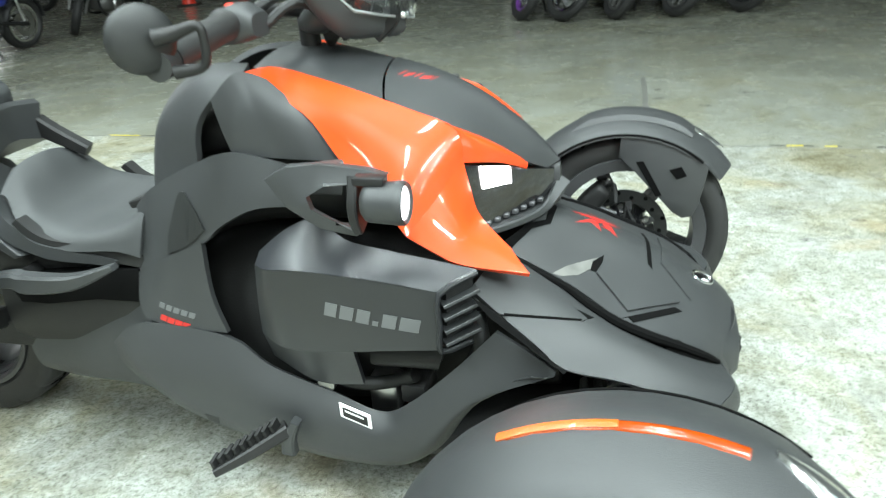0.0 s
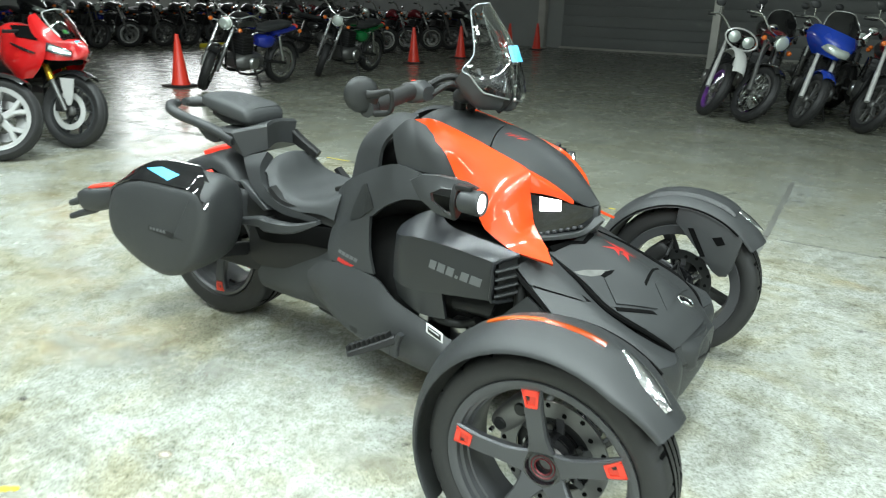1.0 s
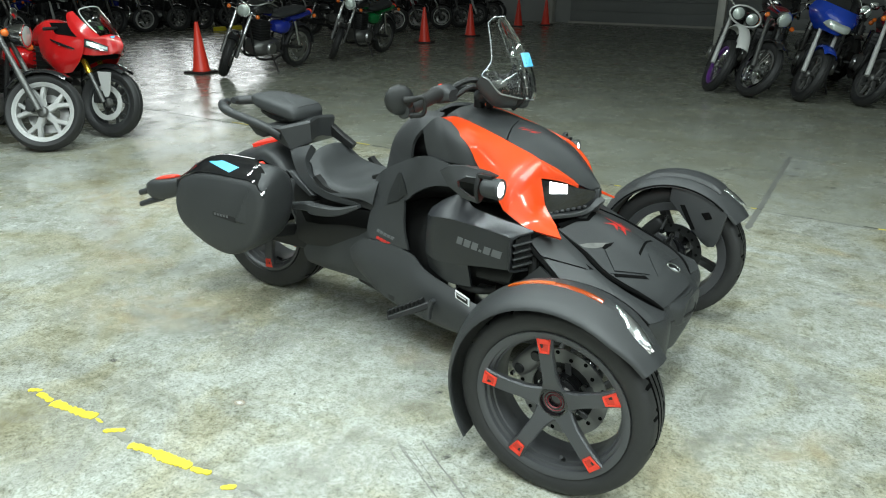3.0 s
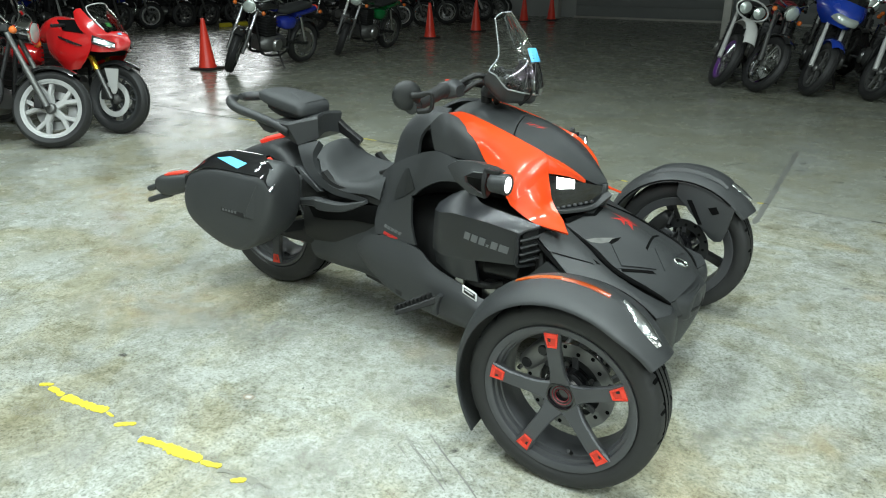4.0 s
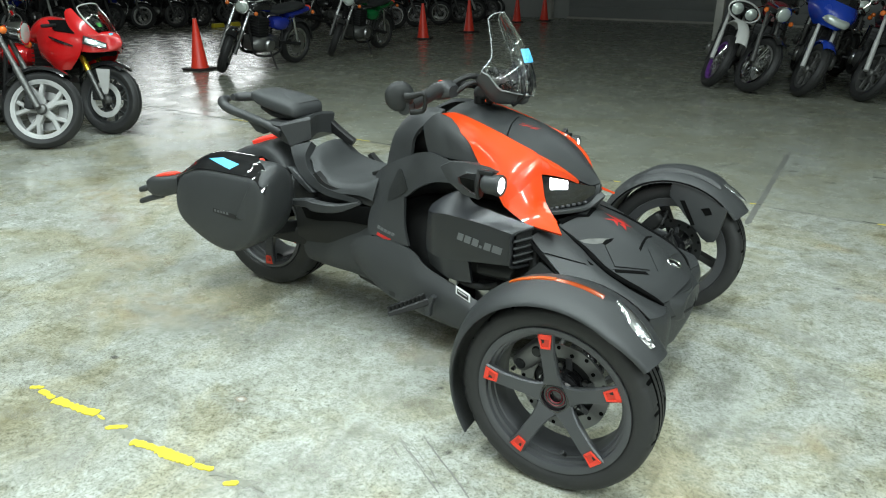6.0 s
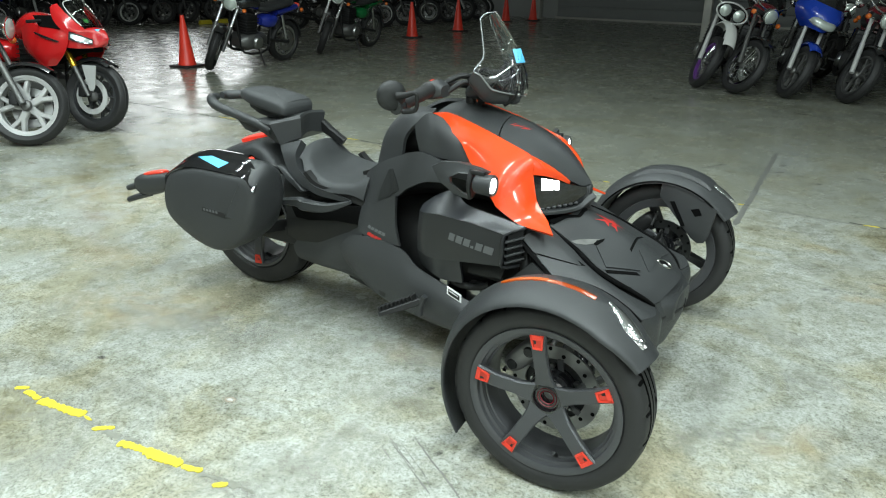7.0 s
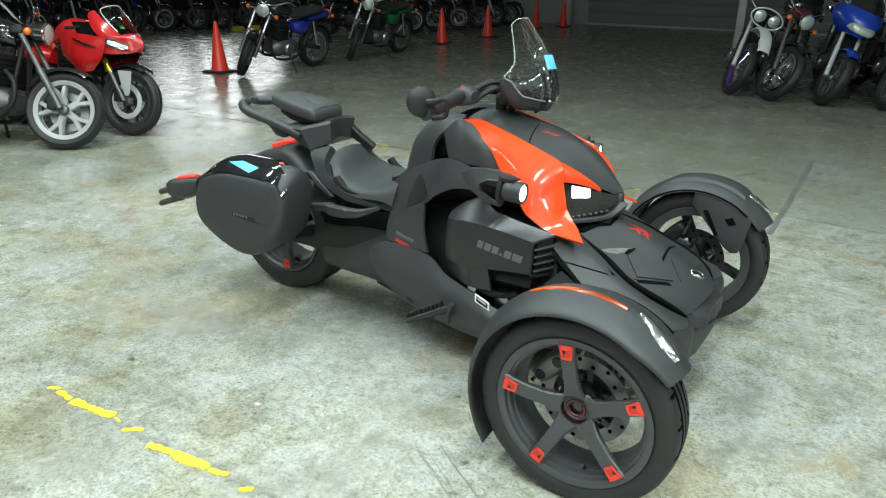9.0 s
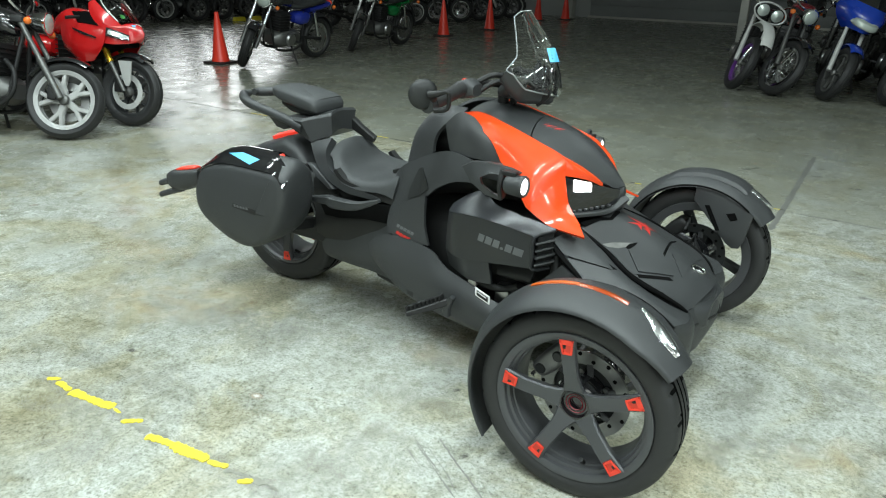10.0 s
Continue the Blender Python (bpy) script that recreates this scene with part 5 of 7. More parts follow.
# engine cover grille: frame and slats between the cover and the shoulder
for side in (0, 1):
    def at_s(x, y, z):
        return other((x, y, z)) if side else Vector((x, y, z))

    g = part("grille", plate([at_s(-0.310, -0.342, 0.576), at_s(-0.272, -0.312, 0.596), at_s(-0.276, -0.312, 0.482), at_s(-0.314, -0.342, 0.470)], 0.03, (0.8, 0.6 if side else -0.6, 0), 0.0), DARK, TRIKE, "dark slatted intake grille", smooth=False)
    for k in range(4):
        z0 = 0.486 + 0.024 * k
        part("slat", beam([at_s(-0.316, -0.350, z0 - 0.002), at_s(-0.264, -0.316, z0 + 0.016)], 0.03, 0.006), MATTE, g)
    part("grille_lip", tube([at_s(-0.262, -0.322, 0.606), at_s(-0.318, -0.354, 0.578), at_s(-0.32, -0.357, 0.52), at_s(-0.322, -0.352, 0.468), at_s(-0.276, -0.318, 0.474)], 0.0055, 8, 3), SATIN, g)
    # hoses, clamps and bolts low in the engine bay
    part("hose", tube([at_s(-0.60, -0.27, 0.34), at_s(-0.52, -0.29, 0.335), at_s(-0.46, -0.27, 0.33), at_s(-0.40, -0.28, 0.36)], 0.014, 10), DARK, TRIKE)
    part("hose", tube([at_s(-0.28, -0.27, 0.50), at_s(-0.27, -0.29, 0.44), at_s(-0.30, -0.28, 0.38)], 0.016, 10), DARK, TRIKE)
    part("clamp", lathe([(0.016, -0.012), (0.018, -0.01), (0.018, 0.01), (0.016, 0.012)], 14, centre=at_s(-0.57, -0.30, 0.338)), STEEL, TRIKE)
    part("cylinder_head", block(at_s(-0.47, -0.24, 0.29) - Vector((0.03, 0.04, 0.03)), at_s(-0.47, -0.24, 0.29) + Vector((0.03, 0.04, 0.05)), 0.01), STEEL, TRIKE, "grey cast engine part")
    part("bracket", block(at_s(-0.41, -0.25, 0.32) - Vector((0.02, 0.04, 0.02)), at_s(-0.41, -0.25, 0.32) + Vector((0.03, 0.04, 0.02)), 0.006), DARK, TRIKE)
    # footpeg with a ribbed tread on its mount
    peg = part("footpeg", beam([at_s(-0.635, -0.365, 0.268), at_s(-0.69, -0.41, 0.245), at_s(-0.75, -0.452, 0.222)], 0.036, [0.026, 0.022, 0.016]), DARK, TRIKE, "black ribbed footpeg")
    for k in range(9):
        c = at_s(-0.65, -0.378, 0.28).lerp(at_s(-0.742, -0.446, 0.238), k / 8)
        part("rib", beam([c - Vector((0, 0, 0.012)), c + Vector((-0.005, 0.001 if side else -0.003, 0.012))], 0.026, 0.008), DARK, peg)
    part("peg_mount", beam([at_s(*p) for p in ((-0.636, -0.371, 0.216), (-0.631, -0.371, 0.251), (-0.611, -0.370, 0.293))], 0.022, [0.03, 0.024, 0.016]), MATTE, TRIKE)
    # spotlight on a wing-shaped bracket
    br = part("lamp_bracket", plate([at_s(*p) for p in ((-0.595, -0.36, 0.765), (-0.555, -0.358, 0.787), (-0.50, -0.35, 0.79), (-0.43, -0.335, 0.778), (-0.40, -0.325, 0.765), (-0.415, -0.34, 0.752), (-0.49, -0.362, 0.764),
                                                            (-0.525, -0.37, 0.745), (-0.515, -0.375, 0.72), (-0.47, -0.38, 0.70), (-0.43, -0.375, 0.695), (-0.44, -0.375, 0.68), (-0.50, -0.375, 0.690), (-0.555, -0.37, 0.72))], 0.022, (0, 1 if side else -1, 0.1), 0.006), MATTE, TRIKE, "black winged lamp bracket")
    part("bracket_rear", beam([at_s(-0.57, -0.35, 0.755), at_s(-0.55, -0.31, 0.75), at_s(-0.50, -0.27, 0.74)], 0.02, [0.05, 0.05, 0.06]), MATTE, br)
    part("clamp", beam([at_s(-0.430, -0.372, 0.698), at_s(-0.430, -0.384, 0.735), at_s(-0.430, -0.368, 0.778)], 0.034, 0.016), DARK, br)
    c = at_s(-0.412, -0.345, 0.733) if side else at_s(-0.399, -0.378, 0.742)
    m = Matrix.Translation(c) @ pose(0, 0, 0, 0, 0, -80 if side else -87.6)
    lamp = part("spotlight", turned(lathe([(0.001, -0.018), (0.022, -0.018), (0.029, -0.012), (0.031, -0.006), (0.033, 0.03), (0.034, 0.034), (0.034, 0.046), (0.031, 0.050), (0.0255, 0.047), (0.0255, 0.04), (0.001, 0.04)], 28), m), MATTE, TRIKE, "round black spotlight")
    part("lens", turned(lathe([(0.001, 0.041), (0.0245, 0.041), (0.0245, 0.045), (0.017, 0.048), (0.001, 0.050)], 24), m), LAMP, lamp, "lit white lens")
    part("clip", block(c + Vector((-0.03, -0.012, 0.028)), c + Vector((0.02, 0.012, 0.042)), 0.003), DARK, lamp)
    # light strip under the headlamp
    for k in range(7):
        p = at_s(-0.278, -0.165, 0.622).lerp(at_s(-0.20, -0.065, 0.632), k / 6)
        part("led", block(p - Vector((0.005, 0.005, 0.004)), p + Vector((0.007, 0.006, 0.005)), 0.002, 1), RIM, TRIKE)
    part("lamp_sill", beam([at_s(-0.30, -0.19, 0.612), at_s(-0.235, -0.12, 0.612), at_s(-0.19, -0.055, 0.618), at_s(-0.165, -0.012, 0.65)], [0.03, 0.03, 0.025, 0.02], [0.014, 0.014, 0.018, 0.03]), MATTE, TRIKE)

def lat(x, s, z):
    """A point at that distance to the side of the centre plane; right is negative."""
    return Vector((x, mid_y(x) + s, z))


# seat, its trim and the passenger peg brackets
part("seat", sheet(whole([
    [lat(-1.360, -0.135, 0.570), lat(-1.375, -0.10, 0.590), lat(-1.388, -0.05, 0.610), lat(-1.392, 0, 0.615)],
    [lat(-1.338, -0.138, 0.645), lat(-1.350, -0.09, 0.677), lat(-1.352, -0.045, 0.690), lat(-1.350, 0, 0.694)],
    [lat(-1.320, -0.138, 0.640), lat(-1.326, -0.09, 0.668), lat(-1.326, -0.045, 0.680), lat(-1.324, 0, 0.684)],
    [lat(-1.292, -0.160, 0.605), lat(-1.290, -0.12, 0.628), lat(-1.290, -0.06, 0.626), lat(-1.290, 0, 0.624)],
    [lat(-1.240, -0.182, 0.575), lat(-1.238, -0.15, 0.598), lat(-1.242, -0.07, 0.592), lat(-1.245, 0, 0.588)],
    [lat(-1.15, -0.200, 0.553), lat(-1.15, -0.175, 0.583), lat(-1.15, -0.08, 0.580), lat(-1.15, 0, 0.576)],
    [lat(-1.03, -0.205, 0.560), lat(-1.03, -0.185, 0.598), lat(-1.05, -0.10, 0.600), lat(-1.06, 0, 0.602)],
    [lat(-0.972, -0.205, 0.548), lat(-0.958, -0.18, 0.632), lat(-0.985, -0.10, 0.645), lat(-1.0, 0, 0.650)],
]), 0.03, (0, 0, 1), 4, 4), VINYL, TRIKE, "dished matte black vinyl seat", 30)
for side in (0, 1):
    def at_s(x, y, z):
        return other((x, y, z)) if side else Vector((x, y, z))

    out = (0, 1 if side else -1, 0.15)
    part("seat_trim", sheet([[at_s(*p) for p in r] for r in (
        [(-1.268, -0.253, 0.608), (-1.254, -0.252, 0.618)], [(-1.219, -0.251, 0.564), (-1.207, -0.250, 0.580)], [(-1.128, -0.247, 0.547), (-1.127, -0.247, 0.568)], [(-1.040, -0.243, 0.529), (-1.033, -0.243, 0.571)], [(-0.964, -0.245, 0.520), (-0.970, -0.245, 0.550)])], 0.03, out, 3, 2), SEATTRIM, TRIKE, "black trim under the seat")
    part("peg_bracket", beam([at_s(*p) for p in ((-1.351, -0.301, 0.491), (-1.260, -0.297, 0.503), (-1.226, -0.296, 0.496), (-1.113, -0.291, 0.505), (-1.009, -0.282, 0.542))], [0.03, 0.035, 0.035, 0.03, 0.02], [0.022, 0.036, 0.044, 0.032, 0.012]), MATTE, TRIKE, "matte black passenger peg bracket")
    part("peg_arm", beam([at_s(-1.30, -0.12, 0.47), at_s(-1.28, -0.26, 0.485)], 0.05, 0.03), DARK, TRIKE)
    part("seat_clip", beam([at_s(-1.02, -0.155, 0.632), at_s(-0.975, -0.165, 0.645)], [0.05, 0.03], [0.016, 0.022]), DARK, TRIKE)
    if side:
        continue
    part("seat_stay", sheet([[at_s(*p) for p in r] for r in (
        [(-1.441, -0.195, 0.688), (-1.344, -0.171, 0.715)], [(-1.413, -0.214, 0.654), (-1.343, -0.211, 0.668)], [(-1.371, -0.232, 0.605), (-1.317, -0.230, 0.618)], [(-1.300, -0.249, 0.562), (-1.265, -0.248, 0.592)], [(-1.223, -0.256, 0.538), (-1.220, -0.256, 0.568)], [(-1.176, -0.254, 0.529), (-1.164, -0.253, 0.556)], [(-1.105, -0.251, 0.526), (-1.099, -0.251, 0.548)], [(-1.036, -0.248, 0.523), (-1.034, -0.248, 0.536)])], 0.035, out, 4, 2), MATTE, TRIKE, "matte black stay from the backrest mount along the seat")
    part("tail_fin", plate([at_s(*p) for p in ((-1.426, -0.244, 0.614), (-1.392, -0.243, 0.614), (-1.324, -0.250, 0.568), (-1.263, -0.258, 0.536), (-1.288, -0.259, 0.527), (-1.356, -0.251, 0.563))], 0.03, out, 0.005), MATTE, TRIKE, "matte black wedge fin")
# Near-black sheet in place of the shade under the seat.
part("under_seat_shade", plate([(-1.39, -0.225, 0.47), (-0.985, -0.248, 0.520), (-0.99, -0.252, 0.445), (-1.12, -0.240, 0.435), (-1.27, -0.230, 0.405), (-1.35, -0.226, 0.400)], 0.02, (0, -1, 0), 0.003), GAP, TRIKE)
part("seat_base", hull([(-1.42, 0, 0.50, 0.15, 0.10), (-1.3, 0, 0.50, 0.16, 0.07), (-1.1, 0, 0.48, 0.16, 0.07), (-0.95, 0, 0.50, 0.17, 0.1)], 20), DARK, TRIKE)

# backrest: faceted mount with a recessed front, pad and grab handles
part("backrest_mount", skin([[Vector(p) for p in ring] + [other(p) for p in ring[::-1]] for ring in (
    [(-1.56, -0.190, 0.730), (-1.432, -0.202, 0.690), (-1.385, -0.128, 0.712), (-1.398, -0.080, 0.725)],
    [(-1.57, -0.205, 0.768), (-1.470, -0.216, 0.770), (-1.372, -0.140, 0.795), (-1.392, -0.080, 0.802)],
    [(-1.57, -0.195, 0.778), (-1.468, -0.205, 0.782), (-1.378, -0.134, 0.806), (-1.398, -0.078, 0.812)])], True, True), MATTE, TRIKE, "faceted matte black backrest mount", 20)
part("mount_strut", beam([lat(-1.40, 0.075, 0.745), lat(-1.36, 0.085, 0.715), lat(-1.30, 0.10, 0.675)], 0.03, [0.05, 0.04, 0.03]), DARK, TRIKE)
part("passenger_pad", hull([(-1.705, -0.09, 0.862, 0.040, 0.010), (-1.695, -0.09, 0.862, 0.062, 0.022), (-1.645, -0.09, 0.857, 0.082, 0.031), (-1.57, -0.09, 0.847, 0.092, 0.035), (-1.50, -0.09, 0.836, 0.096, 0.036), (-1.45, -0.09, 0.827, 0.094, 0.034), (-1.43, -0.09, 0.821, 0.086, 0.025), (-1.422, -0.09, 0.819, 0.07, 0.012)], 32, 3.6), VINYL, TRIKE, "matte black vinyl passenger pad")
part("pad_panel", hull([(-1.56, -0.08, 0.876, 0.02, 0.006), (-1.53, -0.08, 0.872, 0.035, 0.008), (-1.47, -0.08, 0.862, 0.06, 0.008), (-1.435, -0.08, 0.848, 0.066, 0.006)], 20, 3.6), VINYL, TRIKE, "smooth front insert of the pad")
part("pad_base", hull([(-1.68, -0.08, 0.812, 0.04, 0.012), (-1.57, -0.08, 0.803, 0.08, 0.022), (-1.44, -0.08, 0.800, 0.085, 0.016)], 20, 3.4), DARK, TRIKE)
for side in (0, 1):
    def at_s(x, y, z):
        return other((x, y, z)) if side else Vector((x, y, z))

    part("grab_handle", tube([at_s(*p) for p in ((-1.479, -0.197, 0.740), (-1.561, -0.200, 0.763), (-1.666, -0.204, 0.786), (-1.754, -0.208, 0.803), (-1.809, -0.205, 0.821), (-1.900, -0.135, 0.822), (-1.905, -0.095, 0.826))], [0.020, 0.019, 0.019, 0.020, 0.021, 0.021, 0.014], 14), MATTE, TRIKE, "matte black grab handle")
    part("handle_gusset", plate([at_s(*p) for p in ((-1.681, -0.200, 0.766), (-1.638, -0.198, 0.725), (-1.598, -0.197, 0.717), (-1.570, -0.195, 0.726), (-1.540, -0.194, 0.756))], 0.03, (0, 1 if side else -1, 0), 0.006), MATTE, TRIKE)

# rear mudguard with a red lamp
rc = Vector((-1.68, mid_y(-1.68), 0.303))
rows = []
for i in range(17):
    deg = 24 + i * 9
    a, r = radians(deg), 0.338 + 0.052 * math.exp(-((deg - 74) / 15) ** 2)
    rows.append([rc + Vector((q * math.cos(a), y, q * math.sin(a))) for y, q in ((-0.125, r - 0.06), (-0.115, r - 0.02), (-0.07, r), (0, r + 0.006), (0.07, r), (0.115, r - 0.02), (0.125, r - 0.06))])
part("rear_fender", sheet(rows, 0.008, (0, 0, 1), 1, 2), MATTE, TRIKE, "matte black rear mudguard")
part("tail_light", sheet([[(-1.76, -0.115, 0.652), (-1.69, -0.115, 0.672), (-1.62, -0.115, 0.690)], [(-1.76, -0.075, 0.660), (-1.69, -0.075, 0.682), (-1.62, -0.075, 0.700)]], 0.02, (0, 0, 1)), TAIL, TRIKE, "lit red tail light")
part("swing_arm", beam([(-1.25, -0.17, 0.30), (-1.5, -0.20, 0.30), (-1.70, -0.215, 0.303)], 0.035, [0.09, 0.07, 0.06]), DARK, TRIKE)
part("swing_arm", beam([other((-1.25, -0.17, 0.30)), other((-1.5, -0.20, 0.30)), other((-1.70, -0.215, 0.303))], 0.035, [0.09, 0.07, 0.06]), DARK, TRIKE)
part("rear_reflector", lathe([(0.001, -0.026), (0.011, -0.026), (0.014, -0.018), (0.014, 0.0), (0.001, 0.0)], 20, centre=(-1.512, -0.285, 0.632)), REDTRIM, TRIKE, "round red reflector")
part("case_rack", tube([(-1.40, -0.17, 0.56), (-1.44, -0.27, 0.61), (-1.5, -0.30, 0.62), (-1.66, -0.29, 0.60), (-1.72, -0.18, 0.58)], 0.011, 10), DARK, TRIKE)
part("plate_arm", beam([(-1.70, -0.17, 0.42), (-1.86, -0.26, 0.48), (-1.92, -0.40, 0.50)], 0.05, [0.05, 0.045, 0.05]), MATTE, TRIKE)
ts = part("turn_signal", hull([(-2.025, -0.47, 0.50, 0.03, 0.03), (-1.99, -0.46, 0.502, 0.045, 0.045), (-1.93, -0.45, 0.51, 0.045, 0.045), (-1.86, -0.43, 0.53, 0.04, 0.035)], 20, 3.2), MATTE, TRIKE, "black rear light unit")
part("lens", hull([(-1.985, -0.465, 0.542, 0.016, 0.006), (-1.96, -0.46, 0.550, 0.024, 0.009), (-1.91, -0.447, 0.560, 0.023, 0.009), (-1.885, -0.442, 0.563, 0.016, 0.005)], 16), REDTRIM, ts, "glossy red lens")
part("prong", tube([(-1.98, -0.47, 0.505), (-2.01, -0.485, 0.499), (-2.03, -0.49, 0.492), (-2.07, -0.50, 0.478)], [0.007, 0.007, 0.014, 0.012], 10, 3), MATTE, ts)
part("prong", tube([(-1.96, -0.47, 0.465), (-2.02, -0.49, 0.447), (-2.07, -0.505, 0.428)], [0.012, 0.013, 0.012], 10, 3), MATTE, ts)
ts.location = (0.06, -0.03, 0.012)

# handlebar, grips, mirror and screen
for side in (0, 1):
    def at_s(x, y, z):
        return other((x, y, z)) if side else Vector((x, y, z))

    part("handlebar", tube([at_s(-0.66, -0.44, 0.966), at_s(-0.69, -0.22, 0.986), at_s(-0.685, -0.15, 0.992), at_s(-0.655, -0.09, 0.99), at_s(-0.63, 0.0, 0.97)], 0.012, 10), DARK, TRIKE)
    grip = part("grip", tube([at_s(-0.661, -0.435, 0.966), at_s(-0.667, -0.39, 0.970), at_s(-0.685, -0.26, 0.982), at_s(-0.689, -0.235, 0.985)], [0.024, 0.0225, 0.024, 0.028], 14), RUBBER, TRIKE, "black rubber grip")
    part("bar_end", tube([at_s(-0.658, -0.465, 0.963), at_s(-0.662, -0.432, 0.966)], 0.022, 14), MATTE, TRIKE)
    sw = part("switch_housing", hull([tuple(at_s(-0.725, -0.205, 0.975)) + (0.03, 0.012), tuple(at_s(-0.70, -0.205, 0.98)) + (0.034, 0.03), tuple(at_s(-0.67, -0.20, 0.985)) + (0.034, 0.032), tuple(at_s(-0.645, -0.195, 0.98)) + (0.03, 0.02)], 16, 3), MATTE, TRIKE, "black switch housing")
    if not side:
        part("stop_switch", block((-0.697, -0.215, 1.008), (-0.680, -0.199, 1.016), 0.003), REDTRIM, sw, "red stop switch")
        mm = pose(-0.668, -0.47, 1.0, 0, 0, 50)
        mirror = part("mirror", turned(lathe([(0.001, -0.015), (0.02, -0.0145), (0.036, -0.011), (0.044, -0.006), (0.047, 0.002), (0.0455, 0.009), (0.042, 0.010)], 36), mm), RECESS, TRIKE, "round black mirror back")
        part("mirror_glass", turned(lathe([(0.001, 0.0085), (0.042, 0.0085), (0.042, 0.0105), (0.001, 0.0105)], 28), mm), CHROME, mirror, "mirror glass")
        part("mirror_arm", tube([(-0.632, -0.462, 0.955), (-0.592, -0.452, 0.962), (-0.583, -0.455, 1.0), (-0.590, -0.458, 1.014), (-0.62, -0.465, 1.006), (-0.645, -0.475, 1.002)], [0.010, 0.007, 0.006, 0.007, 0.010, 0.012], 10), DARK, TRIKE)
    part("bar_riser", tube([at_s(-0.64, -0.035, 0.90), at_s(-0.64, -0.035, 0.975)], 0.018, 12), DARK, TRIKE)
    part("cable", tube([at_s(-0.65, -0.17, 0.975), at_s(-0.61, -0.13, 1.005), at_s(-0.575, -0.08, 0.975), at_s(-0.60, -0.03, 0.92)], 0.009, 8), DARK, TRIKE)
    part("cable", tube([at_s(-0.67, -0.16, 1.0), at_s(-0.625, -0.12, 1.025), at_s(-0.585, -0.07, 1.0), at_s(-0.56, -0.04, 0.93)], 0.010, 8), DARK, TRIKE)
    part("screen_stay", beam([at_s(-0.60, -0.05, 0.94), at_s(-0.53, -0.07, 0.965), at_s(-0.50, -0.08, 1.0)], 0.012, 0.03), DARK, TRIKE)
part("instrument", hull([(-0.63, 0, 0.965, 0.06, 0.02), (-0.60, 0, 0.975, 0.075, 0.035), (-0.565, 0, 0.985, 0.07, 0.03), (-0.545, 0, 0.985, 0.04, 0.015)], 18), MATTE, TRIKE)
part("screen_mount", sheet(whole([
    [(-0.556, -0.150, 1.058), (-0.535, -0.134, 1.020), (-0.512, -0.115, 0.985), (-0.478, -0.055, 0.970), (-0.450, 0, 0.962)],
    [(-0.582, -0.152, 1.022), (-0.555, -0.136, 0.984), (-0.526, -0.110, 0.948), (-0.478, -0.05, 0.944), (-0.450, 0, 0.942)],
    [(-0.592, -0.140, 1.012), (-0.567, -0.120, 0.966), (-0.535, -0.100, 0.938), (-0.492, -0.05, 0.932), (-0.465, 0, 0.930)],
]), 0.008, (0.5, -0.3, -0.5), 3, 4), MATTE, TRIKE, "matte black lower screen mount")
rows = whole([
    [(-0.592, -0.068, 1.210), (-0.578, -0.052, 1.226), (-0.552, 0, 1.230)],
    [(-0.574, -0.080, 1.15), (-0.530, -0.06, 1.15), (-0.488, 0, 1.15)],
    [(-0.556, -0.100, 1.095), (-0.505, -0.07, 1.09), (-0.450, 0, 1.085)],
    [(-0.559, -0.118, 1.072), (-0.50, -0.085, 1.06), (-0.440, 0, 1.06)],
    [(-0.563, -0.150, 1.048), (-0.495, -0.10, 1.030), (-0.430, 0, 1.03)],
    [(-0.543, -0.140, 1.034), (-0.485, -0.10, 1.012), (-0.428, 0, 1.012)],
    [(-0.528, -0.128, 1.010), (-0.472, -0.09, 0.990), (-0.424, 0, 0.985)],
    [(-0.510, -0.114, 0.986), (-0.466, -0.06, 0.970), (-0.432, 0, 0.962)],
])
SCREEN = part("windscreen", sheet(rows, 0.005, (1, 0, 0.2), 4, 5), CLEAR, TRIKE, "clear acrylic windscreen")
# Pale tubes along the screen's edges paint the glint there.
for line, r in (([q[0] for q in rows], 0.0025), ([q[-1] for q in rows], 0.0015), (rows[0], 0.002), (rows[-1][:3], 0.003)):
    part("screen_edge", tube(line, r, 8), EDGE_GLINT, SCREEN, "screen edge with its glint painted bright")
# fluted reinforcement of the lower screen
for k, y in enumerate((-0.055, -0.03)):
    part("screen_flute", tube([(-0.555 + 0.02 * k, y, 1.2), (-0.49 + 0.02 * k, y, 1.12), (-0.466 + 0.018 * k, y - 0.008, 1.05), (-0.462 + 0.012 * k, y - 0.03, 0.985)], [0.001, 0.002, 0.003, 0.002], 6), CLEAR, SCREEN)
tree = surface(SCREEN)
view = (-0.43, 0.86, -0.10)
part("sticker", stuck(tree, [(-0.487, -0.025, 1.114), (-0.456, -0.025, 1.118), (-0.436, -0.025, 1.074), (-0.470, -0.025, 1.070)], view, 0.003, 0.0015, 0.01), BLUETAG, TRIKE, "blue paper sticker on the screen", smooth=False)
for k in range(3):
    part("sticker_line", stuck(tree, [(-0.470 + 0.003 * k, -0.025, 1.104 - 0.010 * k), (-0.460 + 0.003 * k, -0.025, 1.105 - 0.010 * k), (-0.459 + 0.003 * k, -0.025, 1.102 - 0.010 * k), (-0.469 + 0.003 * k, -0.025, 1.101 - 0.010 * k)], view, 0.0042, 0.001), DARK, TRIKE, smooth=False)
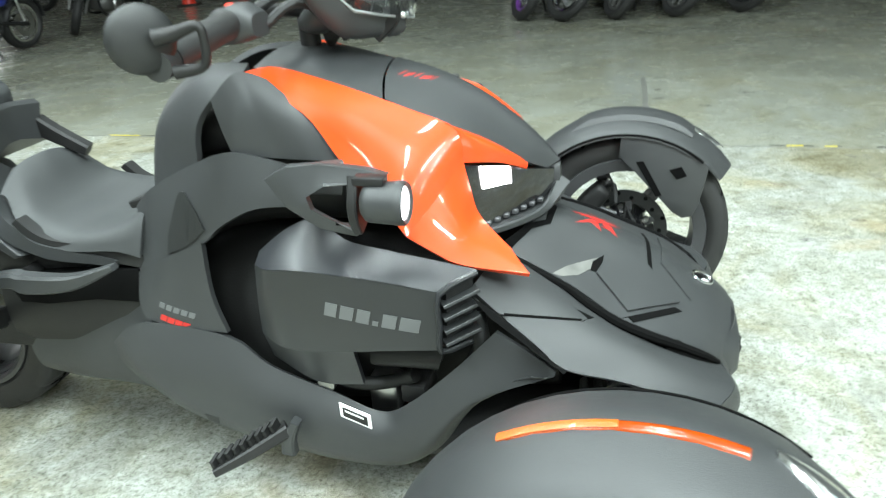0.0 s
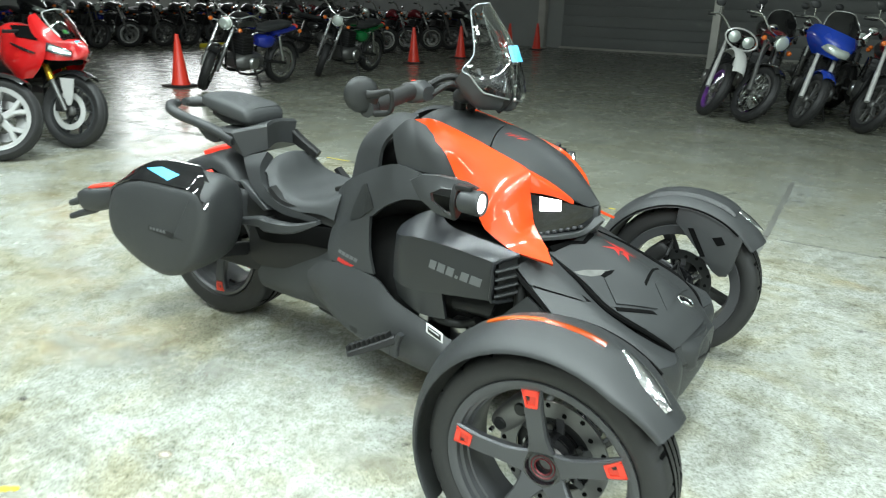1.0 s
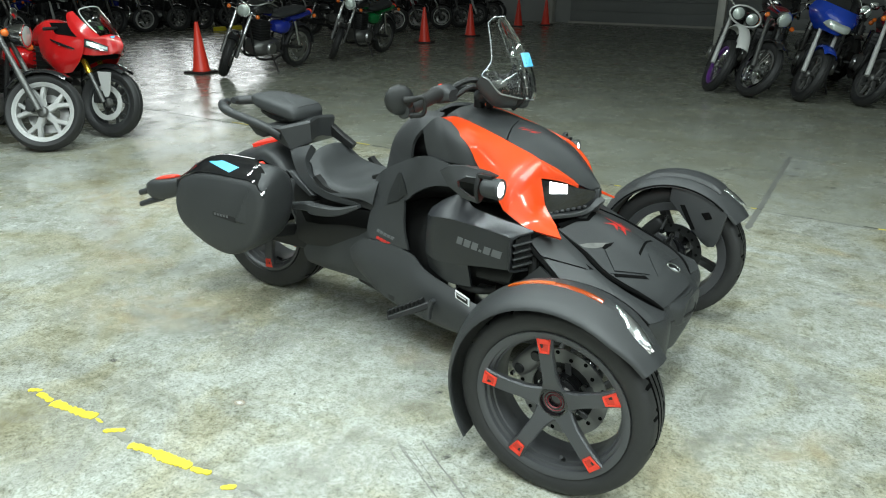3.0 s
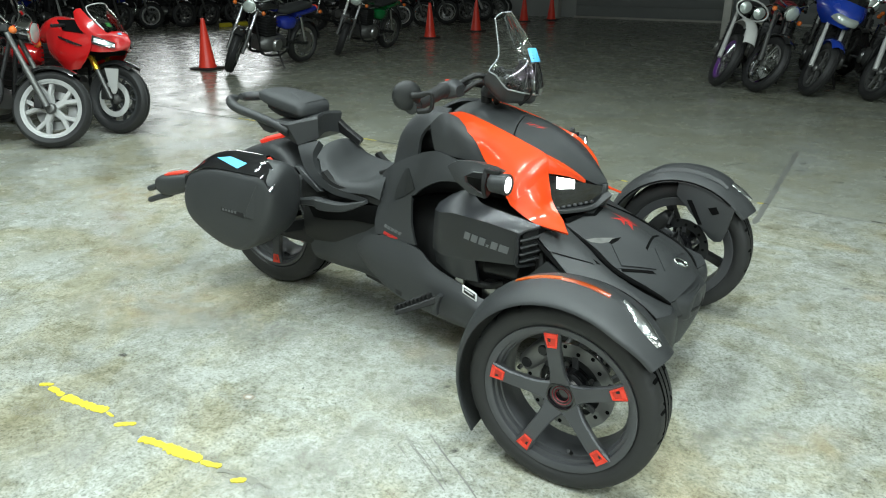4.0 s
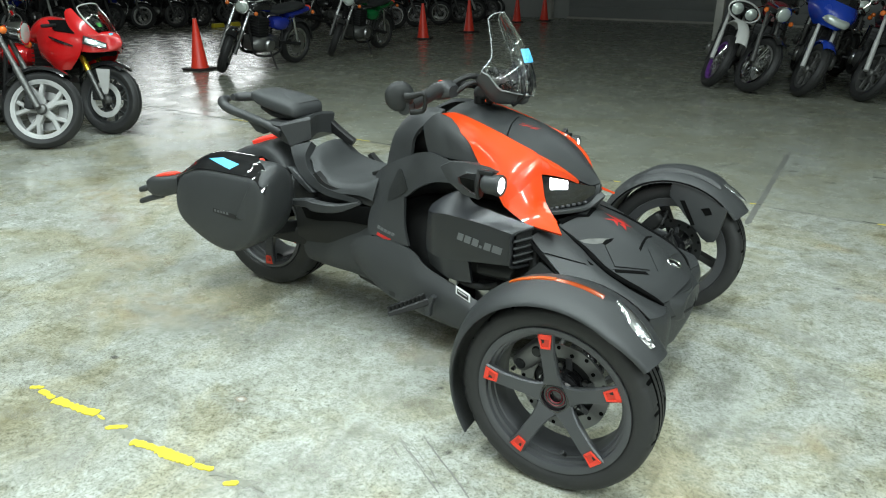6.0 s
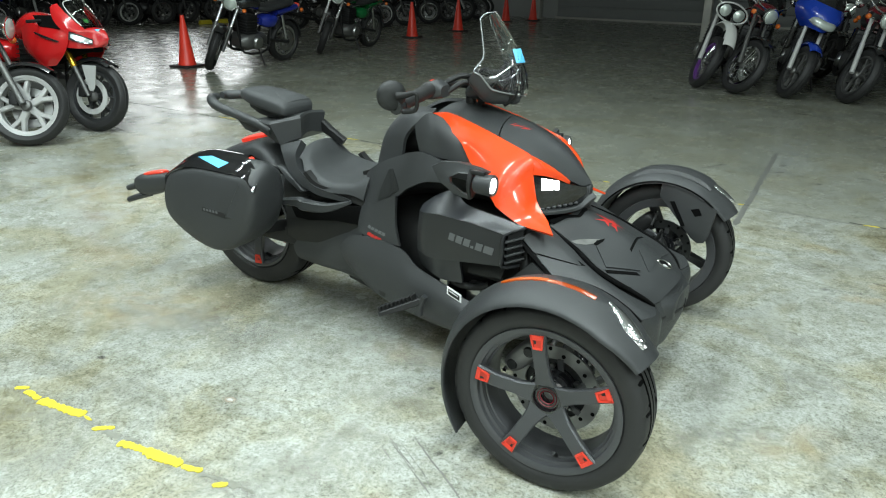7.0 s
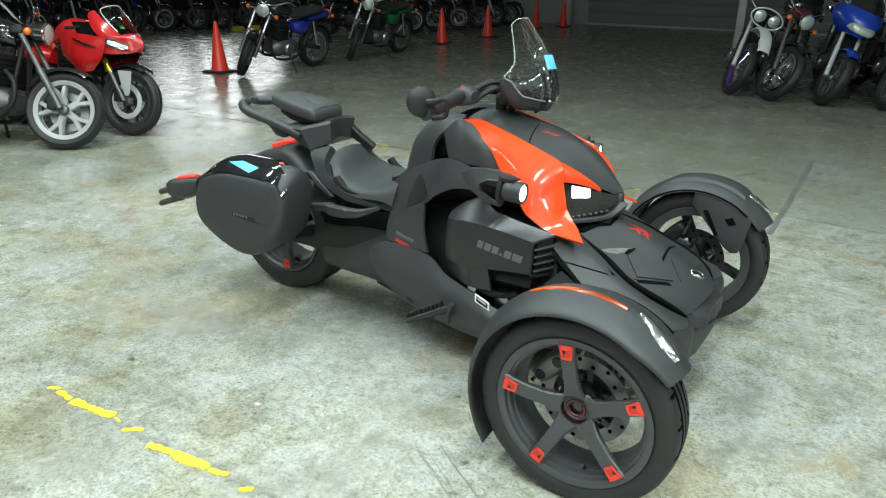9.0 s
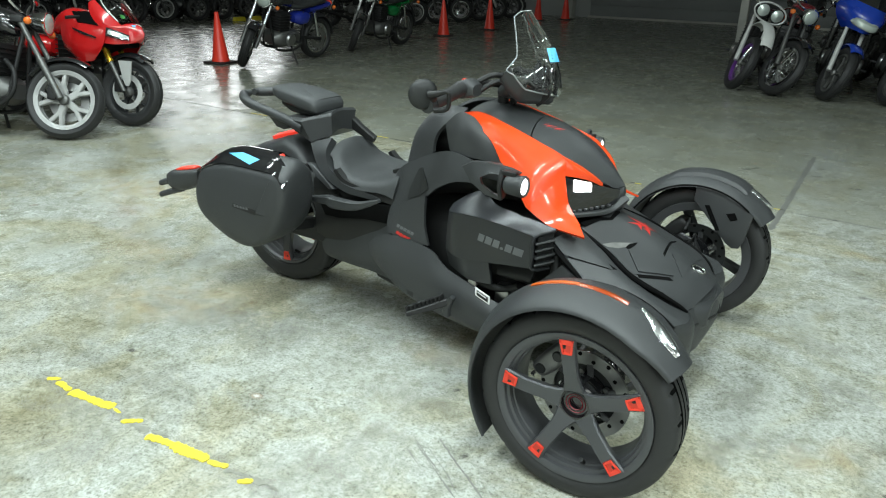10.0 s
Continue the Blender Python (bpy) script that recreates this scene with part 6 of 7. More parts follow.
for y in (-0.045, 0.01):
    part("screen_bracket", beam([(-0.50, y, 0.93), (-0.462, y, 0.965), (-0.462, y, 1.0), (-0.478, y, 1.06)], 0.016, [0.02, 0.02, 0.016, 0.01]), DARK, TRIKE)
    for z in (0.968, 1.005):
        part("screen_bolt", ball((-0.446, y, z), 0.007, 0.007, 0.007, 10), CHROME, TRIKE)
part("instrument_face", plate([(-0.585, -0.10, 0.985), (-0.535, -0.07, 0.99), (-0.52, 0.03, 0.99), (-0.57, 0.05, 0.985), (-0.615, -0.02, 1.04)], 0.012, (0.6, -0.5, 0.5), 0.003), GLOSS, TRIKE, "gloss black instrument housing")

# hard side case on the rack
CASE = thing("side_case", "large matte black hard side case with a gloss black top", "motorcycle case")
mid = Vector((-1.51, 0, 0.49))
shape = curve([(-1.742, 0, 0.590), (-1.768, 0, 0.515), (-1.755, 0, 0.447), (-1.71, 0, 0.402), (-1.625, 0, 0.356), (-1.547, 0, 0.330), (-1.47, 0, 0.322), (-1.40, 0, 0.345), (-1.325, 0, 0.41), (-1.28, 0, 0.50), (-1.268, 0, 0.60), (-1.30, 0, 0.645), (-1.40, 0, 0.650), (-1.50, 0, 0.652), (-1.60, 0, 0.646), (-1.69, 0, 0.624)], 4, True)


def case_ring(pts, y, k, top):
    """The case's outline at one depth: shrunk by k, its upper half raised or lowered by top."""
    out = []
    for p in pts:
        q = mid + (p - mid) * k
        if q.z > mid.z:
            q.z = mid.z + (q.z - mid.z) * top
        out.append(q + Vector((0, y + 0.042 * (q.x - mid.x) + 0.13 * max(0.0, q.z - 0.42) * max(0.0, -y - 0.45) / 0.11, 0)))
    return out


rows = [case_ring(shape, y, k, top) for y, k, top in ((-0.345, 0.84, 0.95), (-0.358, 0.92, 1.08), (-0.39, 0.96, 1.20), (-0.425, 0.98, 1.25), (-0.46, 0.985, 1.20), (-0.495, 0.985, 1.09), (-0.52, 0.98, 1.03), (-0.536, 0.96, 0.99), (-0.546, 0.925, 0.97), (-0.553, 0.85, 0.96), (-0.559, 0.6, 0.96), (-0.562, 0.2, 0.97))]
SHELL = part("shell", skin(rows, True, True), MATTE, CASE, "grained matte black shell", 50)
rows = []
for y, k, top, x0, x1 in ((-0.405, 0.992, 1.27, -1.66, -1.42), (-0.43, 0.996, 1.275, -1.70, -1.38), (-0.462, 1.0, 1.22, -1.735, -1.34), (-0.48, 1.0, 1.155, -1.75, -1.305), (-0.505, 1.0, 1.09, -1.752, -1.28), (-0.527, 0.998, 1.035, -1.750, -1.27), (-0.546, 0.982, 0.985, -1.748, -1.265)):
    arc = [Vector((x0 + (x1 - x0) * i / 12, 0, 0.652 - 0.062 * max(0, (-1.56 - (x0 + (x1 - x0) * i / 12)) / 0.19) ** 2 - 0.05 * max(0, ((x0 + (x1 - x0) * i / 12) + 1.36) / 0.09) ** 3)) for i in range(13)]
    rows.append(case_ring(arc, y, k, top))
UPPER = part("upper_panel", sheet(rows, 0.004, (0, -0.3, 1), 2, 1), GLOSS, CASE, "gloss black upper panel")
tree = surface(SHELL)
AT_CASE = (-0.73, 0.66, -0.26)
part("brand_bar", stuck(tree, [(-1.500, -0.57, 0.512), (-1.372, -0.57, 0.506), (-1.374, -0.57, 0.486), (-1.503, -0.57, 0.494)], AT_CASE, 0.002, 0.003), DARK, CASE, "small dark badge bar", smooth=False)
for k in range(5):
    x = -1.495 + 0.017 * k
    part("badge_bar", stuck(tree, [(x, -0.57, 0.508), (x + 0.012, -0.57, 0.5075), (x + 0.012, -0.57, 0.497), (x, -0.57, 0.4975)], AT_CASE, 0.003, 0.002), SILVERTEXT, CASE, smooth=False)
part("sticker", stuck(surface(UPPER), [(-1.589, -0.491, 0.678), (-1.509, -0.488, 0.693), (-1.423, -0.484, 0.677), (-1.477, -0.487, 0.649)], AT_CASE, 0.002, 0.002), BLUETAG, CASE, "blue paper sticker", smooth=False)
tri = [tree.ray_cast(Vector(p) - Vector(AT_CASE) * 0.3, Vector(AT_CASE))[0] - Vector(AT_CASE) * up for p, up in (((-1.304, -0.550, 0.630), 0.003), ((-1.276, -0.548, 0.478), 0.003), ((-1.387, -0.558, 0.489), 0.012))]
part("case_facet", plate(tri, 0.02, (0.7, -0.7, 0.25), 0.002), MATTE, CASE, smooth=False)
part("foot", beam([(-1.45, -0.31, 0.36), (-1.45, -0.20, 0.34)], 0.05, 0.03), DARK, CASE)

# ---- parked motorcycles ----
PAINTS = {
    "red": material("red_fairing_paint", (0.48, 0.009, 0.010), 0.2, coat=1.0),
    "blue": material("blue_tank_paint", (0.015, 0.03, 0.28), 0.2, coat=1.0),
    "bright_blue": material("bright_blue_paint", (0.008, 0.045, 0.38), 0.25, coat=0.8),
    "green": material("green_tank_paint", (0.005, 0.14, 0.035), 0.22, coat=1.0),
    "black": material("black_tank_paint", (0.012, 0.012, 0.013), 0.2, coat=1.0),
    "maroon": material("maroon_tank_paint", (0.16, 0.012, 0.02), 0.25, coat=1.0),
    "white": material("white_plastic", (0.6, 0.6, 0.58), 0.4),
    "purple": material("purple_rim_paint", (0.12, 0.03, 0.22), 0.3, coat=0.5),
    "gold": material("gold_fork", (0.75, 0.45, 0.04), 0.25, metal=0.8),
    "satin_silver": material("satin_silver_wheel", (0.42, 0.42, 0.41), 0.36, metal=0.5, grain=0.15, grain_size=200, stain=0.2),
    "silver": material("silver_cast_alloy", (0.60, 0.60, 0.585), 0.34, metal=0.35, stain=0.1),
    "alloy": material("dull_cast_alloy", (0.14, 0.14, 0.135), 0.45, metal=0.7, grain=0.2, stain=0.3),
}
INDICATOR = material("orange_indicator_lens", (0.75, 0.16, 0.02), 0.2, coat=1.0)
GLASSLENS = material("headlamp_reflector_glass", (0.45, 0.49, 0.47), 0.14, metal=0.7, rough_var=0.05)
GREENTAG = material("green_sticker", (0.1, 0.6, 0.12), 0.5)
# Whitish lens: the headlamps' brightness is put into its colour.
LENSWHITE = material("pale_headlamp_lens", (0.6, 0.66, 0.62), 0.16, metal=0.5, coat=0.6)
# Paler chrome for fork legs, with the light on them in its colour.
BRIGHTCHROME = material("lit_bright_chrome", (0.85, 0.86, 0.86), 0.26, metal=0.85, stain=0.1)
SMOKE = glass("smoked_screen", (0.75, 0.78, 0.78))


def moto_wheel(parent, m, r, half, kind, rim_mat):
    rim = r * (0.755 if kind == "star" else 0.72)
    w = part("wheel", lathe([(rim * 0.90, -half * 0.6), (rim * 1.02, -half * 0.62), (rim * 1.04, -half * 0.5), (rim * 0.97, -half * 0.3), (rim * 0.97, half * 0.3), (rim * 1.04, half * 0.5), (rim * 1.02, half * 0.62), (rim * 0.90, half * 0.6), (rim * 0.86, 0)], 40, closed=True), rim_mat, parent)
    w.matrix_basis = m
    part("tyre", lathe([(rim * 1.0, -half * 0.6), (rim * 1.1, -half * 0.95), (r * 0.9, -half), (r * 0.965, -half * 0.72), (r * 0.99, -half * 0.35), (r * 0.975, -half * 0.3), (r, -half * 0.2), (r, half * 0.2), (r * 0.975, half * 0.3), (r * 0.99, half * 0.35), (r * 0.965, half * 0.72), (r * 0.9, half), (rim * 1.1, half * 0.95), (rim * 1.0, half * 0.6)], 44, closed=True), RUBBER, w)
    part("hub", lathe([(0.012, -0.07), (0.035, -0.06), (0.045, -0.04), (0.03, -0.03), (0.03, 0.03), (0.045, 0.04), (0.035, 0.06), (0.012, 0.07)], 18), PAINTS["alloy"], w)
    if kind == "wire":
        bm = bmesh.new()
        for k in range(40):
            a = 2 * math.pi * k / 40
            b = a + (0.45 if k % 2 else -0.45)
            y = 0.045 if k % 4 < 2 else -0.045
            tube([(0.04 * math.cos(a), y, 0.04 * math.sin(a)), (rim * 0.95 * math.cos(b), 0, rim * 0.95 * math.sin(b))], 0.0028, 4, smooth=False, bm=bm)
        part("spokes", bm, CHROME, w)
    elif kind == "star":
        for s in (-1, 1):
            part("rim_lip", lathe([(rim * 0.87, s * half * 0.50), (rim * 0.88, s * half * 0.66), (rim * 1.03, s * half * 0.72), (rim * 1.04, s * half * 0.50)], 44, closed=True), rim_mat, w)
            part("groove", lathe([(rim * 0.935, s * half * 0.66), (rim * 0.935, s * half * 0.715), (rim * 0.95, s * half * 0.725), (rim * 0.95, s * half * 0.66)], 44, closed=True), STEEL, w)
        for k in range(5):
            a = 2 * math.pi * k / 5 + 0.62
            at = [Vector((rim * q * math.cos(a + e), 0, rim * q * math.sin(a + e))) for q, e in ((0.1, 0), (0.46, 0), (0.90, -0.24), (0.90, 0.24))]
            part("spoke", beam([at[0], at[1]], half * 0.9, 0.058), rim_mat, w)
            for e in (2, 3):
                part("spoke", beam([at[1].lerp(at[0], 0.12), at[e]], half * 0.86, 0.036), rim_mat, w)
    else:
        thick = 0.018 if kind == "thin" else 0.036
        for k in range(5):
            a = 2 * math.pi * k / 5 + 0.3
            for s in (-1, 1):
                b = a + s * 0.33
                e = Vector((rim * 0.92 * math.cos(b), 0, rim * 0.92 * math.sin(b)))
                f = Vector((rim * 0.42 * math.cos(a), 0, rim * 0.42 * math.sin(a)))
                part("spoke", beam([f, e], 0.034, thick * 0.7), rim_mat, w)
            part("spoke", beam([Vector((0.03 * math.cos(a), 0, 0.03 * math.sin(a))), Vector((rim * 0.5 * math.cos(a), 0, rim * 0.5 * math.sin(a)))], 0.05, thick), rim_mat, w)
    if kind == "thin":
        part("brake_disc", lathe([(rim * 0.72, -0.06), (rim * 0.72, -0.064), (rim * 0.5, -0.064), (rim * 0.5, -0.06)], 32, closed=True), PAINTS["silver"], w)
    part("brake_disc", lathe([(rim * 0.68, 0.06), (rim * 0.68, 0.064), (rim * 0.4, 0.064), (rim * 0.4, 0.06)], 32, closed=True), STEEL, w)
    return w


def motorcycle(label, m, paint, wheel="wire", rim=None, fork=None, lamp="round", body="standard", steer=20.0, lean=9.0, group="parked motorcycles", base=1.40, r=0.31):
    rim, fork = rim or CHROME, fork or CHROME
    shiny = BRIGHTCHROME if fork is CHROME else fork
    paint = PAINTS[paint]
    # steering group turns about the raked head
    head = Vector((-0.33, 0, 0.88))
    turn = Matrix.Translation(head) @ Matrix.Rotation(radians(-25), 4, "Y") @ Matrix.Rotation(radians(steer), 4, "Z") @ Matrix.Rotation(radians(25), 4, "Y") @ Matrix.Translation(-head)
    zc = r
    touch = turn @ Vector((0, 0, r))
    ob = thing("motorcycle", label, "motorcycle", m @ pose(0, 0, 0, -lean, 0, 0) @ Matrix.Translation((-touch.x, -touch.y, r - touch.z)), group)
    moto_wheel(ob, turn @ pose(0, 0, zc), r, 0.055, wheel, rim)
    moto_wheel(ob, pose(-base, 0, zc), r, 0.07, wheel, rim)

    def front(name, bm, mat, lab=""):
        return part(name, turned(bm, turn), mat, ob, lab)

    for s in (-1, 1):
        top, low = Vector((-0.36, s * 0.1, 0.92)), Vector((0.0, s * 0.1, r))
        if body == "sport":
            front("fork_leg", tube([top.lerp(low, 0.2), top.lerp(low, 0.62)], 0.026, 12), fork)
            front("fork_slider", tube([top.lerp(low, 0.6), low], 0.02, 12), PAINTS["alloy"])
        else:
            front("fork_leg", tube([top, top.lerp(low, 0.55)], 0.021, 12), shiny)
            front("fork_slider", tube([top.lerp(low, 0.5), low], 0.027, 12), PAINTS["alloy"] if fork is CHROME else fork)
        front("brake_caliper", block((-0.11, s * 0.075 - 0.025, r - 0.01), (-0.04, s * 0.075 + 0.025, r + 0.1), 0.01), DARK)
    up = 0.16 if body == "dirt" else 0.012
    rows = [[((r + q) * math.cos(radians(a)), y, r + (r + q) * math.sin(radians(a))) for y, q in ((-0.075, up - 0.01), (-0.055, up + 0.02), (0, up + 0.032), (0.055, up + 0.02), (0.075, up - 0.01))] for a in range(*((38, 130, 10) if body == 'dirt' else (58, 150, 10)))]
    front("front_fender", sheet(rows, 0.005, (0, 0, 1), 1, 2), {"dirt": PAINTS["white"], "faired": paint}.get(body, PAINTS["black"]))
    front("yoke", block((-0.42, -0.13, 0.88), (-0.32, 0.13, 0.94), 0.012), DARK)
    if body == "sport":
        front("handlebar", tube([(-0.38, -0.34, 0.86), (-0.35, -0.12, 0.9), (-0.35, 0.12, 0.9), (-0.38, 0.34, 0.86)], 0.014, 8, smooth=False), DARK)
    else:
        front("handlebar", tube([(-0.55, -0.40, 1.03), (-0.44, -0.28, 1.08), (-0.36, -0.1, 0.98), (-0.36, 0.1, 0.98), (-0.44, 0.28, 1.08), (-0.55, 0.40, 1.03)], 0.012, 8), CHROME)
        for s in (-1, 1):
            front("grip", tube([(-0.55, s * 0.40, 1.03), (-0.50, s * 0.33, 1.055)], 0.018, 10), RUBBER)
            front("mirror", turned(ball((0, 0, 0), 0.018, 0.06, 0.045, 14), pose(-0.46, s * 0.36, 1.2)), CHROME if s > 0 else MATTE)
            front("mirror_stem", tube([(-0.46, s * 0.30, 1.07), (-0.46, s * 0.35, 1.19)], 0.006, 6), CHROME)
    if lamp == "round":
        front("headlamp", turned(lathe([(0.001, -0.09), (0.05, -0.085), (0.085, -0.03), (0.09, 0.03), (0.094, 0.035), (0.094, 0.05), (0.088, 0.052)], 28), pose(-0.22, 0, 0.92, 0, 0, -90)), CHROME)
        front("headlamp_lens", turned(lathe([(0.088, 0.045), (0.07, 0.06), (0.04, 0.068), (0.001, 0.07)], 24), pose(-0.22, 0, 0.92, 0, 0, -90)), LENSWHITE)
        for s in (-1, 1):
            front("indicator", ball((-0.24, s * 0.2, 0.88), 0.03, 0.03, 0.03, 12), INDICATOR)
            front("indicator_stem", tube([(-0.27, s * 0.1, 0.88), (-0.25, s * 0.19, 0.88)], 0.008, 6), CHROME)
    elif lamp == "twin":
        ring = [Vector((-0.16, 0.2 * math.cos(2 * math.pi * k / 24) , 0.94 + 0.11 * math.sin(2 * math.pi * k / 24))) for k in range(25)]
        front("lamp_guard", tube(ring, 0.011, 8, smooth=False), PAINTS["silver"])
        for s in (-1, 1):
            front("headlamp", turned(lathe([(0.001, -0.06), (0.06, -0.05), (0.082, 0.02), (0.084, 0.035), (0.075, 0.035)], 24), pose(-0.19, s * 0.092, 0.94, 0, 0, -90)), DARK)
            front("headlamp_lens", turned(lathe([(0.075, 0.03), (0.06, 0.045), (0.001, 0.055)], 24), pose(-0.19, s * 0.092, 0.94, 0, 0, -90)), LENSWHITE)
    elif lamp == "fairing":
        def full(rows):
            return [[Vector(p) for p in row] + [Vector((p[0], -p[1], p[2])) for p in row[-2::-1]] for row in rows]

        front("fairing", sheet(full([
            [(-0.48, -0.25, 1.02), (-0.32, -0.22, 1.045), (-0.19, -0.11, 1.05), (-0.15, 0, 1.05)],
            [(-0.50, -0.27, 0.93), (-0.30, -0.245, 0.95), (-0.13, -0.15, 0.955), (-0.08, 0, 0.955)],
            [(-0.46, -0.22, 0.83), (-0.28, -0.20, 0.85), (-0.12, -0.13, 0.86), (-0.06, 0, 0.86)],
            [(-0.40, -0.12, 0.74), (-0.26, -0.11, 0.765), (-0.15, -0.07, 0.775), (-0.10, 0, 0.775)]]), 0.01, (1, 0, 0.2)), paint)
        front("headlamp_lens", hull([(-0.22, 1e-6, 0.875, 0.17, 0.06), (-0.10, 1e-6, 0.865, 0.14, 0.054), (-0.055, 1e-6, 0.855, 0.10, 0.042), (-0.04, 1e-6, 0.85, 0.06, 0.026)], 18, 3.2), LENSWHITE)
        front("screen", sheet([[(-0.33, -0.21, 1.045), (-0.16, 0, 1.052), (-0.33, 0.21, 1.045)], [(-0.38, -0.20, 1.14), (-0.25, 0, 1.16), (-0.38, 0.20, 1.14)], [(-0.44, -0.13, 1.22), (-0.34, 0, 1.26), (-0.44, 0.13, 1.22)]], 0.004, (1, 0, 0.5)), PAINTS["black"])
        front("screen_trim", tube([(-0.33, -0.21, 1.047), (-0.38, -0.20, 1.142), (-0.44, -0.13, 1.222), (-0.34, 0, 1.263), (-0.44, 0.13, 1.222), (-0.38, 0.20, 1.142)], 0.005, 6), PAINTS["silver"])
    # tank, seat, engine
    E = 1e-6
    tank_paint = PAINTS["black"] if body == "standard" and paint in (PAINTS["blue"], PAINTS["green"]) else paint
    dz = -0.05 if body == "sport" else 0.0
    part("tank", hull([(-0.40, E, 0.86 + dz, 0.07, 0.06), (-0.48, E, 0.90 + dz, 0.13, 0.1), (-0.60, E, 0.92 + dz, 0.15, 0.11), (-0.74, E, 0.88 + dz, 0.12, 0.09), (-0.82, E, 0.84 + dz, 0.07, 0.05)], 20), tank_paint, ob)
    part("seat", hull([(-0.78, E, 0.82, 0.08, 0.04), (-0.92, E, 0.80, 0.13, 0.05), (-1.15, E, 0.83, 0.14, 0.055), (-1.40, E, 0.86, 0.12, 0.05), (-1.52, E, 0.87, 0.07, 0.03)], 18), VINYL, ob)
    part("tail", hull([(-1.15, E, 0.74, 0.1, 0.05), (-1.4, E, 0.77, 0.1, 0.05), (-1.62, E, 0.8, 0.07, 0.04)], 16), paint, ob)
    part("side_cover", hull([(-0.85, E, 0.63, 0.09, 0.06), (-0.95, E, 0.63, 0.14, 0.1), (-1.08, E, 0.63, 0.14, 0.1), (-1.18, E, 0.65, 0.1, 0.05)], 16, 3), paint, ob)
    part("crankcase", hull([(-0.42, E, 0.36, 0.12, 0.06), (-0.52, E, 0.37, 0.19, 0.12), (-0.70, E, 0.38, 0.21, 0.13), (-0.86, E, 0.37, 0.18, 0.11), (-0.95, E, 0.37, 0.1, 0.06)], 20, 3), PAINTS["alloy"], ob)
    cyl = part("cylinder", block((-0.68, -0.16, 0.48), (-0.48, 0.16, 0.74), 0.015), DARK, ob)
    for k in range(6):
        part("fin", block((-0.695, -0.172, 0.50 + 0.038 * k), (-0.465, 0.172, 0.508 + 0.038 * k), 0.002, 1), DARK, cyl)
    for s in (-1, 1):
        part("case_cover", lathe([(0.001, -0.02), (0.07, -0.02), (0.085, -0.005), (0.09, 0.02), (0.001, 0.02)] if s < 0 else [(0.001, 0.02), (0.07, 0.02), (0.085, 0.005), (0.09, -0.02), (0.001, -0.02)], 24, centre=(-0.66, s * 0.215, 0.37)), STEEL, ob)
        if s < 0:
            part("exhaust", tube([(-0.46, s * 0.1, 0.60), (-0.36, s * 0.12, 0.5), (-0.38, s * 0.14, 0.32), (-0.6, s * 0.17, 0.2), (-1.0, s * 0.19, 0.24), (-1.15, s * 0.2, 0.28), (-1.62, s * 0.22, 0.36)], [0.02, 0.02, 0.02, 0.022, 0.03, 0.042, 0.04], 12, 4), CHROME if fork is CHROME else DARK, ob)
        part("shock", tube([(-1.32, s * 0.13, 0.36), (-1.2, s * 0.13, 0.72)], 0.026, 10), CHROME, ob)
        part("swing_arm", tube([(-0.9, s * 0.11, 0.38), (-base, s * 0.11, r)], 0.022, 8), DARK, ob)
        part("frame_rail", tube([(-0.34, s * 0.03, 0.86), (-0.42, s * 0.09, 0.4), (-0.5, s * 0.12, 0.22), (-0.95, s * 0.12, 0.24), (-1.0, s * 0.1, 0.72)], 0.017, 8, 3), DARK, ob)
        part("indicator", ball((-1.6, s * 0.16, 0.78), 0.03, 0.03, 0.03, 10), INDICATOR, ob)
        part("footpeg", tube([(-0.78, s * 0.14, 0.33), (-0.8, s * 0.3, 0.33)], 0.015, 8), RUBBER, ob)
    part("tail_light", ball((-1.66, 0, 0.82), 0.03, 0.06, 0.035, 12), REDTRIM, ob)
    part("rear_fender", sheet([[(-base + (r + q) * math.cos(radians(a)), y, r + (r + q) * math.sin(radians(a))) for y, q in ((-0.085, 0.02), (0, 0.06), (0.085, 0.02))] for a in range(40, 190, 15)], 0.005, (0, 0, 1), 1, 2), MATTE, ob)
    part("side_stand", tube([(-0.72, 0.14, 0.3), (-0.76, 0.27, 0.045 * lean / 9 - 0.02)], 0.013, 8), DARK, ob)
    if body == "sport":
        # full fairing with a pointed nose, twin slit lamps and a clear screen
        for s in (-1, 1):
            side = [[(-0.15, s * 0.205, 0.86), (-0.34, s * 0.225, 0.845), (-0.46, s * 0.21, 0.90), (-0.60, s * 0.18, 0.83)],
                    [(-0.06, s * 0.20, 0.79), (-0.28, s * 0.24, 0.775), (-0.44, s * 0.245, 0.74), (-0.56, s * 0.21, 0.73)],
                    [(-0.10, s * 0.205, 0.655), (-0.27, s * 0.245, 0.635), (-0.40, s * 0.25, 0.62), (-0.52, s * 0.21, 0.63)],
                    [(-0.22, s * 0.19, 0.54), (-0.30, s * 0.215, 0.53), (-0.38, s * 0.215, 0.545), (-0.47, s * 0.18, 0.57)]]
            part("side_fairing", sheet(side, 0.008, (0, s, 0)), paint, ob, "glossy red side fairing")
            lens = [[(0.088, s * 0.095, 0.762), (0.04, s * 0.155, 0.785), (-0.03, s * 0.20, 0.805)], [(0.092, s * 0.10, 0.742), (0.035, s * 0.17, 0.752), (-0.03, s * 0.21, 0.772)]]
            part("headlamp", sheet(lens, 0.02, (1, s, 0)), GLASSLENS, ob, "slit headlamp with clear glass")
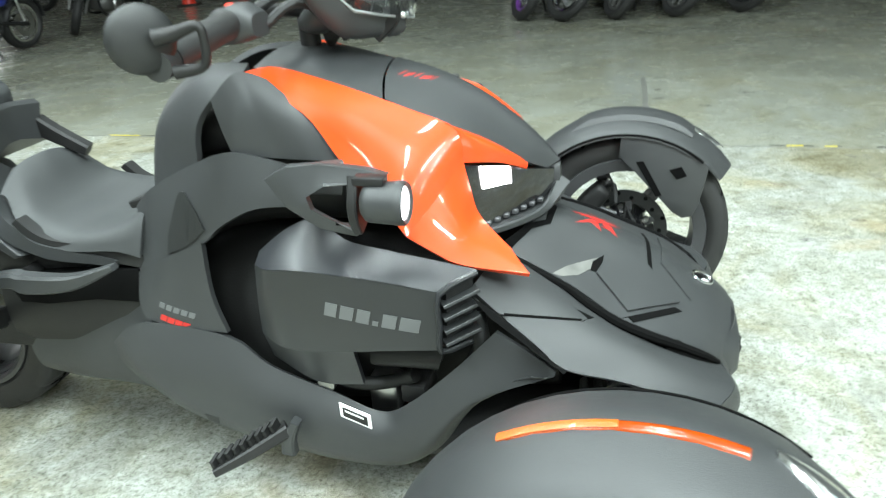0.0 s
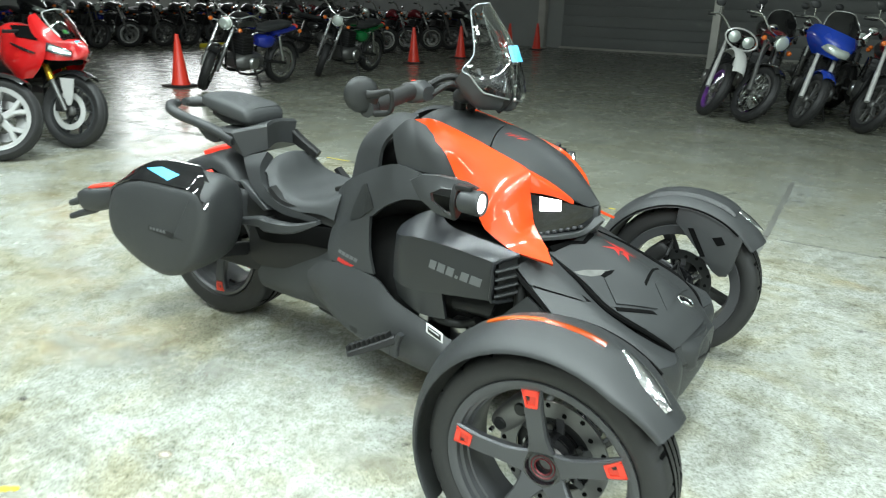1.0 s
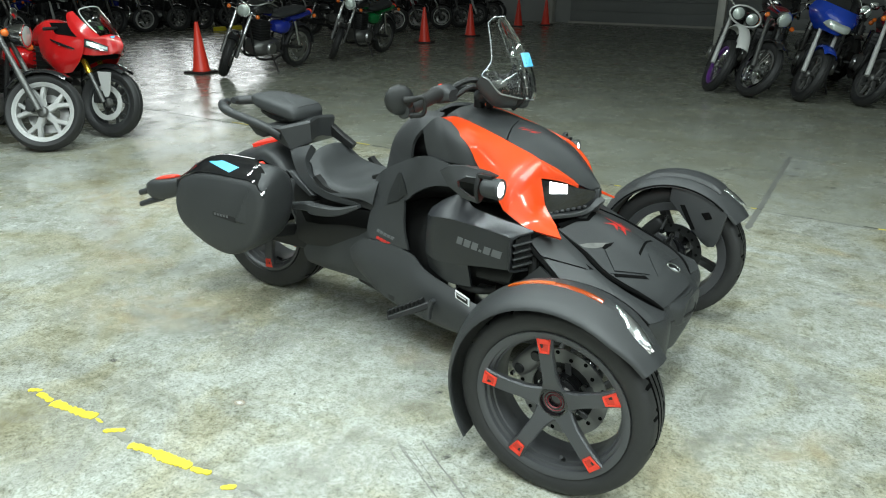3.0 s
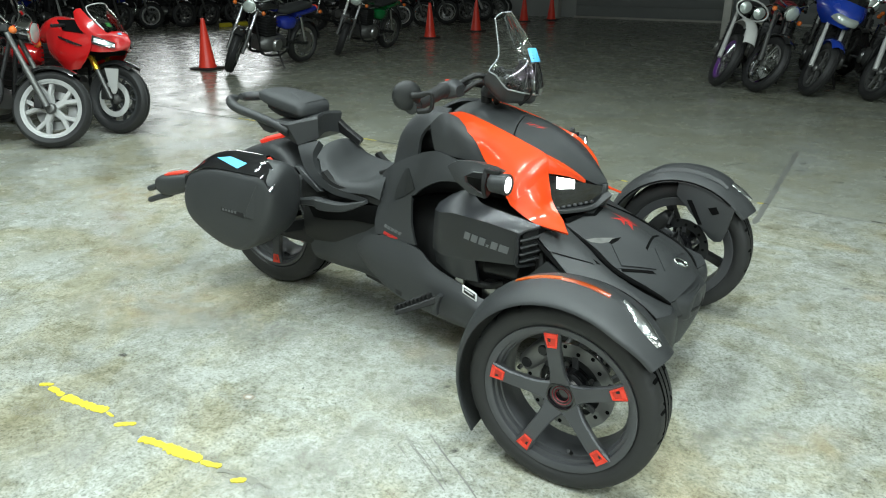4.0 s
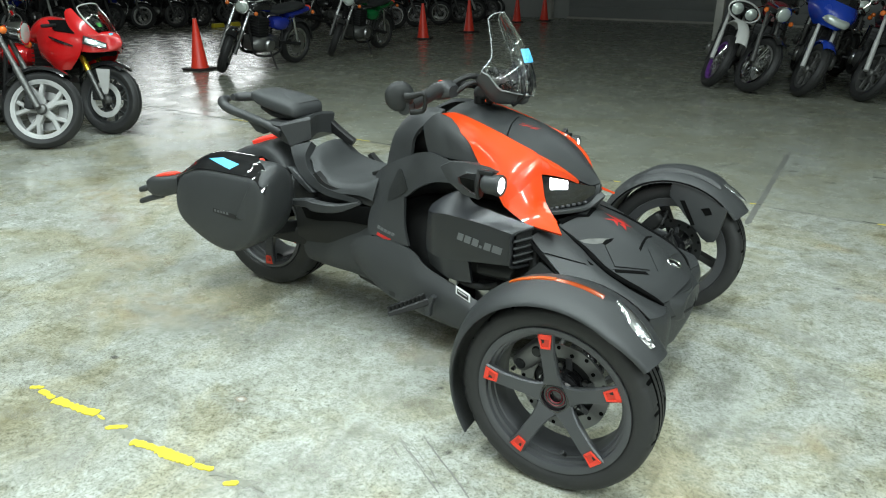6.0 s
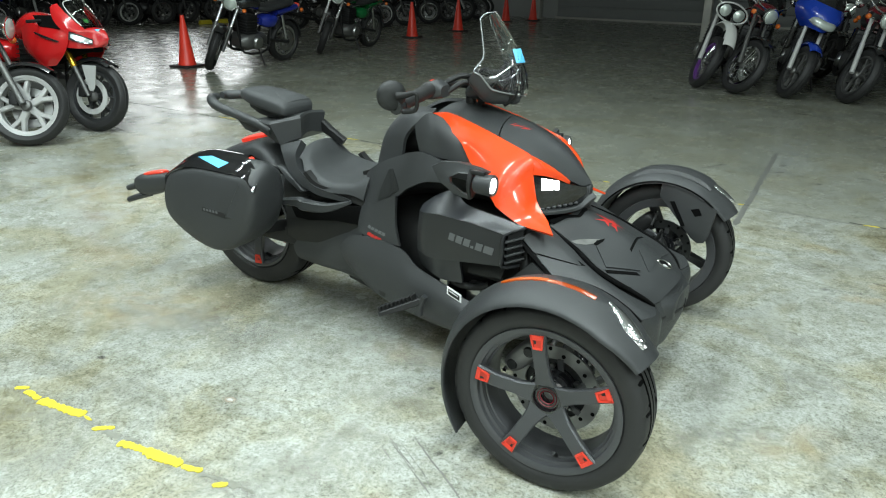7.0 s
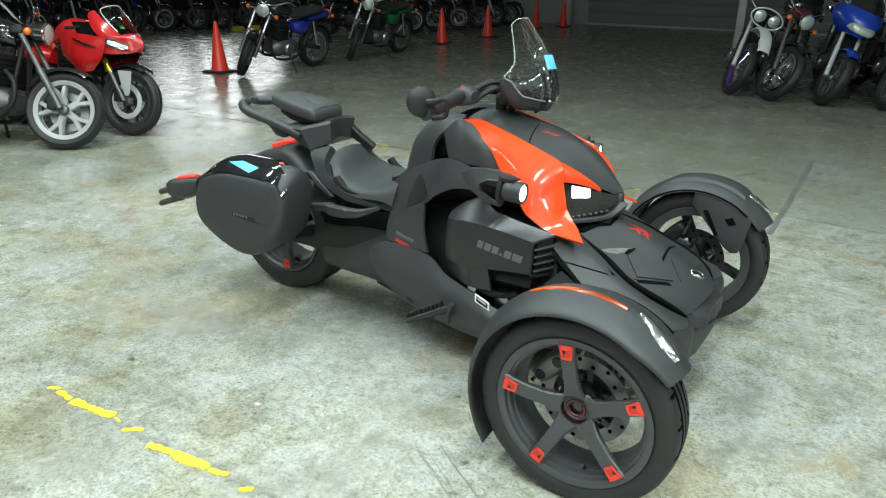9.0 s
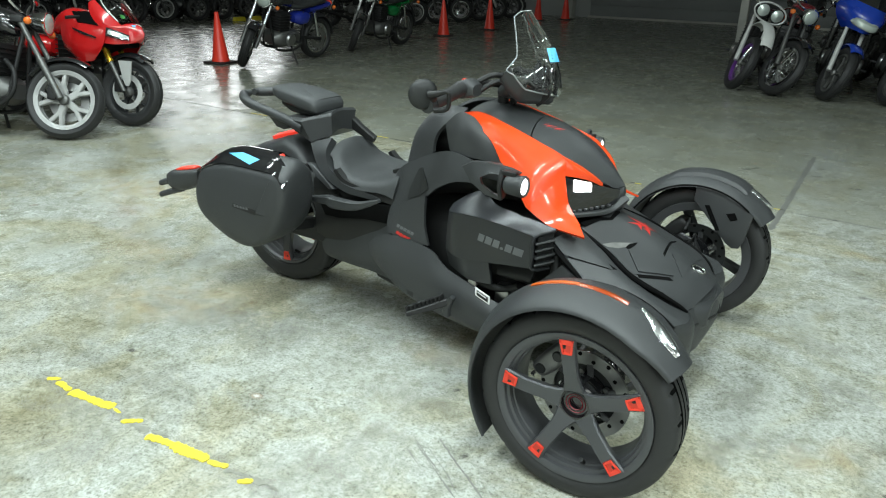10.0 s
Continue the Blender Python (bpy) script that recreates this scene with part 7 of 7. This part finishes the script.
            part("lamp_surround", sheet([[(0.085, s * 0.085, 0.772), (0.03, s * 0.155, 0.800), (-0.05, s * 0.20, 0.825)], [(0.09, s * 0.092, 0.730), (0.026, s * 0.168, 0.738), (-0.05, s * 0.21, 0.758)]], 0.015, (1, s, 0)), PAINTS["black"], ob)
            # fairing side that rises beside the screen, with a black sheet painted as the shaded opening behind it
            part("upper_fairing", sheet([[(0.03, s * 0.10, 0.845), (-0.07, s * 0.145, 0.93), (-0.16, s * 0.15, 1.0), (-0.22, s * 0.145, 1.045)],
                                         [(-0.01, s * 0.17, 0.83), (-0.10, s * 0.195, 0.90), (-0.19, s * 0.19, 0.975), (-0.245, s * 0.17, 1.03)],
                                         [(-0.06, s * 0.195, 0.80), (-0.15, s * 0.215, 0.86), (-0.22, s * 0.205, 0.935), (-0.26, s * 0.18, 1.01)]], 0.008, (0, s, 0.4)), paint, ob, "glossy red upper fairing")
            part("opening_shade", sheet([[(-0.20, s * 0.198, 0.945), (-0.43, s * 0.205, 0.94)], [(-0.13, s * 0.218, 0.835), (-0.34, s * 0.232, 0.855)]], 0.02, (0, s, 0)), GAP, ob)
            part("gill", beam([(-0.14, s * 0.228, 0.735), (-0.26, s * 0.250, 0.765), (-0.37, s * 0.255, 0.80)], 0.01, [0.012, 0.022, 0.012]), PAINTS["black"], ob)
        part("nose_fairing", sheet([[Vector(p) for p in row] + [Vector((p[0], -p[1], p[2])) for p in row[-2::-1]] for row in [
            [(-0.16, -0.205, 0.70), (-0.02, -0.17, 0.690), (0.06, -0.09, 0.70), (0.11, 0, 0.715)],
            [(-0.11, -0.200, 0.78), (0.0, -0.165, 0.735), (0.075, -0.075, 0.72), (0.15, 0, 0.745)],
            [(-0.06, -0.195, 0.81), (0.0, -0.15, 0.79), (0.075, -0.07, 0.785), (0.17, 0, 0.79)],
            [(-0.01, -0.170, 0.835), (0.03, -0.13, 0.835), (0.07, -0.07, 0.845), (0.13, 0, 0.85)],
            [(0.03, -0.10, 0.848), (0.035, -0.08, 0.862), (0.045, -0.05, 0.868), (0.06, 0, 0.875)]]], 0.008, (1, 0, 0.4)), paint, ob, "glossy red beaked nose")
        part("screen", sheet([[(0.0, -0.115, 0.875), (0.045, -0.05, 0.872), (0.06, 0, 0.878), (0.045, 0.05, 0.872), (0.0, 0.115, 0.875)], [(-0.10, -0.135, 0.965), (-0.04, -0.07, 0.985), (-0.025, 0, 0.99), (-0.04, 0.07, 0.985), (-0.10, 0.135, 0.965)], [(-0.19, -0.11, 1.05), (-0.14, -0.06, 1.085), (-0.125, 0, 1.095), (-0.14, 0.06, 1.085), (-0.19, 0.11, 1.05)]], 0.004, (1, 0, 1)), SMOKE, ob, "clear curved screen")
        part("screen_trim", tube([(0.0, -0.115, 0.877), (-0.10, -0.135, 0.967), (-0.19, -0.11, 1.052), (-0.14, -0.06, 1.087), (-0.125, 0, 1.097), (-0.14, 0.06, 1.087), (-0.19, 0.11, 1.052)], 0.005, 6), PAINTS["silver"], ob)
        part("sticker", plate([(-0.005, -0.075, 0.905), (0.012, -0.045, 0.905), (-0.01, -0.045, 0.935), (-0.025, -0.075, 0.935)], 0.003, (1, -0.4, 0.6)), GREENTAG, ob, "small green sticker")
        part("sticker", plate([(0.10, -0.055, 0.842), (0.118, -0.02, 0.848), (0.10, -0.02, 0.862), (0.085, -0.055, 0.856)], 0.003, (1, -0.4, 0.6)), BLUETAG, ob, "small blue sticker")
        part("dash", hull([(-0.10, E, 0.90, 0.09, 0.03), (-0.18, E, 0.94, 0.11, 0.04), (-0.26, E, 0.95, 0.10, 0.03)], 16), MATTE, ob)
        # Near-black hull darkens the fairing's inside in place of shade.
        part("fairing_inner_shade", hull([(0.05, E, 0.70, 0.06, 0.03), (-0.08, E, 0.73, 0.13, 0.07), (-0.25, E, 0.74, 0.16, 0.12), (-0.45, E, 0.7, 0.17, 0.16)], 18), GAP, ob)
        part("fender_flap", sheet([[(-0.02, -0.118, 0.56), (0.13, -0.118, 0.56)], [(0.03, -0.118, 0.40), (0.11, -0.118, 0.40)], [(0.06, -0.118, 0.35), (0.085, -0.118, 0.35)]], 0.008, (0, -1, 0)), PAINTS["silver"], ob, "pale cover beside the fork")
    return ob


G = "motorcycles parked along the hall"
motorcycle("black motorcycle with a silver five-spoke cast front wheel", pose(-5.15, 0.68, 0, 0, 0, 24), "black", "star", PAINTS["satin_silver"], PAINTS["alloy"], "round", steer=16, lean=15, group=G)
motorcycle("glossy red faired sport motorcycle with gold forks", pose(-5.20, 1.32, 0, 0, 0, 12), "red", "thin", MATTE, PAINTS["gold"], "none", "sport", 8, 8, G, r=0.295)
motorcycle("blue motorcycle with chrome forks and fenders", pose(-7.40, 4.50, 0, 0, 0, -88), "blue", "wire", CHROME, CHROME, "round", steer=40, lean=9, group=G)
motorcycle("green motorcycle with chrome forks and fenders", pose(-7.56, 6.92, 0, 0, 0, -86), "green", "wire", CHROME, CHROME, "round", steer=38, lean=9, group=G)
R = "row of motorcycles near the wall"
motorcycle("off-road motorcycle with twin round headlamps and purple rims", pose(-1.48, 7.05, 0, 0, 0, -84), "black", "wire", PAINTS["purple"], PAINTS["silver"], "twin", "dirt", 24, 14, R, r=0.33)
motorcycle("black motorcycle with a wire-spoked wheel and long fork", pose(-1.0, 6.9, 0, 0, 0, -80), "maroon", "wire", CHROME, PAINTS["alloy"], "round", steer=36, lean=14, group=R, r=0.33)
motorcycle("blue half-faired motorcycle with a smoked screen", pose(-0.43, 6.92, 0, 0, 0, -86), "bright_blue", "cast", PAINTS["alloy"], PAINTS["silver"], "fairing", "faired", 24, 13, R)
motorcycle("maroon motorcycle with a round chrome headlamp", pose(0.2, 6.95, 0, 0, 0, -84), "maroon", "cast", PAINTS["alloy"], PAINTS["silver"], "round", steer=26, lean=13, group=R)
motorcycle("black motorcycle with a bright wire-spoked wheel", pose(0.88, 7.2, 0, 0, 0, -82), "maroon", "wire", CHROME, PAINTS["alloy"], "round", steer=30, lean=13, group=R)
B = "back rows of parked motorcycles"
kinds = [
    motorcycle("black motorcycle in a packed row", pose(-14.9, 3.2, 0, 0, 0, 4), "black", "cast", PAINTS["alloy"], PAINTS["alloy"], "round", steer=22, lean=10, group=B),
    motorcycle("dark red motorcycle in a packed row", pose(-15.0, 4.0, 0, 0, 0, -3), "maroon", "wire", CHROME, CHROME, "round", steer=25, lean=9, group=B),
    motorcycle("black half-faired motorcycle in a packed row", pose(-14.8, 4.75, 0, 0, 0, 2), "black", "cast", PAINTS["alloy"], PAINTS["silver"], "fairing", "faired", 18, 10, B),
    motorcycle("dark blue motorcycle in a packed row", pose(-15.1, 5.5, 0, 0, 0, 5), "blue", "wire", PAINTS["silver"], CHROME, "round", steer=28, lean=11, group=B),
]
rnd = random.Random(7)


def stand(k, x, y, heading):
    copy_thing(kinds[k % 4], pose(x, y, 0, 0, 0, heading) @ pose(0, 0, 0, -10, 0, 0))


for i in range(15):
    stand(rnd.randrange(4), -14.9 + rnd.uniform(-0.25, 0.25), 6.2 + 0.78 * i + rnd.uniform(-0.08, 0.08), rnd.uniform(-8, 8))
for i in range(14):
    stand(rnd.randrange(4), -17.4 + rnd.uniform(-0.3, 0.3), 3.4 + 1.02 * i + rnd.uniform(-0.1, 0.1), 180 + rnd.uniform(-8, 8))
for i in range(9):
    stand(rnd.randrange(4), -10.1 + rnd.uniform(-0.2, 0.2), 10.6 + 0.8 * i + rnd.uniform(-0.08, 0.08), rnd.uniform(-8, 8))
for i in range(10):
    stand(rnd.randrange(4), -1.35 + 0.50 * i + rnd.uniform(-0.06, 0.06), 9.2 + rnd.uniform(-0.2, 0.2), -86 + rnd.uniform(-6, 6))
for i in range(4):
    stand(rnd.randrange(4), -6.2 + 0.05 * i, -0.35 - 0.8 * i, 18 + rnd.uniform(-6, 6))
for i in range(3):
    ob = thing("wheel_stop", "short yellow rubber wheel stop on the concrete", "wheel stop", pose(-14.2, 10.05 + 0.52 * i, 0), "yellow wheel stops")
    part("body", block((-0.07, -0.17, 0), (0.07, 0.17, 0.1), 0.02, taper=(0.7, 0.95)), TAPE, ob)
